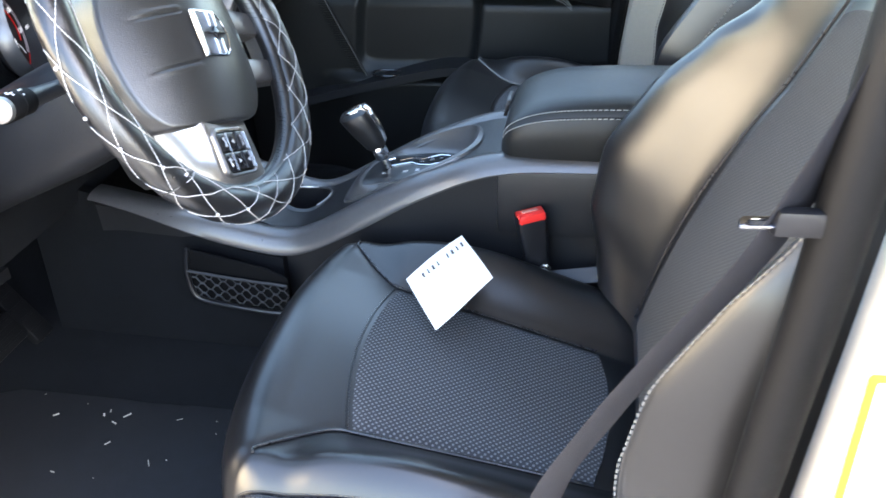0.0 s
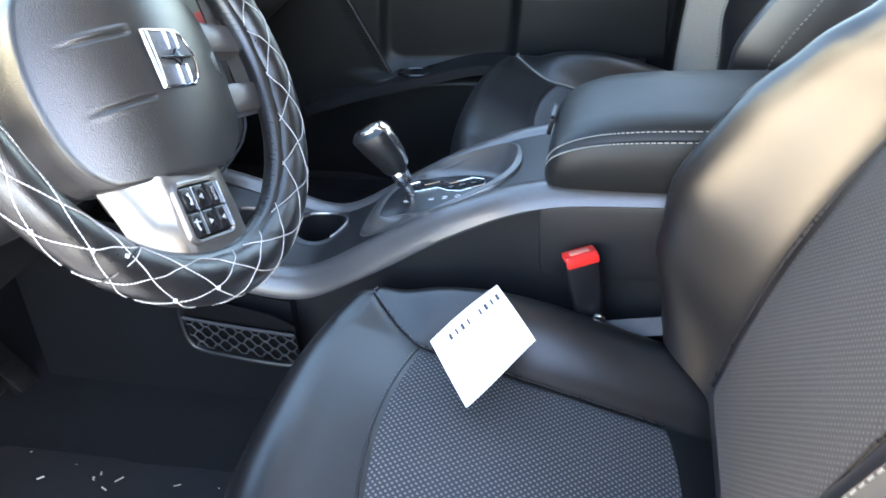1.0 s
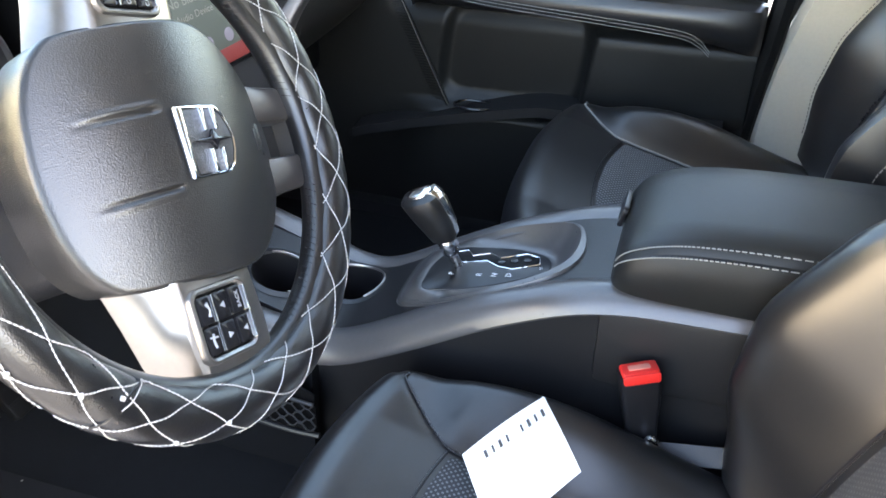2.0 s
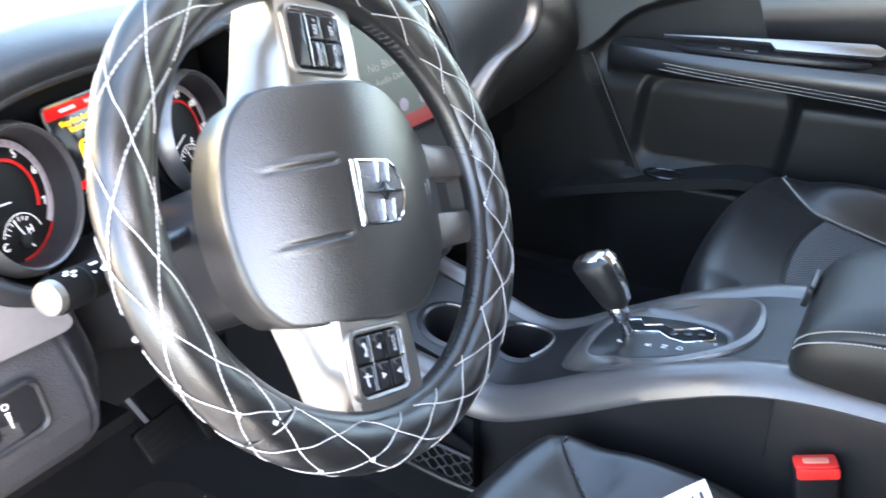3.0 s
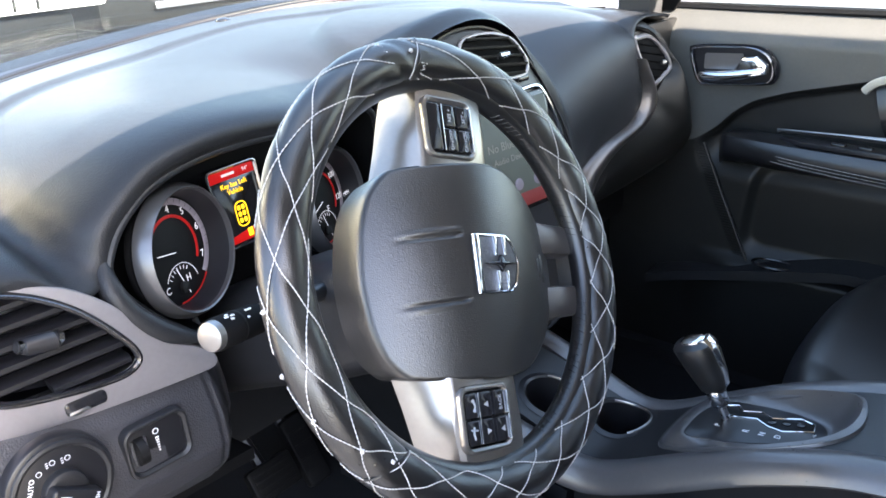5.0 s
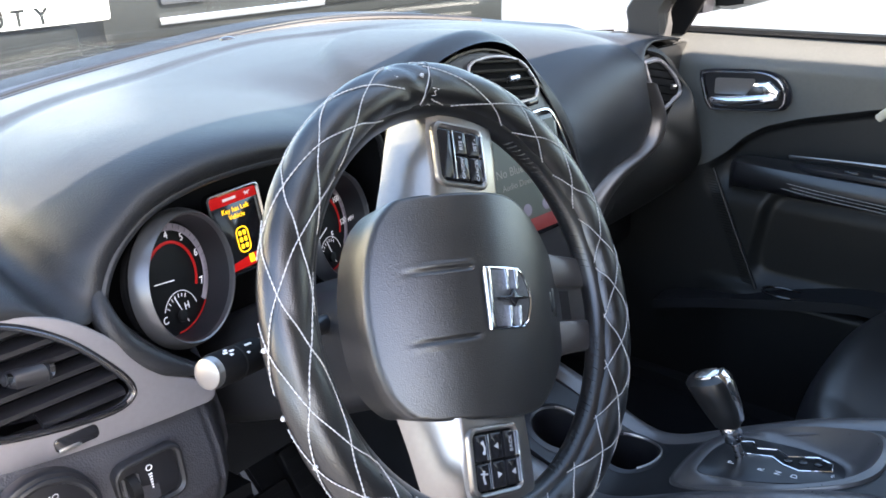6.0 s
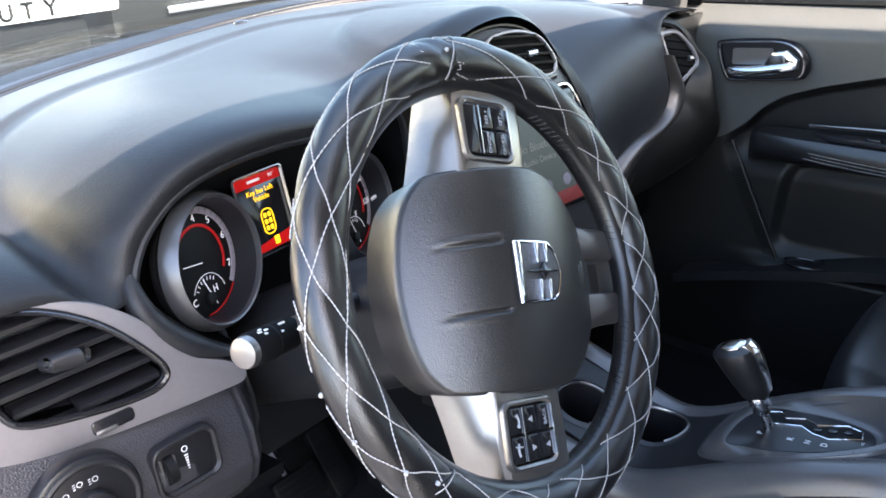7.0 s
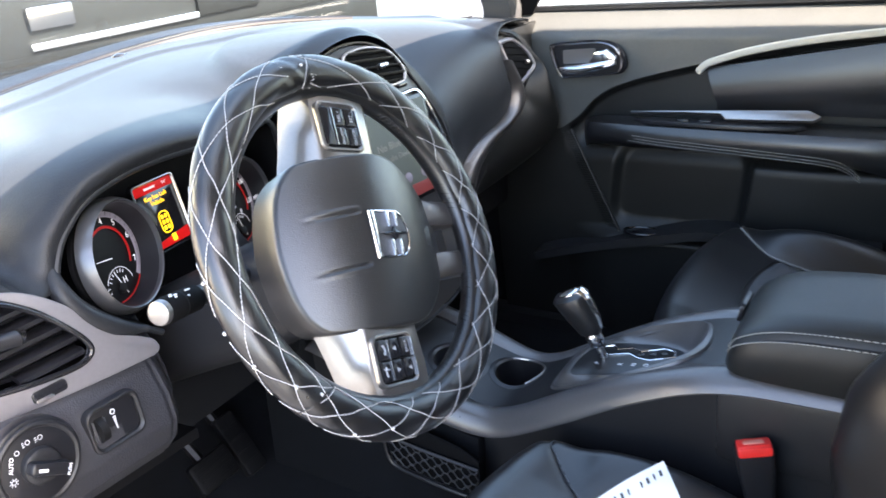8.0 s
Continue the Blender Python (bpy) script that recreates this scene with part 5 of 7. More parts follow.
# ---------------------------------------------------------------- steering column and stalk
col = thing("steering_column", WC - WN * 0.25, "dark plastic steering column shroud with a light stalk", "steering column")
def shroud_shape():
    rows = []
    for d, w, h in ((0.085, 0.055, 0.05), (0.12, 0.062, 0.058), (0.2, 0.065, 0.062), (0.30, 0.062, 0.06), (0.42, 0.06, 0.06)):
        c = WC - WN * d - WU * 0.012
        rows.append([c + Y * q.x * w + WU * q.y * h for q in rounded(2, 2, 0.7, 5)])
    bm = bmesh.new()
    add_rings(bm, rows, True, False, True)
    return bm
part("shroud", shroud_shape(), PLASTIC, col, "dark grained column shroud")
sd = Vector((0.25, -0.94, 0.20)).normalized()
cap = Vector((-0.449, 0.613, 1.114))
st = [cap - sd * 0.16, cap - sd * 0.09, cap - sd * 0.040, cap]
stalk = part("stalk", tube([st[0], st[1], st[2]], [0.008, 0.009, 0.012], 14), PLASTIC_SMOOTH, col, "light and wiper stalk with a silver end cap")
d = (st[3] - st[1]).normalized()
part("stalk_barrel", tube([st[2] - d * 0.018, st[2] - d * 0.016, st[2] + d * 0.033, st[2] + d * 0.0345], [0.0112, 0.0128, 0.0132, 0.0122], 24), MATTE_BLACK, stalk)
part("stalk_groove", tube([st[2] + d * 0.010, st[2] + d * 0.0115], 0.0134, 24), RUBBER, stalk)
part("stalk_cap", tube([st[2] + d * 0.030, st[2] + d * 0.0385, st[2] + d * 0.0405, st[2] + d * 0.0415], [0.0120, 0.0120, 0.0112, 0.0085], 24), SATIN, stalk, "silver end cap")
sx = d.cross(Z).normalized()
su = sx.cross(d)
bm = bmesh.new()
for k, (a, q, ln) in enumerate(((1.25, 0.000, 0.007), (1.25, 0.019, 0.004), (1.02, 0.022, 0.003), (1.45, 0.023, 0.003), (1.25, 0.026, 0.004), (0.75, 0.006, 0.002))):
    c = st[2] + d * q + (sx * -math.cos(a) + su * math.sin(a)) * 0.0131
    add_box(bm, c, (ln, 0.0016, 0.0012), Matrix((d, sx, su)).transposed().to_4x4())
part("stalk_sign", bm, MARKING, stalk)

# ---------------------------------------------------------------- centre console
console = thing("centre_console", (-0.1, MID, 0.42), "dark grey centre console with cup holders and padded armrest", "console")
TOPZ = [(-0.74, 0.782), (-0.62, 0.762), (-0.55, 0.745), (-0.50, 0.731), (-0.46, 0.719), (-0.42, 0.709), (-0.38, 0.717), (-0.335, 0.744), (-0.28, 0.776), (-0.21, 0.815), (-0.114, 0.853), (-0.05, 0.864), (0.085, 0.867), (0.42, 0.864)]


def near_y(x):
    return 1.105 - 0.02 * step(-0.35, -0.6, x)


def rail_shape(side):
    rows = []
    for x in np.linspace(-0.73, 0.42, 90):
        z = soft(TOPZ, x, 0.03)
        y = near_y(x) if side < 0 else 2 * MID + 0.03 - near_y(x)
        sgn = 1 if side < 0 else -1
        fall = soft([(-0.73, 0.12), (-0.66, 0.30), (-0.60, 0.55), (-0.52, 0.75), (-0.42, 0.68), (-0.28, 0.86), (-0.21, 0.74), (-0.114, 0.56), (-0.05, 0.44), (0.085, 0.43), (0.42, 0.36)], x)
        rows.append([Vector((x, y + sgn * a, z + b * fall)) for a, b in ((0.034, -0.045), (0.034, -0.010), (0.026, -0.002), (0.014, 0.001), (0.004, -0.001), (-0.003, -0.008), (-0.010, -0.030), (-0.013, -0.042), (-0.012, -0.047), (-0.006, -0.049), (0.004, -0.048))])
    bm = bmesh.new()
    add_rings(bm, rows, True, False, True)
    return bm


part("side_rail", rail_shape(-1), CONSOLE_SATIN, console, "rounded upper edge beside the driver")
part("side_rail", rail_shape(1), CONSOLE_SATIN, console, "rounded upper edge beside the passenger")


def wall_shape(side):
    def f(u, v):
        x = lerp(-0.73, 0.42, u)
        z1 = soft(TOPZ, x, 0.03) - 0.024
        z = lerp(0.44, z1, v)
        y = near_y(x) + 0.004 + 0.012 * (1 - v)
        if side > 0:
            y = 2 * MID + 0.03 - y
        return (x, y, z)
    return sheet(f, 50, 8, (0, 0.012 * (1 if side < 0 else -1), 0))


part("side_wall", wall_shape(-1), PLASTIC, console, "dark side wall beside the driver")
part("side_wall", wall_shape(1), PLASTIC, console, "dark side wall beside the passenger")


DISH_EDGE = [(-0.112, -0.045, 0), (-0.069, -0.063, 0), (-0.020, -0.071, 0), (0.020, -0.066, 0), (0.065, -0.050, 0), (0.087, -0.020, 0), (0.089, 0.025, 0), (0.072, 0.058, 0), (0.020, 0.072, 0), (-0.040, 0.078, 0), (-0.083, 0.078, 0), (-0.118, 0.062, 0), (-0.126, -0.010, 0)]


def in_dish(a, b):
    """Whether a point of the deck lies under the dish, seen from above."""
    odd = False
    for (x0, y0, _), (x1, y1, _) in zip(DISH_EDGE, DISH_EDGE[1:] + DISH_EDGE[:1]):
        if (y0 > b) != (y1 > b) and a < x0 + (b - y0) / (y1 - y0) * (x1 - x0):
            odd = not odd
    return odd


CUPS = ((-0.418, 1.232), (-0.512, 1.196))


def deck_shape(u, v):
    x, y = lerp(-0.62, -0.02, u), lerp(1.130, 1.281, v)
    z = soft(TOPZ, x, 0.03) - 0.004
    if in_dish((x + 0.205) * 0.99, (y - 1.2) * 0.99):
        z -= 0.060
    for cx, cy in CUPS:
        if math.hypot(x - cx, y - cy) < 0.043:
            z -= 0.09
    return (x, y, z)


part("deck", sheet(deck_shape, 190, 70, (0, 0, -0.02)), PLASTIC, console, "dark console top")

# selector gate: a satin dish with a black plate, sunk in the deck and deepest at its rear end
ga_x = Vector((1.0, 0.0, 0.12)).normalized()
ga_y = Y
ga_n = ga_x.cross(ga_y).normalized()
ga_o = Vector((-0.205, 1.200, 0.792))
dish_o = [Vector((p.x, p.y)) for p in smooth_path(DISH_EDGE, 6, True)]
dish_i = [Vector((p.x, p.y)) for p in smooth_path([(-0.088, -0.046, 0), (-0.05, -0.042, 0), (-0.007, -0.027, 0), (0.030, -0.006, 0), (0.054, 0.012, 0), (0.057, 0.030, 0), (0.045, 0.047, 0), (0.012, 0.058, 0), (-0.035, 0.058, 0), (-0.072, 0.051, 0), (-0.090, 0.02, 0), (-0.094, -0.02, 0)], 6, True)]
bm = bmesh.new()
gate_rows = []
mid_g = Vector((-0.01, 0.005))
pairs = list(zip(toward(dish_o, mid_g, 96), toward(dish_i, mid_g, 96)))
for f in (-0.22, -0.17, -0.08, 0.0, 0.03, 0.08, 0.16, 0.28, 0.42, 0.58, 0.75, 0.9, 1.0):
    row = []
    for a, b in pairs:
        rim = Vector((ga_o.x + a.x, ga_o.y + a.y, soft(TOPZ, ga_o.x + a.x, 0.03)))
        low = ga_o + ga_x * b.x + ga_y * b.y
        q = rim.lerp(low, f)
        g = max(0.0, f)
        q.z = lerp(soft(TOPZ, q.x, 0.03) if f < 0 else rim.z, low.z, 1 - (1 - g) ** 2.2) + (-0.006 if f == -0.22 else 0.0 if f < 0 or f > 0.03 else 0.0015)
        row.append(q)
    gate_rows.append(row)
add_rings(bm, gate_rows, True)
gate = part("selector_gate", bm, DISH, console, "satin grey dish round the gear selector")
part("gate_plate", plate(toward(dish_i, mid_g, 96), ga_o - ga_n * 0.005, ga_x, ga_y, 0.006, 0.0008), PLASTIC_SMOOTH, gate, "black gate plate")
slot = [(-0.070, 0.040), (-0.056, 0.046), (-0.046, 0.035), (-0.025, 0.043), (-0.009, 0.034), (0.022, 0.048), (0.040, 0.041), (0.043, 0.025), (0.011, 0.010), (-0.008, 0.014), (-0.025, 0.025), (-0.054, 0.017), (-0.068, 0.022)]
part("gate_slot", plate([Vector(q) for q in slot], ga_o + ga_n * 0.0011, ga_x, ga_y, 0.0006, 0.0001), DIAL_FACE, gate, "dark zigzag slot")
part("slot_edge", tube([ga_o + ga_x * a + ga_y * b + ga_n * 0.0015 for a, b in slot], 0.0013, 6, True), CHROME, gate, "thin chrome slot edge")
for k in range(3):
    part("slot_tab", plate(rounded(0.010, 0.008, 0.003, 3, -0.006 + 0.016 * k, 0.024 + 0.004 * k), ga_o + ga_n * 0.0014, ga_x, ga_y, 0.002, 0.0006), GLOSS, gate)
for ch, a, b in (("P", -0.062, -0.009), ("R", -0.027, -0.007), ("N", -0.008, -0.005), ("D", 0.010, -0.003)):
    part("gate_letter", text(ch, 0.0105, ga_o + ga_x * a + ga_y * b + ga_n * 0.0011, ga_y, -ga_x, 0.0004), MARKING, gate)
part("gate_letter", text("+/-", 0.006, ga_o + ga_x * 0.046 + ga_y * 0.018 + ga_n * 0.0011, ga_y, -ga_x, 0.0004), MARKING, gate)

# cup holders
for cx, cy in CUPS:
    def cup_top(a, r=0.041):
        x = cx + r * math.cos(a)
        return Vector((x, cy + r * math.sin(a), soft(TOPZ, x, 0.03) - 0.001))
    cup = part("cup_holder", tube([cup_top(a) for a in np.linspace(-0.9, 2.3, 30)], 0.0018, 8), SATIN, console, "bright arc on the cup holder's edge")
    bm = bmesh.new()
    spin_a = np.linspace(0, 2 * math.pi, 40, endpoint=False)
    add_rings(bm, [[cup_top(a, 0.050) - Z * 0.002 for a in spin_a], [cup_top(a, 0.042) for a in spin_a], [cup_top(a, 0.039) - Z * 0.002 for a in spin_a],
                   [Vector((cx + 0.037 * math.cos(a), cy + 0.037 * math.sin(a), 0.635)) for a in spin_a], [Vector((cx + 0.004 * math.cos(a), cy + 0.004 * math.sin(a), 0.634)) for a in spin_a]], True)
    part("cup_well", bm, PLASTIC_SMOOTH, cup, "dark cup well")

# armrest bin
ar_rows = []
for x, zt, wd in ((-0.068, 0.884, 0.074), (-0.063, 0.903, 0.085), (-0.050, 0.920, 0.094), (-0.022, 0.935, 0.099), (0.02, 0.944, 0.101), (0.10, 0.949, 0.102), (0.25, 0.950, 0.102), (0.40, 0.948, 0.101), (0.43, 0.936, 0.09)):
    zb = 0.866
    h = zt - zb
    prof = [(-0.97, 0.0), (-1.0, 0.15), (-1.03, 0.42), (-1.02, 0.62), (-0.98, 0.78), (-0.94, 0.80), (-0.90, 0.90), (-0.8, 0.97), (-0.5, 1.0), (0.0, 1.015)]
    prof = prof + [(-a, b) for a, b in reversed(prof[:-1])]
    ar_rows.append([Vector((x, MID + 0.003 + a * wd, zb + b * h)) for a, b in prof])
sm_rows = []
for j in range(len(ar_rows[0])):
    sm_rows.append(smooth_path([r[j] for r in ar_rows], 4))
bm = bmesh.new()
add_rings(bm, [[sm_rows[j][i] for j in range(len(sm_rows))] for i in range(len(sm_rows[0]))], True, False, True)
arm = part("armrest", bm, ARM_VINYL, console, "black padded armrest lid with double stitching")
for off, fz in ((0, 0.775), (1, 0.83)):
    bmx = bmesh.new()
    line = [r[4 if off == 0 else 6] for r in [[sm_rows[j][i] for j in range(len(sm_rows))] for i in range(len(sm_rows[0]))]]
    for i in range(2, len(line) - 2):
        for k in range(3):
            p, q = line[i].lerp(line[i + 1], k / 3), line[i].lerp(line[i + 1], (k + 0.7) / 3)
            add_tube(bmx, [p + Vector((0, -0.0008, 0.0008)), q + Vector((0, -0.0008, 0.0008))], 0.0007, 4)
    part("armrest_stitching", bmx, PALE_THREAD, arm)
part("bin_body", box((0.175, MID + 0.003, 0.79), (0.50, 0.185, 0.11), bevel=0.012), PLASTIC, console, "storage bin under the armrest")
part("lid_latch", plate(rounded(0.05, 0.026, 0.006), (-0.072, 1.222, 0.900), Y, Vector((0.25, 0, 1)), 0.006, 0.002), PLASTIC_SMOOTH, console, "lid latch")

# console front wing with a net pocket
def wing_shape(u, v):
    x = lerp(-0.86, -0.42, u)
    top = table([(-0.86, 0.80), (-0.70, 0.765), (-0.62, 0.735), (-0.55, 0.708), (-0.48, 0.682), (-0.42, 0.675)], x)
    return (x, 1.078 + 0.02 * v - 0.01 * u, lerp(0.46, top, v))
part("front_wing", sheet(wing_shape, 20, 8, (0, 0.02, 0)), CARPET, console, "dark carpeted side wing of the console")
net = thing("net_pocket", (-0.51, 1.06, 0.56), "dark elastic net pocket on the console side", "net")
part("pocket_recess", plate([Vector(q) for q in ((-0.572, 0.700), (-0.440, 0.672), (-0.405, 0.655), (-0.405, 0.600), (-0.46, 0.594), (-0.548, 0.608), (-0.566, 0.625))], (0, 1.062, 0), X, Z, 0.003, 0.001), MATTE_BLACK, net, "dark pocket opening")
part("pocket_rim", tube(smooth_path([(-0.566, 1.056, 0.702), (-0.574, 1.056, 0.660), (-0.570, 1.055, 0.622), (-0.552, 1.054, 0.606), (-0.50, 1.053, 0.598), (-0.44, 1.053, 0.592), (-0.40, 1.054, 0.592)], 6), 0.0042, 8), PLASTIC_SMOOTH, net, "dark pocket frame")
# a honeycomb net: rows of zigzag cords that touch at their tips
for k in range(5):
    pts = []
    for i in range(27):
        x = -0.566 + 0.0062 * i
        top, low = 0.660 - 0.10 * (x + 0.566), 0.612 - 0.10 * (x + 0.566)
        z = lerp(low, top, (k + 0.5 + (0.42 if (i // 2 + k) % 2 else -0.42)) / 5)
        pts.append(Vector((x, 1.0535 + 0.001 * (k % 2), z)))
    part("net_cord", tube(pts, 0.0013, 5), NET_CORD, net)
part("net_hem", tube([(-0.572, 1.054, 0.661), (-0.49, 1.052, 0.653), (-0.405, 1.053, 0.645)], 0.0026, 6), NET_CORD, net, "hem of the net")

# ---------------------------------------------------------------- gear selector
sel = thing("gear_selector", (-0.270, 1.205, 0.795), "black leather gear selector with chrome inlay", "gear selector")
ax0, ax1 = Vector((-0.260, 1.212, 0.776)), Vector((-0.312, 1.198, 0.905))
ad = (ax1 - ax0).normalized()
ay = Y - ad * ad.y
ay.normalize()
axx = ay.cross(ad)
def sel_ring(h, w, l, shift=0.0):
    c = ax0 + ad * (0.052 + (h - 0.052) * 0.84) + axx * shift
    return [c + ay * q.x * w + axx * q.y * l for q in rounded(2, 2, 0.8, 4)]
bm = bmesh.new()
add_rings(bm, [sel_ring(h, w, l, s) for h, w, l, s in ((0.052, 0.010, 0.013, 0), (0.058, 0.0135, 0.017, 0), (0.075, 0.0165, 0.020, -0.001), (0.10, 0.0195, 0.023, -0.004), (0.120, 0.021, 0.025, -0.006), (0.131, 0.020, 0.025, -0.008), (0.137, 0.015, 0.020, -0.009), (0.139, 0.006, 0.010, -0.009))], True, False, True)
part("knob", bm, LEATHER, sel, "black leather-wrapped knob")
bm = bmesh.new()
add_rings(bm, [[ax0 + ad * h + axx * (s + l * 1.02 + 0.002 * (1 - t * t)) + ay * (w * t + 0.003) for t in np.linspace(-1, 1, 7)] + [ax0 + ad * h + axx * (s + l * 0.8) + ay * (w * t + 0.003) for t in np.linspace(1, -1, 7)] for h, w, l, s in ((0.059, 0.006, 0.017, 0.0), (0.076, 0.007, 0.021, -0.001), (0.097, 0.009, 0.0235, -0.004), (0.116, 0.011, 0.0250, -0.007), (0.125, 0.010, 0.020, -0.009))], True, False, True)
part("inlay", bm, CHROME, sel, "bright chrome inlay")
part("knob_cap", plate(rounded(0.026, 0.028, 0.009), ax0 + ad * 0.1238 + axx * -0.006, ay, -axx, 0.003, 0.0015, 0.001), CHROME, sel, "chrome top cap")
part("ferrule", tube([ax0 + ad * 0.030, ax0 + ad * 0.034, ax0 + ad * 0.050, ax0 + ad * 0.056], [0.0085, 0.012, 0.013, 0.011], 16), CHROME, sel, "chrome ferrule")
part("shaft", tube([ax0 - ad * 0.01, ax0 + ad * 0.035], 0.0055, 12), STEEL, sel, "steel shaft")

# ---------------------------------------------------------------- seats
# the cushion from its front foot over the nose to the rear: way behind the centre panel's front edge, height over it
CUSHION_LINE = [(-0.105, -0.235), (-0.128, -0.165), (-0.141, -0.095), (-0.144, -0.040), (-0.138, -0.002), (-0.122, 0.022), (-0.098, 0.0275), (-0.06, 0.0165), (0.0, 0.0), (0.15, -0.0375), (0.29, -0.0725), (0.42, -0.105)]
cush_line = smooth_path([(a, b, 0) for a, b in CUSHION_LINE], 8)


def seam_side(s):
    """How far from the middle the bolster's seam runs, s behind the centre panel's front edge."""
    return 0.147 - 0.075 * s if s > 0 else 0.147 + 0.072 * min(1.4, -s / 0.105) ** 1.15


def build_seat(name, yc, z0, xf, label, s_out):
    """A front seat; xf, z0: its centre panel's front edge; s_out: -1 for the driver's, whose outer side has the lower y."""
    seat = thing(name, (xf + 0.05, yc, 0.45), label, "car seat", "front seats")

    def at_line(v):
        k = v * (len(cush_line) - 1)
        i = min(int(k), len(cush_line) - 2)
        return cush_line[i].lerp(cush_line[i + 1], k - i)

    def lift(dy, s):
        a = abs(dy)
        d = a - seam_side(s)
        high = soft([(-0.20, 0.0), (-0.12, 0.003), (-0.05, 0.018), (0.0, 0.038), (0.06, 0.058), (0.12, 0.066), (0.2, 0.058), (0.29, 0.045), (0.42, 0.05)], s, 0.06)
        z = high * (0.5 - 0.5 * math.cos(math.pi * min(1.0, max(0.0, d + 0.014) / 0.10)))
        z -= 0.0025 * math.exp(-(d / 0.006) ** 2)
        z -= 0.17 * max(0.0, (a - 0.213) / 0.055) ** 2.2 * 0.5
        return z + 0.006 * math.cos(min(1.0, a / 0.15) * math.pi / 2)

    def pt(u, v):
        p = at_line(v)
        dy = u * 0.25
        nose = step(0.05, -0.08, p.x)
        s = p.x + nose * 0.030 * (abs(dy) / 0.22) ** 3
        w = 0.05 + 0.95 * step(-0.11, 0.02, p.y + 0.25 * max(0.0, p.x))
        return Vector((xf + s, yc + dy, z0 + p.y + lift(dy, p.x) * w))

    def on_top(dy, s):
        """A point of the cushion's upper side."""
        v = 0.5
        lo, hi = 6.0 / 11.0, 1.0
        for _ in range(24):
            v = (lo + hi) / 2
            if at_line(v).x < s:
                lo = v
            else:
                hi = v
        return pt(dy / 0.25, v)
    cush = part("cushion", sheet(lambda a, b: pt(-1.06 + 2.12 * a, b), 110, 90, (0.02, 0, -0.06)), LEATHER, seat, "black leather cushion with raised side bolsters")

    def insert_front(dy):
        k = dy / 0.147 * -s_out
        return -0.010 + 0.018 * k * k - 0.005 * k

    def insert(a, b):
        t = 2 * a - 1
        s = lerp(insert_front(t * 0.145), 0.29 + 0.018 * (1 - t * t), b)
        dy = t * (seam_side(s) - 0.002)
        p = on_top(dy, insert_front(dy) if b == 0 else s)
        edge = min(a, 1 - a, b * 1.0)
        p.z += 0.0045 * step(0, 0.05, edge) - 0.0012
        return p
    part("cushion_insert", sheet(insert, 44, 40, (0, 0, -0.01)), CUSHION_FABRIC, cush, "grey dotted mesh centre panel")
    # seams beside the bolsters and round the panel's front
    for s in (-1, 1):
        run = [on_top(s * seam_side(q), q) + Vector((0, 0, 0.0022)) for q in np.linspace(-0.108, 0.29, 44)]
        # passenger's outer seam: its glancing highlight is painted in pale colour
        bright = s == 1 and s_out > 0
        part("cushion_seam", tube(run, 0.0022 if bright else 0.0016, 6), GREY_STITCH_AND_GLINT if bright else LEATHER_WORN, cush, "seam painted pale for its highlight" if bright else "")
    run = [on_top(d, insert_front(d) - 0.003) + Vector((0, 0, 0.0002)) for d in np.linspace(-0.144, 0.144, 30)]
    part("cushion_seam", tube(run, 0.0016, 6), LEATHER, cush)
    # outer side panel with a double-stitched welt
    ends = np.linspace(0.42, 0.985, 44)
    welt = [pt(s_out * 1.0, v) + Vector((0, s_out * 0.004, 0.001)) for v in ends]
    part("cushion_welt", tube(welt, 0.0042, 8), LEATHER_WORN, cush)
    for k in (-1, 1):
        bm = bmesh.new()
        row = [p + Vector((0, -s_out * 0.006 * k, 0.004 * k)) for p in welt]
        for i in range(len(row) - 1):
            for q in range(3):
                add_tube(bm, [row[i].lerp(row[i + 1], q / 3), row[i].lerp(row[i + 1], (q + 0.7) / 3)], 0.0007, 4)
        part("welt_stitching", bm, GREY_THREAD, cush)

    def side_panel(a, b):
        p = pt(s_out * 1.0, lerp(0.30, 0.985, a))
        drop = b * max(0.02, p.z - (z0 - 0.22))
        return p + Vector((0.02 * b, s_out * (0.016 * math.sin(math.pi * min(1, b * 1.4)) + 0.004), -drop))
    part("cushion_side", sheet(side_panel, 40, 14, (0, -s_out * 0.012, 0)), LEATHER, cush, "black leather side panel")
    part("seat_base", box((xf + 0.13, yc, z0 - 0.185), (0.40, 0.46, 0.12), bevel=0.03), PLASTIC, seat, "dark seat base")
    for s in (-1, 1):
        part("seat_rail", box((xf + 0.10, yc + s * 0.19, 0.445), (0.54, 0.03, 0.035), bevel=0.006), STEEL, seat, "steel seat rail")

    if s_out < 0:
        trim = sheet(lambda a, b: (xf + lerp(0.185, 0.305, a), yc + 0.236 + 0.014 * b, z0 + lerp(-0.026, -0.005, a) - 0.018 * (1 - b) * step(0.0, 0.15, a)), 10, 4, (0, 0.004, -0.004))
        part("side_trim", trim, PLASTIC, seat, "dull grey trim strip beside the cushion")
    # backrest
    hx, hz = xf + 0.345, z0 - 0.023
    lean = radians(22)
    bu = Vector((math.sin(lean), 0, math.cos(lean)))
    bn = Vector((-math.cos(lean), 0, math.sin(lean)))
    H = 0.62

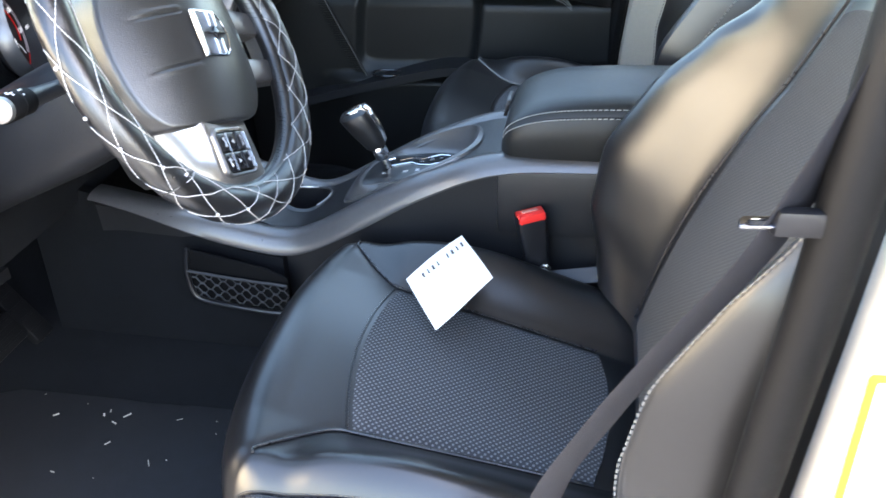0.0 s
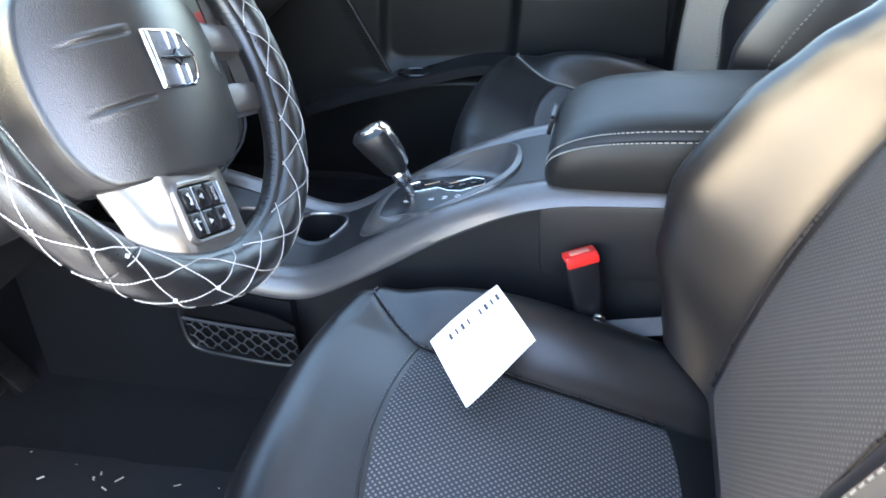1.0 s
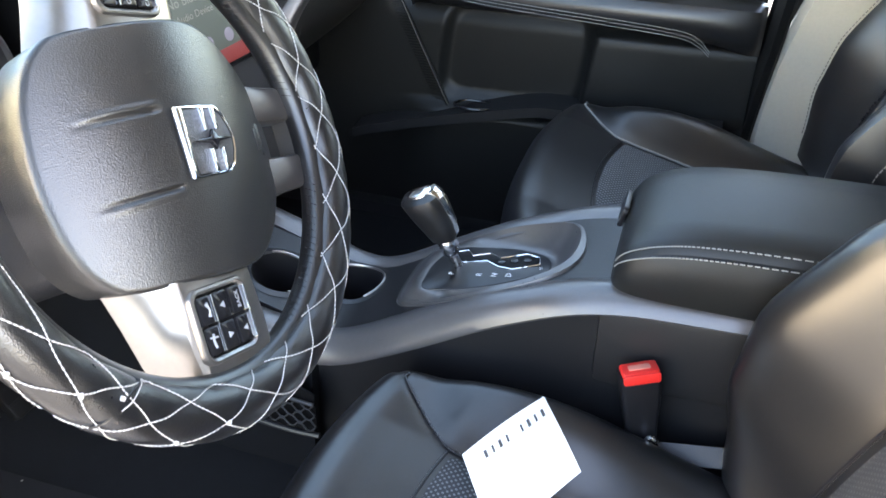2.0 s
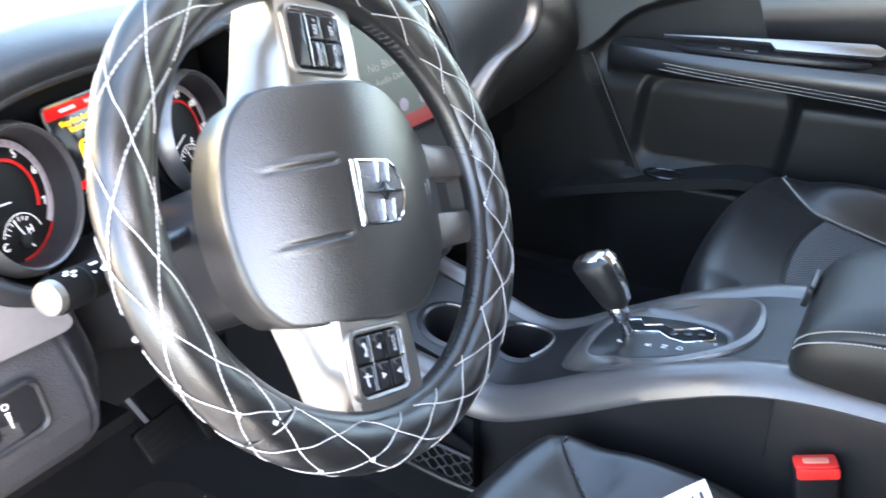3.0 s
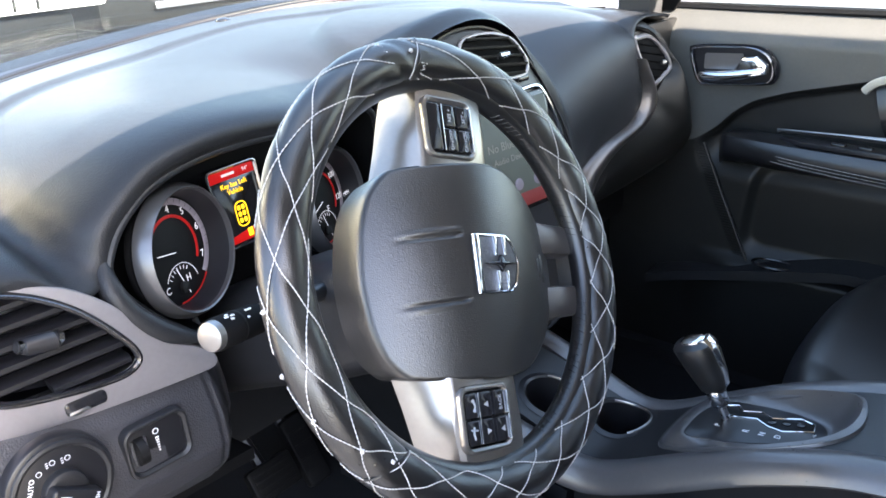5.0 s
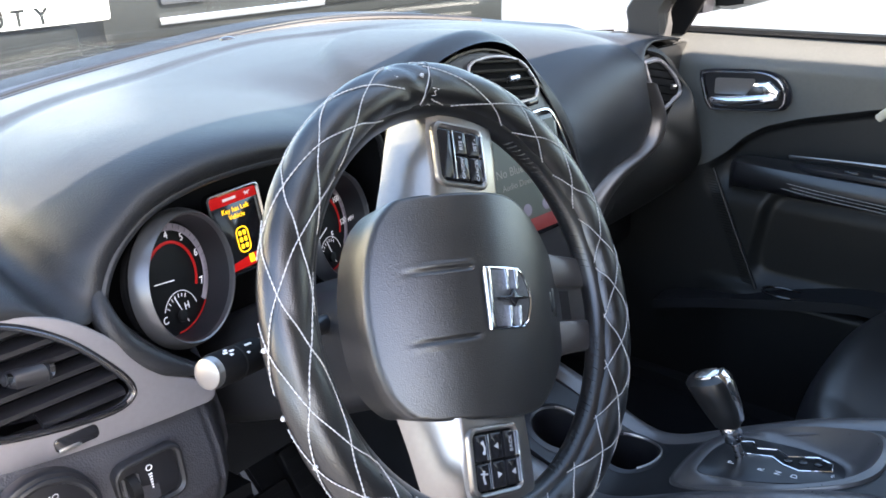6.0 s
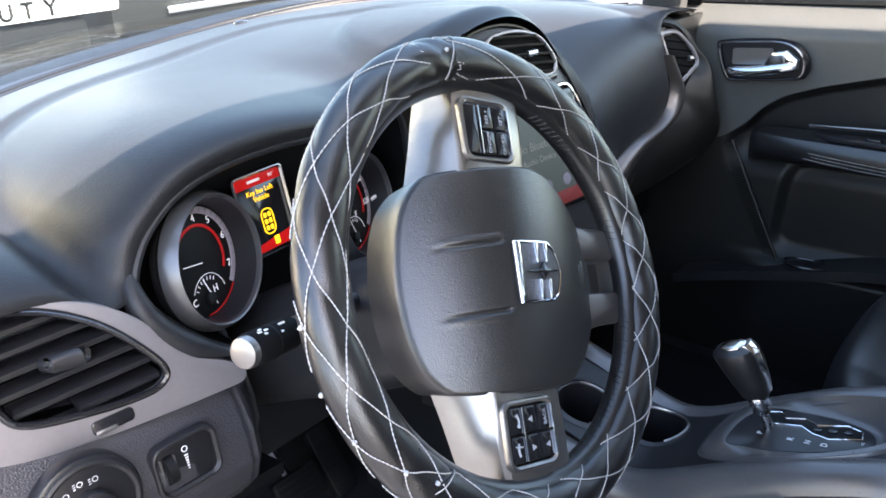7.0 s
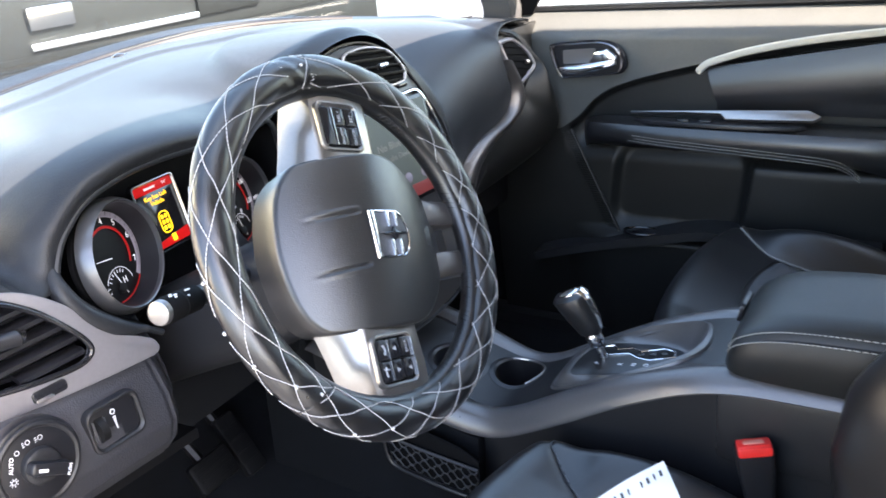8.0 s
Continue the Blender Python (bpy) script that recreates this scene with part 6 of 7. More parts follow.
    def bp(u, v):
        a = abs(u)
        w = 0.255 * (1 - 0.04 * v - 0.22 * step(0.5, 1.0, v))
        wing = table([(0.0, 0.055), (0.05, 0.068), (0.20, 0.110), (0.33, 0.126), (0.49, 0.114), (0.62, 0.092), (0.72, 0.062), (1.0, 0.02)], v)
        if u * s_out > 0:
            o = wing * 0.62 * step(0.50, 1.02, a) - 0.13 * step(0.985, 1.10, a)
        else:
            o = wing * step(0.52, 0.88, a) - 0.13 * step(0.92, 1.08, a)
        o += 0.015 * math.sin(math.pi * min(1, v * 1.6)) - 0.05 * step(0.86, 1.0, v)
        return Vector((hx, yc, hz)) + bu * (v * H - 0.02) + bn * o + Y * (u * w)
    back_p = part("backrest", sheet(lambda a, b: bp(-1.08 + 2.16 * a, b), 60, 50, (0.10, 0, -0.02)), LEATHER, seat, "black leather backrest with deep side bolsters")

    def binsert(a, b):
        u = lerp(-0.56, 0.56, a)
        top = 0.76 + 0.07 * math.sqrt(max(0, 1 - (u / 0.60) ** 2))
        v = lerp(0.03, top, b)
        p = bp(u, v)
        return p + bn * (0.004 * step(0, 0.06, min(a, 1 - a, 1 - b)) - 0.001)
    part("backrest_insert", sheet(binsert, 40, 40, (0.01, 0, 0)), BACK_FABRIC, back_p, "dark mesh centre panel")
    for s in (-1, 1):
        part("backrest_seam", tube([bp(s * 0.57, v) + bn * 0.001 for v in np.linspace(0.03, 0.80, 24)], 0.002, 6), LEATHER_WORN, back_p)
    # outer stitched welt
    for s in (-1, 1):
        bm = bmesh.new()
        for v in np.arange(0.06, 0.93, 0.011):
            add_tube(bm, [bp(s * 0.985, v) + Vector((-0.002, s * 0.002, 0)), bp(s * 0.985, v + 0.007) + Vector((-0.002, s * 0.002, 0))], 0.0010, 5)
        part("backrest_stitching", bm, GREY_STITCH_AND_GLINT, back_p, "pale stitching along the outer edge")
    return seat


build_seat("driver_seat", 0.825, 0.713, -0.205, "black leather driver seat with grey mesh centre panels", -1)
build_seat("passenger_seat", 1.570, 0.755, -0.125, "black leather passenger seat with grey mesh centre panels", 1)
# rear bench, seen in mirrors and behind the front seats
bench = thing("rear_bench", (1.3, MID, 0.45), "black leather rear bench seat", "bench seat")
part("bench_cushion", box((1.15, MID, 0.66), (0.52, 1.30, 0.18), bevel=0.05), LEATHER, bench)
part("bench_back", box((1.52, MID, 1.0), (0.16, 1.30, 0.62), Matrix.Rotation(radians(18), 4, "Y"), 0.05), LEATHER, bench)

# ---------------------------------------------------------------- buckle and belt
bk = thing("belt_buckle", (0.0, 1.07, 0.70), "black seat belt buckle with a red release button", "belt buckle")
bku = Vector((-0.16, 0.05, 1)).normalized()
bkx = Vector((1, 0.40, 0.1))
bkx = (bkx - bku * bkx.dot(bku)).normalized()
bky = bku.cross(bkx)
bko = Vector((-0.008, 1.072, 0.700))
bm = bmesh.new()
add_rings(bm, [[bko + bku * h + bkx * q.x + bky * q.y for q in rounded(w, d2, 0.006, 3)] for h, w, d2 in ((0.0, 0.034, 0.018), (0.02, 0.036, 0.02), (0.05, 0.042, 0.024), (0.080, 0.045, 0.026), (0.088, 0.044, 0.025))], True, False, True)
part("housing", bm, PLASTIC_SMOOTH, bk)
part("release_button", plate(rounded(0.040, 0.021, 0.003), bko + bku * 0.087, bkx, bky, 0.006, 0.0015), RED, bk, "red release button")
part("release_button_face", plate(rounded(0.040, 0.012, 0.003), bko + bku * 0.086 - bky * 0.011, bkx, bku, 0.003, 0.001), RED, bk, "red release button front")
part("button_mark", plate(rounded(0.024, 0.009, 0.002), bko + bku * 0.0928, bkx, bky, 0.0008, 0.0003), PALE_RED, bk, "pale worn mark on the button")
part("anchor_bolt", plate(disc_outline(0.008, 14), bko + Vector((0.012, -0.012, 0.006)), X, Z, 0.004, 0.0015), STEEL, bk, "steel anchor bolt")
part("anchor", tube([bko + Vector((0, 0, 0.0)), bko - Vector((-0.01, 0, 0.05))], 0.008, 8), STEEL, bk, "steel anchor strap")

belt = thing("seat_belt", (0.2, 0.56, 0.6), "black seat belt hanging beside the driver seat with its tongue", "seat belt")
bl = smooth_path([(0.262, 0.520, 1.32), (0.222, 0.508, 1.20), (0.186, 0.498, 1.115), (0.164, 0.498, 1.068), (0.116, 0.498, 0.990), (0.080, 0.498, 0.925), (0.042, 0.500, 0.840), (0.030, 0.506, 0.74), (0.04, 0.515, 0.52)], 8)
wv = Vector((0.60, 0.70, -0.36)).normalized()
rows = []
for i, p in enumerate(bl):
    dd = (bl[min(i + 1, len(bl) - 1)] - bl[max(i - 1, 0)]).normalized()
    w2 = (wv - dd * wv.dot(dd)).normalized()
    nn = w2.cross(dd)
    rows.append([p + w2 * a * 0.0235 + nn * b for a, b in ((-1, 0), (-0.9, 0.0008), (0.9, 0.0008), (1, 0), (0.9, -0.0008), (-0.9, -0.0008))])
bm = bmesh.new()
add_rings(bm, rows, True, False, True)
part("webbing", bm, WEBBING, belt, "black woven webbing")
tg = Vector((0.197, 0.490, 1.111))
part("tongue_grip", box(tg, (0.050, 0.012, 0.018), Euler((0, radians(6), radians(12))).to_matrix().to_4x4(), 0.004), PLASTIC_SMOOTH, belt, "black plastic tongue grip")
part("tongue", plate(rounded(0.026, 0.009, 0.003), tg + Vector((-0.032, -0.006, 0.001)), Vector((1, 0.2, -0.06)).normalized(), Vector((0.15, 0.9, 0.42)).normalized(), 0.002, 0.0005, hole=rounded(0.013, 0.004, 0.001)), DARK_CHROME, belt, "small slotted steel tongue")

# ---------------------------------------------------------------- driver's door pillar
solid("pillar_middle_left", box((0.33, 0.475, 0.98), (0.18, 0.10, 1.2), Euler((0, radians(4), 0)).to_matrix().to_4x4(), 0.02), PALE_PAINT, "white painted pillar beside the driver seat", "pillar", "structure")
solid("door_seal", tube(smooth_path([(0.185, 0.500, 0.45), (0.192, 0.50, 0.75), (0.204, 0.50, 0.93), (0.214, 0.50, 1.05), (0.224, 0.50, 1.2), (0.26, 0.53, 1.55)], 8), 0.019, 10, flat=1.0), RUBBER, "black rubber door seal on the pillar", "seal", "structure")
lab = thing("pillar_label", (0.29, 0.42, 0.9), "white label with a yellow border on the pillar", "label")
part("label_sheet", plate(rounded(0.05, 0.13, 0.003), (0.252, 0.4232, 0.985), X, Z, 0.0008, 0.0002), PAPER, lab)
part("label_border", plate(rounded(0.05, 0.13, 0.003), (0.252, 0.4225, 0.985), X, Z, 0.0005, 0.0001, hole=rounded(0.038, 0.118, 0.002)), YELLOW, lab, "yellow border")

# ---------------------------------------------------------------- passenger door
door = thing("passenger_door", (-0.3, 1.93, 0.45), "dark grey closed passenger door with chrome handle and stitched armrest", "car door")
LIP = [(-0.80, 0.90), (-0.62, 0.93), (-0.568, 0.969), (-0.552, 0.993), (-0.509, 1.023), (-0.447, 1.045), (-0.388, 1.060), (-0.318, 1.077), (-0.10, 1.12), (0.13, 1.15)]


def door_y(x, z):
    y = 1.905 - 0.012 * math.cos((z - 0.8) * 5)
    y += 0.050 * step(1.13, 1.20, z)
    lip = soft(LIP, x, 0.014)
    y += 0.022 * (1 - step(lip - 0.012, lip + 0.004, z)) * step(-0.62, -0.57, x) * step(0.86, 0.93, z)
    # lower pocket
    inside = 1 - step(0.72, 1.0, ((abs(x + 0.360 - 0.12 * (z - 0.78)) / 0.152) ** 9 + (abs(z - 0.812) / 0.104) ** 5) ** 0.2)
    y += 0.017 * inside
    # the raised panel behind it, with its own upper edge under the armrest
    y -= 0.020 * step(-0.222, -0.206, x - 0.12 * (z - 0.78)) * (1 - step(0.878, 0.889, z)) * step(0.70, 0.76, z)
    y -= 0.030 * (1 - step(0.69, 0.715, z)) * step(-0.62, -0.5, x)
    return y


part("door_panel", sheet(lambda u, v: (lerp(-0.80, 0.085, u), door_y(lerp(-0.80, 0.085, u), lerp(0.44, 1.19, v)), lerp(0.44, 1.19, v)), 190, 150, (0, 0.02, 0)), DOOR_DARK, door, "dark moulded door panel", 60)
part("upper_panel", sheet(lambda u, v: (lerp(-0.80, 0.083, u), door_y(lerp(-0.80, 0.083, u), lerp(soft(LIP, lerp(-0.80, 0.083, u), 0.014) + 0.005, 1.188, v)) - 0.003, lerp(soft(LIP, lerp(-0.80, 0.083, u), 0.014) + 0.005, 1.188, v)), 80, 30, (0, 0.003, 0)), DOOR_GREY, door, "soft grey upper door panel", 60)
part("mirror_sail", plate([Vector(q) for q in ((-0.775, 1.178), (-0.703, 1.180), (-0.676, 1.228), (-0.64, 1.30), (-0.70, 1.30))], (0, 1.948, 0), X, Z, 0.008, 0.002), MATTE_BLACK, door, "black corner panel behind the mirror")
part("belt_seal", tube([(-0.72, 1.958, 1.186), (-0.3, 1.958, 1.190), (0.10, 1.958, 1.194)], 0.010, 8), RUBBER, door, "black window seal")
part("door_edge_seal", tube(smooth_path([(0.085, 1.90, 0.45), (0.085, 1.90, 0.70), (0.105, 1.90, 0.90), (0.125, 1.92, 1.10), (0.135, 1.95, 1.2)], 6), 0.020, 8), RUBBER, door, "black rubber seal on the door edge")
part("panel_edge", tube(smooth_path([(-0.594, 1.886, 0.935), (-0.545, 1.884, 0.83), (-0.475, 1.884, 0.685)], 6), 0.003, 8), PLASTIC, door)
bm = bmesh.new()
for i in range(44):
    t = i / 43
    p = Vector((lerp(-0.592, -0.478, t) - 0.004, lerp(1.889, 1.888, t), lerp(0.925, 0.690, t)))
    add_tube(bm, [p, p - Vector((0.022, -0.001, 0.0))], 0.0011, 4)
part("panel_ribs", bm, DOOR_DARK, door, "fine ribs beside the panel edge")
# armrest
rows = []
for x, zt, dp in ((-0.562, 0.950, 0.012), (-0.55, 0.962, 0.040), (-0.52, 0.968, 0.060), (-0.40, 0.968, 0.075), (-0.2, 0.967, 0.080), (-0.04, 0.967, 0.078), (0.06, 0.965, 0.070), (0.085, 0.960, 0.05)):
    zb = zt - 0.055 - 0.03 * step(-0.1, 0.05, x)
    yb = 1.90
    rows.append([Vector((x, yb - a * dp, lerp(zb, zt, b))) for a, b in ((0.0, 0.0), (0.75, 0.05), (0.95, 0.25), (1.0, 0.5), (0.97, 0.75), (0.88, 0.95), (0.6, 1.03), (0.0, 1.0))])
bm = bmesh.new()
sm = [smooth_path([r[j] for r in rows], 5) for j in range(8)]
add_rings(bm, [[sm[j][i] for j in range(8)] for i in range(len(sm[0]))], True, False, True)
darm = part("door_armrest", bm, LEATHER, door, "black padded door armrest with triple stitching")
for k in range(3):
    line = smooth_path([(-0.545, 1.855, 0.952 - 0.006 * k), (-0.40, 1.824, 0.944 - 0.006 * k), (-0.2, 1.819, 0.933 - 0.006 * k), (-0.06, 1.820, 0.923 - 0.006 * k), (-0.020, 1.824, 0.910 - 0.006 * k), (0.002, 1.835, 0.886 - 0.004 * k)], 14)
    bm = bmesh.new()
    for i in range(len(line) - 1):
        add_tube(bm, [line[i], line[i].lerp(line[i + 1], 0.92)], 0.0006, 4)
    part("armrest_stitching", bm, PALE_THREAD, darm, "pale grey stitching")
part("switch_panel", plate([Vector(q) for q in ((-0.44, 0.0), (-0.40, -0.022), (-0.26, -0.028), (-0.12, -0.026), (-0.10, -0.01), (-0.12, 0.012), (-0.40, 0.012))], (0, 1.862, 0.968), X, Y, 0.008, 0.002), PLASTIC_SMOOTH, door, "black window switch panel")
part("pull_trim", plate([Vector(q) for q in ((-0.447, 0.981), (-0.333, 0.986), (-0.262, 0.986), (-0.250, 0.972), (-0.19, 0.973), (-0.09, 0.976), (-0.075, 0.988), (-0.10, 1.003), (-0.194, 0.999), (-0.333, 0.991), (-0.447, 0.984))],
                        (0, 1.866 - 0.985 * 0.6, 0.985 * 0.4), X, Vector((0, 0.6, 0.6)), 0.010, 0.002), SATIN, door, "satin silver pull trim that widens at its end")
for k in range(2):
    part("window_switch", plate(rounded(0.026, 0.012, 0.004), (-0.335 + 0.045 * k, 1.852, 0.975), X, Y, 0.005, 0.002), GLOSS, door)
# stitched upper pad with a pale edge
part("pad_edge", tube(smooth_path([(-0.316, 1.890, 1.068), (-0.300, 1.882, 1.084), (-0.278, 1.878, 1.094), (-0.21, 1.876, 1.114), (-0.10, 1.876, 1.134), (0.04, 1.876, 1.150)], 6), 0.0075, 8, flat=0.7, up=(0, 1, 0)), BEIGE, door, "pale stitched edge of the upper pad")
part("upper_pad", sheet(lambda u, v: (lerp(-0.30, 0.085, u) + 0.03 * (1 - v) * (1 - u), 1.897 - 0.012 * math.sin(math.pi * v), lerp(0.985, lerp(1.075, 1.135, u), v)), 16, 10, (0, 0.02, 0)), LEATHER, door, "black padded door insert")
# handle
hb_o = [Vector((p.x, p.y)) for p in smooth_path([(-0.088, 0.030, 0), (-0.078, 0.039, 0), (-0.02, 0.0415, 0), (0.035, 0.040, 0), (0.066, 0.030, 0), (0.084, 0.010, 0), (0.089, -0.010, 0), (0.084, -0.026, 0), (0.064, -0.034, 0), (-0.045, -0.038, 0), (-0.066, -0.032, 0), (-0.078, -0.010, 0)], 8, True)]
hx_, hz_ = Vector((-1, 0, -0.06)).normalized(), Z
hs = Vector((-0.014, 0, -0.007))
ho = Vector((-0.540, 1.890, 1.097)) + hs
handle = part("handle_bezel", plate([Vector((-q.x, q.y)) for q in toward(hb_o, Vector((0, 0)), 160)], ho, hx_, hz_, 0.010, 0.004, hole=[Vector((-q.x, q.y)) * 0.86 for q in toward(hb_o, Vector((0, 0)), 160)]), GLOSS, door, "black inner door handle surround")
part("handle_ring", tube([ho + hx_ * -q.x * 0.90 + hz_ * q.y * 0.90 + Vector((0, -0.0095, 0)) for q in hb_o], 0.0018, 6, True), DARK_CHROME, handle, "thin bright inner ring")
part("handle_recess", plate([Vector((-q.x, q.y)) * 0.87 for q in hb_o], ho + Vector((0, 0.0, 0)), hx_, hz_, 0.002, 0.0005), PLASTIC_SMOOTH, handle, "dark handle recess")
part("handle_lever", tube(smooth_path([Vector(q) + hs for q in ((-0.592, 1.872, 1.080), (-0.585, 1.866, 1.080), (-0.55, 1.862, 1.083), (-0.50, 1.862, 1.092), (-0.475, 1.866, 1.098))], 6), [0.0085 + 0.00012 * i for i in range(25)], 10, flat=0.8), CHROME, handle, "chrome pull lever")
part("lever_root", plate([Vector(q) for q in ((-0.530, 1.092), (-0.512, 1.120), (-0.488, 1.124), (-0.466, 1.108), (-0.466, 1.092), (-0.490, 1.082))], hs + Vector((0, 1.876, 0)), X, Z, 0.018, 0.006), CHROME, handle, "broad chrome root of the lever")
part("lever_bright_plate", plate(rounded(0.075, 0.030, 0.004), hs + Vector((-0.556, 1.884, 1.106)), hx_, hz_, 0.002, 0.0005), SATIN, handle)
# door-pocket bottle ring
part("pocket_ledge", sheet(lambda u, v: (lerp(-0.68, 0.05, u), lerp(1.84, 1.915, v), 0.640 + 0.095 * min(1, u * 1.9) ** 0.85 + 0.01 * u + 0.004 * v), 24, 4, (0, 0, -0.02)), PLASTIC, door, "ledge of the door pocket")
part("bottle_ring", tube([Vector((-0.425 + 0.04 * math.cos(a), 1.865 + 0.022 * math.sin(a), 0.717)) for a in np.linspace(0, 2 * math.pi, 24, endpoint=False)], 0.003, 6, True), GLOSS, door)
# outside mirror
mir = thing("door_mirror", (-0.62, 2.05, 1.2), "black outside door mirror", "mirror")
part("mirror_housing", box((-0.668, 2.10, 1.290), (0.13, 0.20, 0.14), bevel=0.045), PLASTIC_SMOOTH, mir)
part("mirror_foot", box((-0.70, 2.00, 1.235), (0.06, 0.10, 0.035), bevel=0.012), PLASTIC_SMOOTH, mir)

# ---------------------------------------------------------------- floor things
mt = smooth_path([(-0.98, 0.62, 0), (-0.98, 1.015, 0), (-0.90, 1.004, 0), (-0.82, 0.995, 0), (-0.74, 0.992, 0), (-0.66, 0.984, 0), (-0.60, 0.986, 0), (-0.45, 0.98, 0), (-0.45, 0.60, 0), (-0.6, 0.57, 0), (-0.9, 0.58, 0)], 6, True)
solid("floor_mat", plate([Vector((p.x, p.y)) for p in mt], (0, 0, 0.424), X, Y, 0.010, 0.004), MAT_CARPET, "dark carpet mat littered with dry debris", "floor mat")
rnd = random.Random(11)
crumbs = bmesh.new()
SPOTS = ((-0.734, 1.006), (-0.795, 0.934), (-0.711, 0.955), (-0.672, 0.951), (-0.588, 0.946), (-0.685, 0.924), (-0.673, 0.884), (-0.592, 0.854))
for k in range(30):
    x, y = rnd.uniform(-0.86, -0.5), rnd.uniform(0.66, 0.99)
    if k < len(SPOTS):
        x, y = SPOTS[k]
    ln = rnd.uniform(0.006, 0.014) if k < 8 else rnd.uniform(0.002, 0.007) if k % 4 == 0 else rnd.uniform(0.001, 0.004)
    a = rnd.uniform(0, 6.28)
    add_tube(crumbs, [Vector((x, y, 0.4355)), Vector((x + ln * math.cos(a), y + ln * math.sin(a), 0.4365))], rnd.uniform(0.0005, 0.0014), 4)
solid("floor_debris", crumbs, DEBRIS, "pale dry leaf and grass crumbs on the mat", "debris", "stuff")
for nm, c, w, h in (("brake_pedal", (-0.87, 0.945, 0.575), 0.085, 0.055), ("accelerator_pedal", (-0.90, 1.035, 0.56), 0.045, 0.12)):
    pd = thing(nm, (c[0] - 0.05, c[1], 0.44), "dark rubber-faced " + nm.replace("_", " "), "pedal")
    pn = Euler((0, radians(-35), 0)).to_matrix()
    part("pedal_pad", plate(rounded(w, h, 0.008), c, Y, pn @ Z, 0.014, 0.004), RUBBER, pd, "ribbed rubber pad")
    for k in range(4):
        part("pad_rib", strip((-w * 0.4, -h * 0.3 + h * 0.2 * k), (w * 0.4, -h * 0.3 + h * 0.2 * k), 0.004, Vector(c) + Y.cross(pn @ Z) * 0.0138, Y, pn @ Z, 0.002), RUBBER, pd)
    part("pedal_arm", tube([Vector(c) + Vector((-0.01, 0, 0)), Vector(c) + Vector((-0.12, 0, 0.10)), Vector(c) + Vector((-0.16, 0, 0.28))], 0.010, 8), PLASTIC_SMOOTH, pd)
# strap of metal trim by the seat rail
solid("rail_cover", box((-0.545, 0.72, 0.44), (0.10, 0.024, 0.012), Euler((0, 0, radians(20))).to_matrix().to_4x4(), 0.003), PLASTIC, "grey plastic seat rail end cover", "rail cover")

# ---------------------------------------------------------------- paper on the driver's seat
pp = thing("paper_slip", (-0.1, 0.98, 0.74), "white printed paper slip lying on the driver seat", "paper")
tip = Vector((-0.112, 1.010, 0.787))
ea, eb2 = Vector((-0.080, -0.095, -0.036)).normalized(), Vector((0.060, -0.078, -0.030)).normalized()
part("sheet", sheet(lambda u, v: tip + ea * 0.105 * u + eb2 * 0.090 * v + Vector((0, 0, 0.004 * math.sin(3 * u + 2 * v) - 0.004)), 10, 10, (0, 0, -0.0006)), PAPER, pp, "white paper")
pn_ = eb2.cross(ea).normalized()
for k in range(9):
    if k == 4:
        continue
    part("print_mark", strip((0.012 + 0.009 * k, 0.015), (0.012 + 0.009 * k, 0.023), 0.0035 - 0.0012 * (k % 2), tip + Z * 0.004, ea, eb2, 0.0005), INK, pp)

# ---------------------------------------------------------------- outside the windscreen
cowl = sheet(lambda u, v: (base_x(lerp(0.40, 1.98, u)) - lerp(0.03, 0.22, v), lerp(0.40, 1.98, u), 1.175 - 0.05 * v), 20, 4, (0, 0, -0.03))
solid("cowl", cowl, RUBBER, "black plastic cowl under the windscreen", "cowl", "structure")
solid("bonnet", sheet(lambda u, v: (lerp(-1.52, -2.45, v) + 0.42 * (2 * u - 1) ** 2 * (1 - v), lerp(0.38, 2.0, u), 1.07 - 0.03 * v - 0.16 * v * v), 20, 12, (0, 0, -0.04)), WHITE_PAINT, "white painted bonnet of the car", "bonnet", "structure")
wip = thing("wiper", (-1.2, 0.9, 1.15), "black windscreen wiper arm and blade", "wiper")
part("wiper_arm", tube(smooth_path([(-1.45, 0.95, 1.16), (-1.42, 1.05, 1.185), (-1.37, 1.3, 1.19)], 5), 0.008, 6), PLASTIC_SMOOTH, wip)
part("wiper_blade", tube(smooth_path([(-1.28, 0.72, 1.19), (-1.39, 1.0, 1.195), (-1.42, 1.3, 1.20)], 5), 0.006, 6), RUBBER, wip)

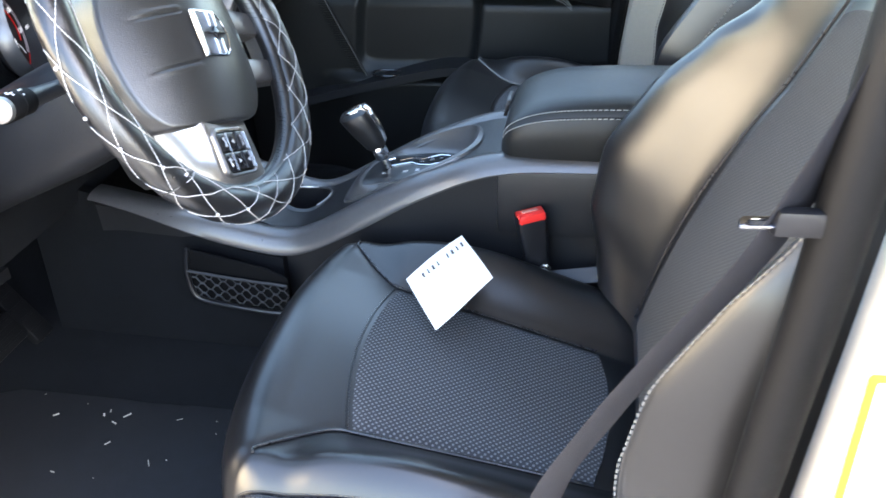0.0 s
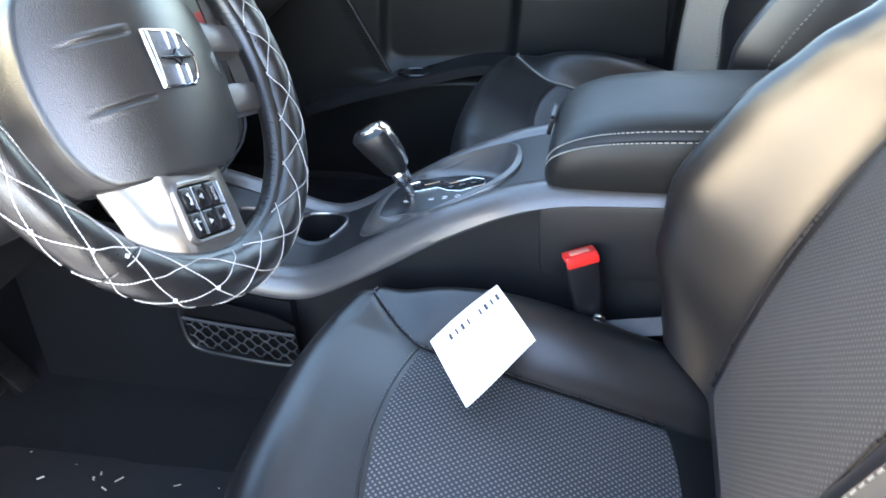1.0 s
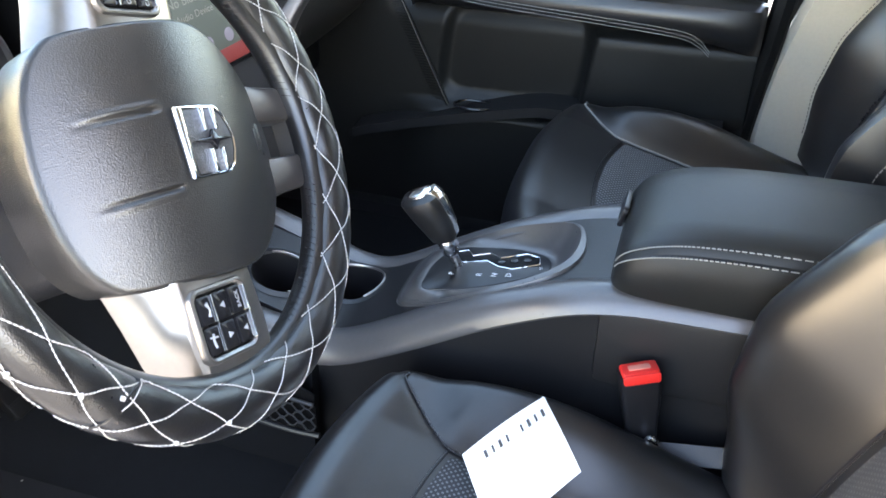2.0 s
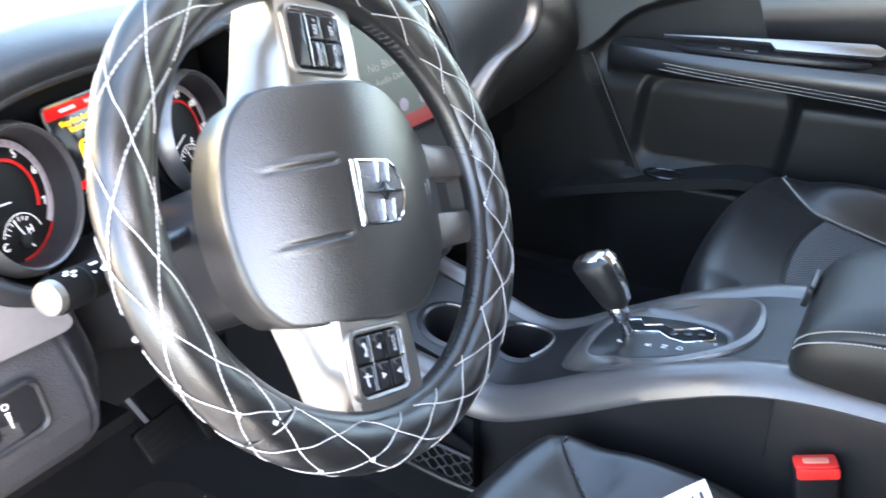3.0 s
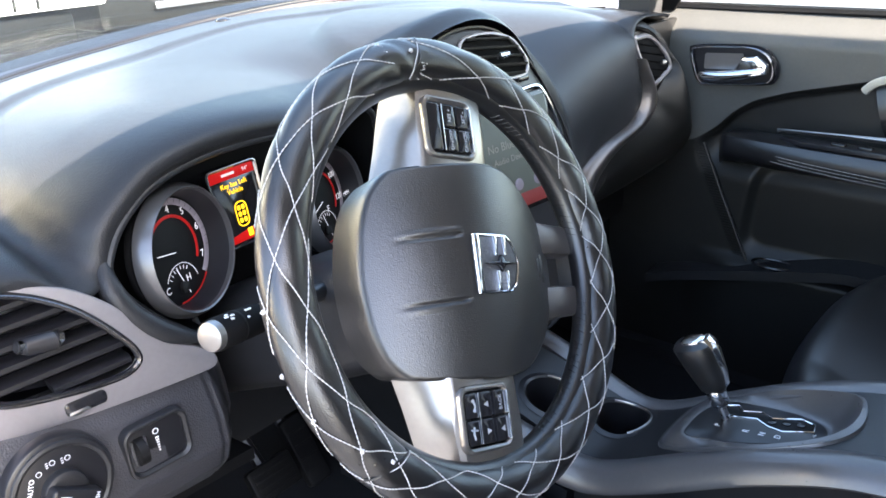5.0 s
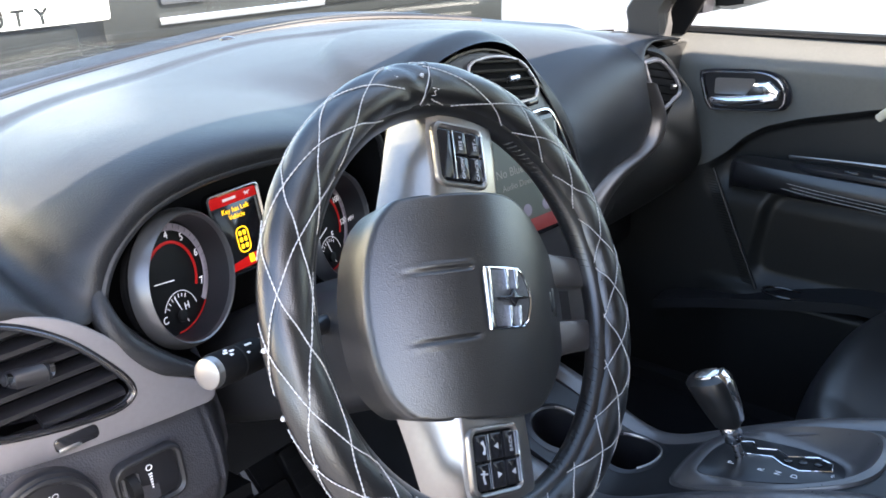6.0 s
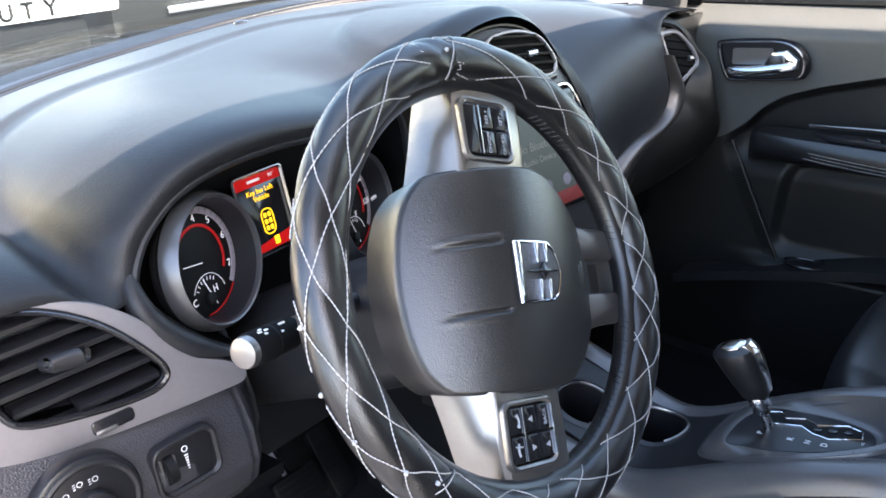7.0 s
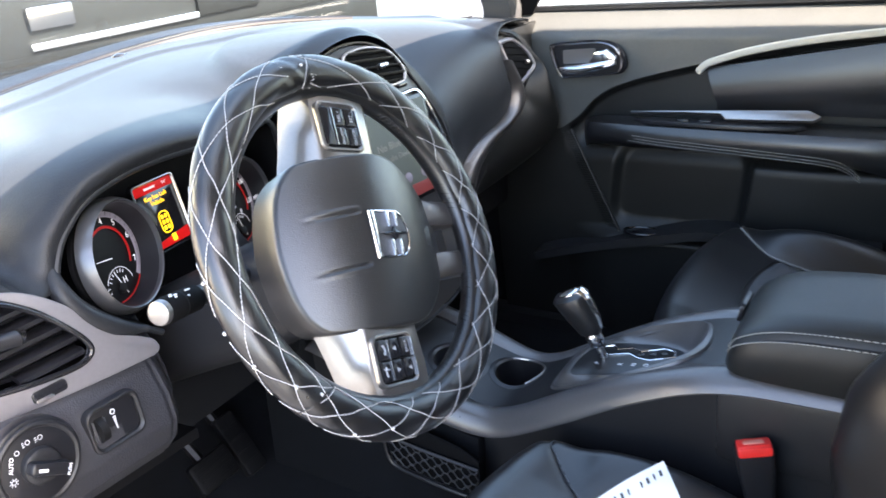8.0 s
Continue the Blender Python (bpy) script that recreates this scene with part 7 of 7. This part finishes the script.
truck = thing("pickup_truck", (-4.6, 1.6, 0.0), "white pickup truck parked in front with dark lettering", "truck")
part("body_panel", box((-4.55, 0.85, 1.25), (0.4, 3.86, 0.64), bevel=0.03), WHITE_PAINT, truck, "white painted front panel")
part("lower_body", box((-4.6, 0.9, 0.74), (0.42, 3.4, 0.36), bevel=0.04), DARK_STEEL, truck, "dark grille under the panel")
for wy in (-0.5, 2.3):
    part("tyre", tube([Vector((-4.75, wy - 0.12, 0.40)), Vector((-4.75, wy + 0.12, 0.40))], 0.40, 24), RUBBER, truck, "black tyre")
part("bumper", box((-4.45, 0.9, 0.56), (0.3, 3.5, 0.20), bevel=0.06), STEEL, truck, "bright bumper")
for ch, ly in (("D", 2.035), ("U", 2.165), ("T", 2.275), ("Y", 2.395)):
    part("letter", text(ch, 0.112, (-4.348, ly, 0.985), Y, Z, 0.004, bold=0.0025), LETTER_BLACK, truck, "black raised letter")

van = thing("grey_vehicle", (-5.4, 5.4, 0.0), "grey parked vehicle with dark lower trim and bright strips", "car")
part("body", box((-5.6, 5.3, 0.98), (0.9, 4.3, 0.66), bevel=0.10), GREY_PAINT, van, "grey painted body")
part("cabin", box((-6.0, 5.3, 1.6), (0.8, 3.2, 0.7), bevel=0.14), GLOSS, van, "dark glass cabin")
part("lower_trim", box((-5.5, 5.3, 0.52), (0.9, 4.2, 0.34), bevel=0.06), DARK_STEEL, van, "dark lower trim")
part("bright_strip", box((-5.14, 4.3, 0.80), (0.05, 1.5, 0.05), bevel=0.012), CHROME, van, "bright strip")
part("lamp", box((-5.14, 3.75, 0.98), (0.06, 0.36, 0.16), bevel=0.03), DARK_CHROME, van, "dark lamp unit")
part("plate_recess", box((-5.14, 5.4, 0.90), (0.05, 0.7, 0.24), bevel=0.02), DARK_STEEL, van, "dark recess")
for wy in (3.7, 6.8):
    part("tyre", tube([Vector((-5.55, wy - 0.12, 0.34)), Vector((-5.55, wy + 0.12, 0.34))], 0.34, 24), RUBBER, van, "black tyre")

# ---------------------------------------------------------------- unseen reflector beside the car
# wall added out of view, sunlit, so leather and dash catch a warm highlight
solid("reflector_wall", box((-7.6, -5.65, 3.0), (0.4, 10.7, 6.0), bevel=0.03), WARM_REFLECTOR, "unseen plain cream wall added for warm reflections", "building", "structure")
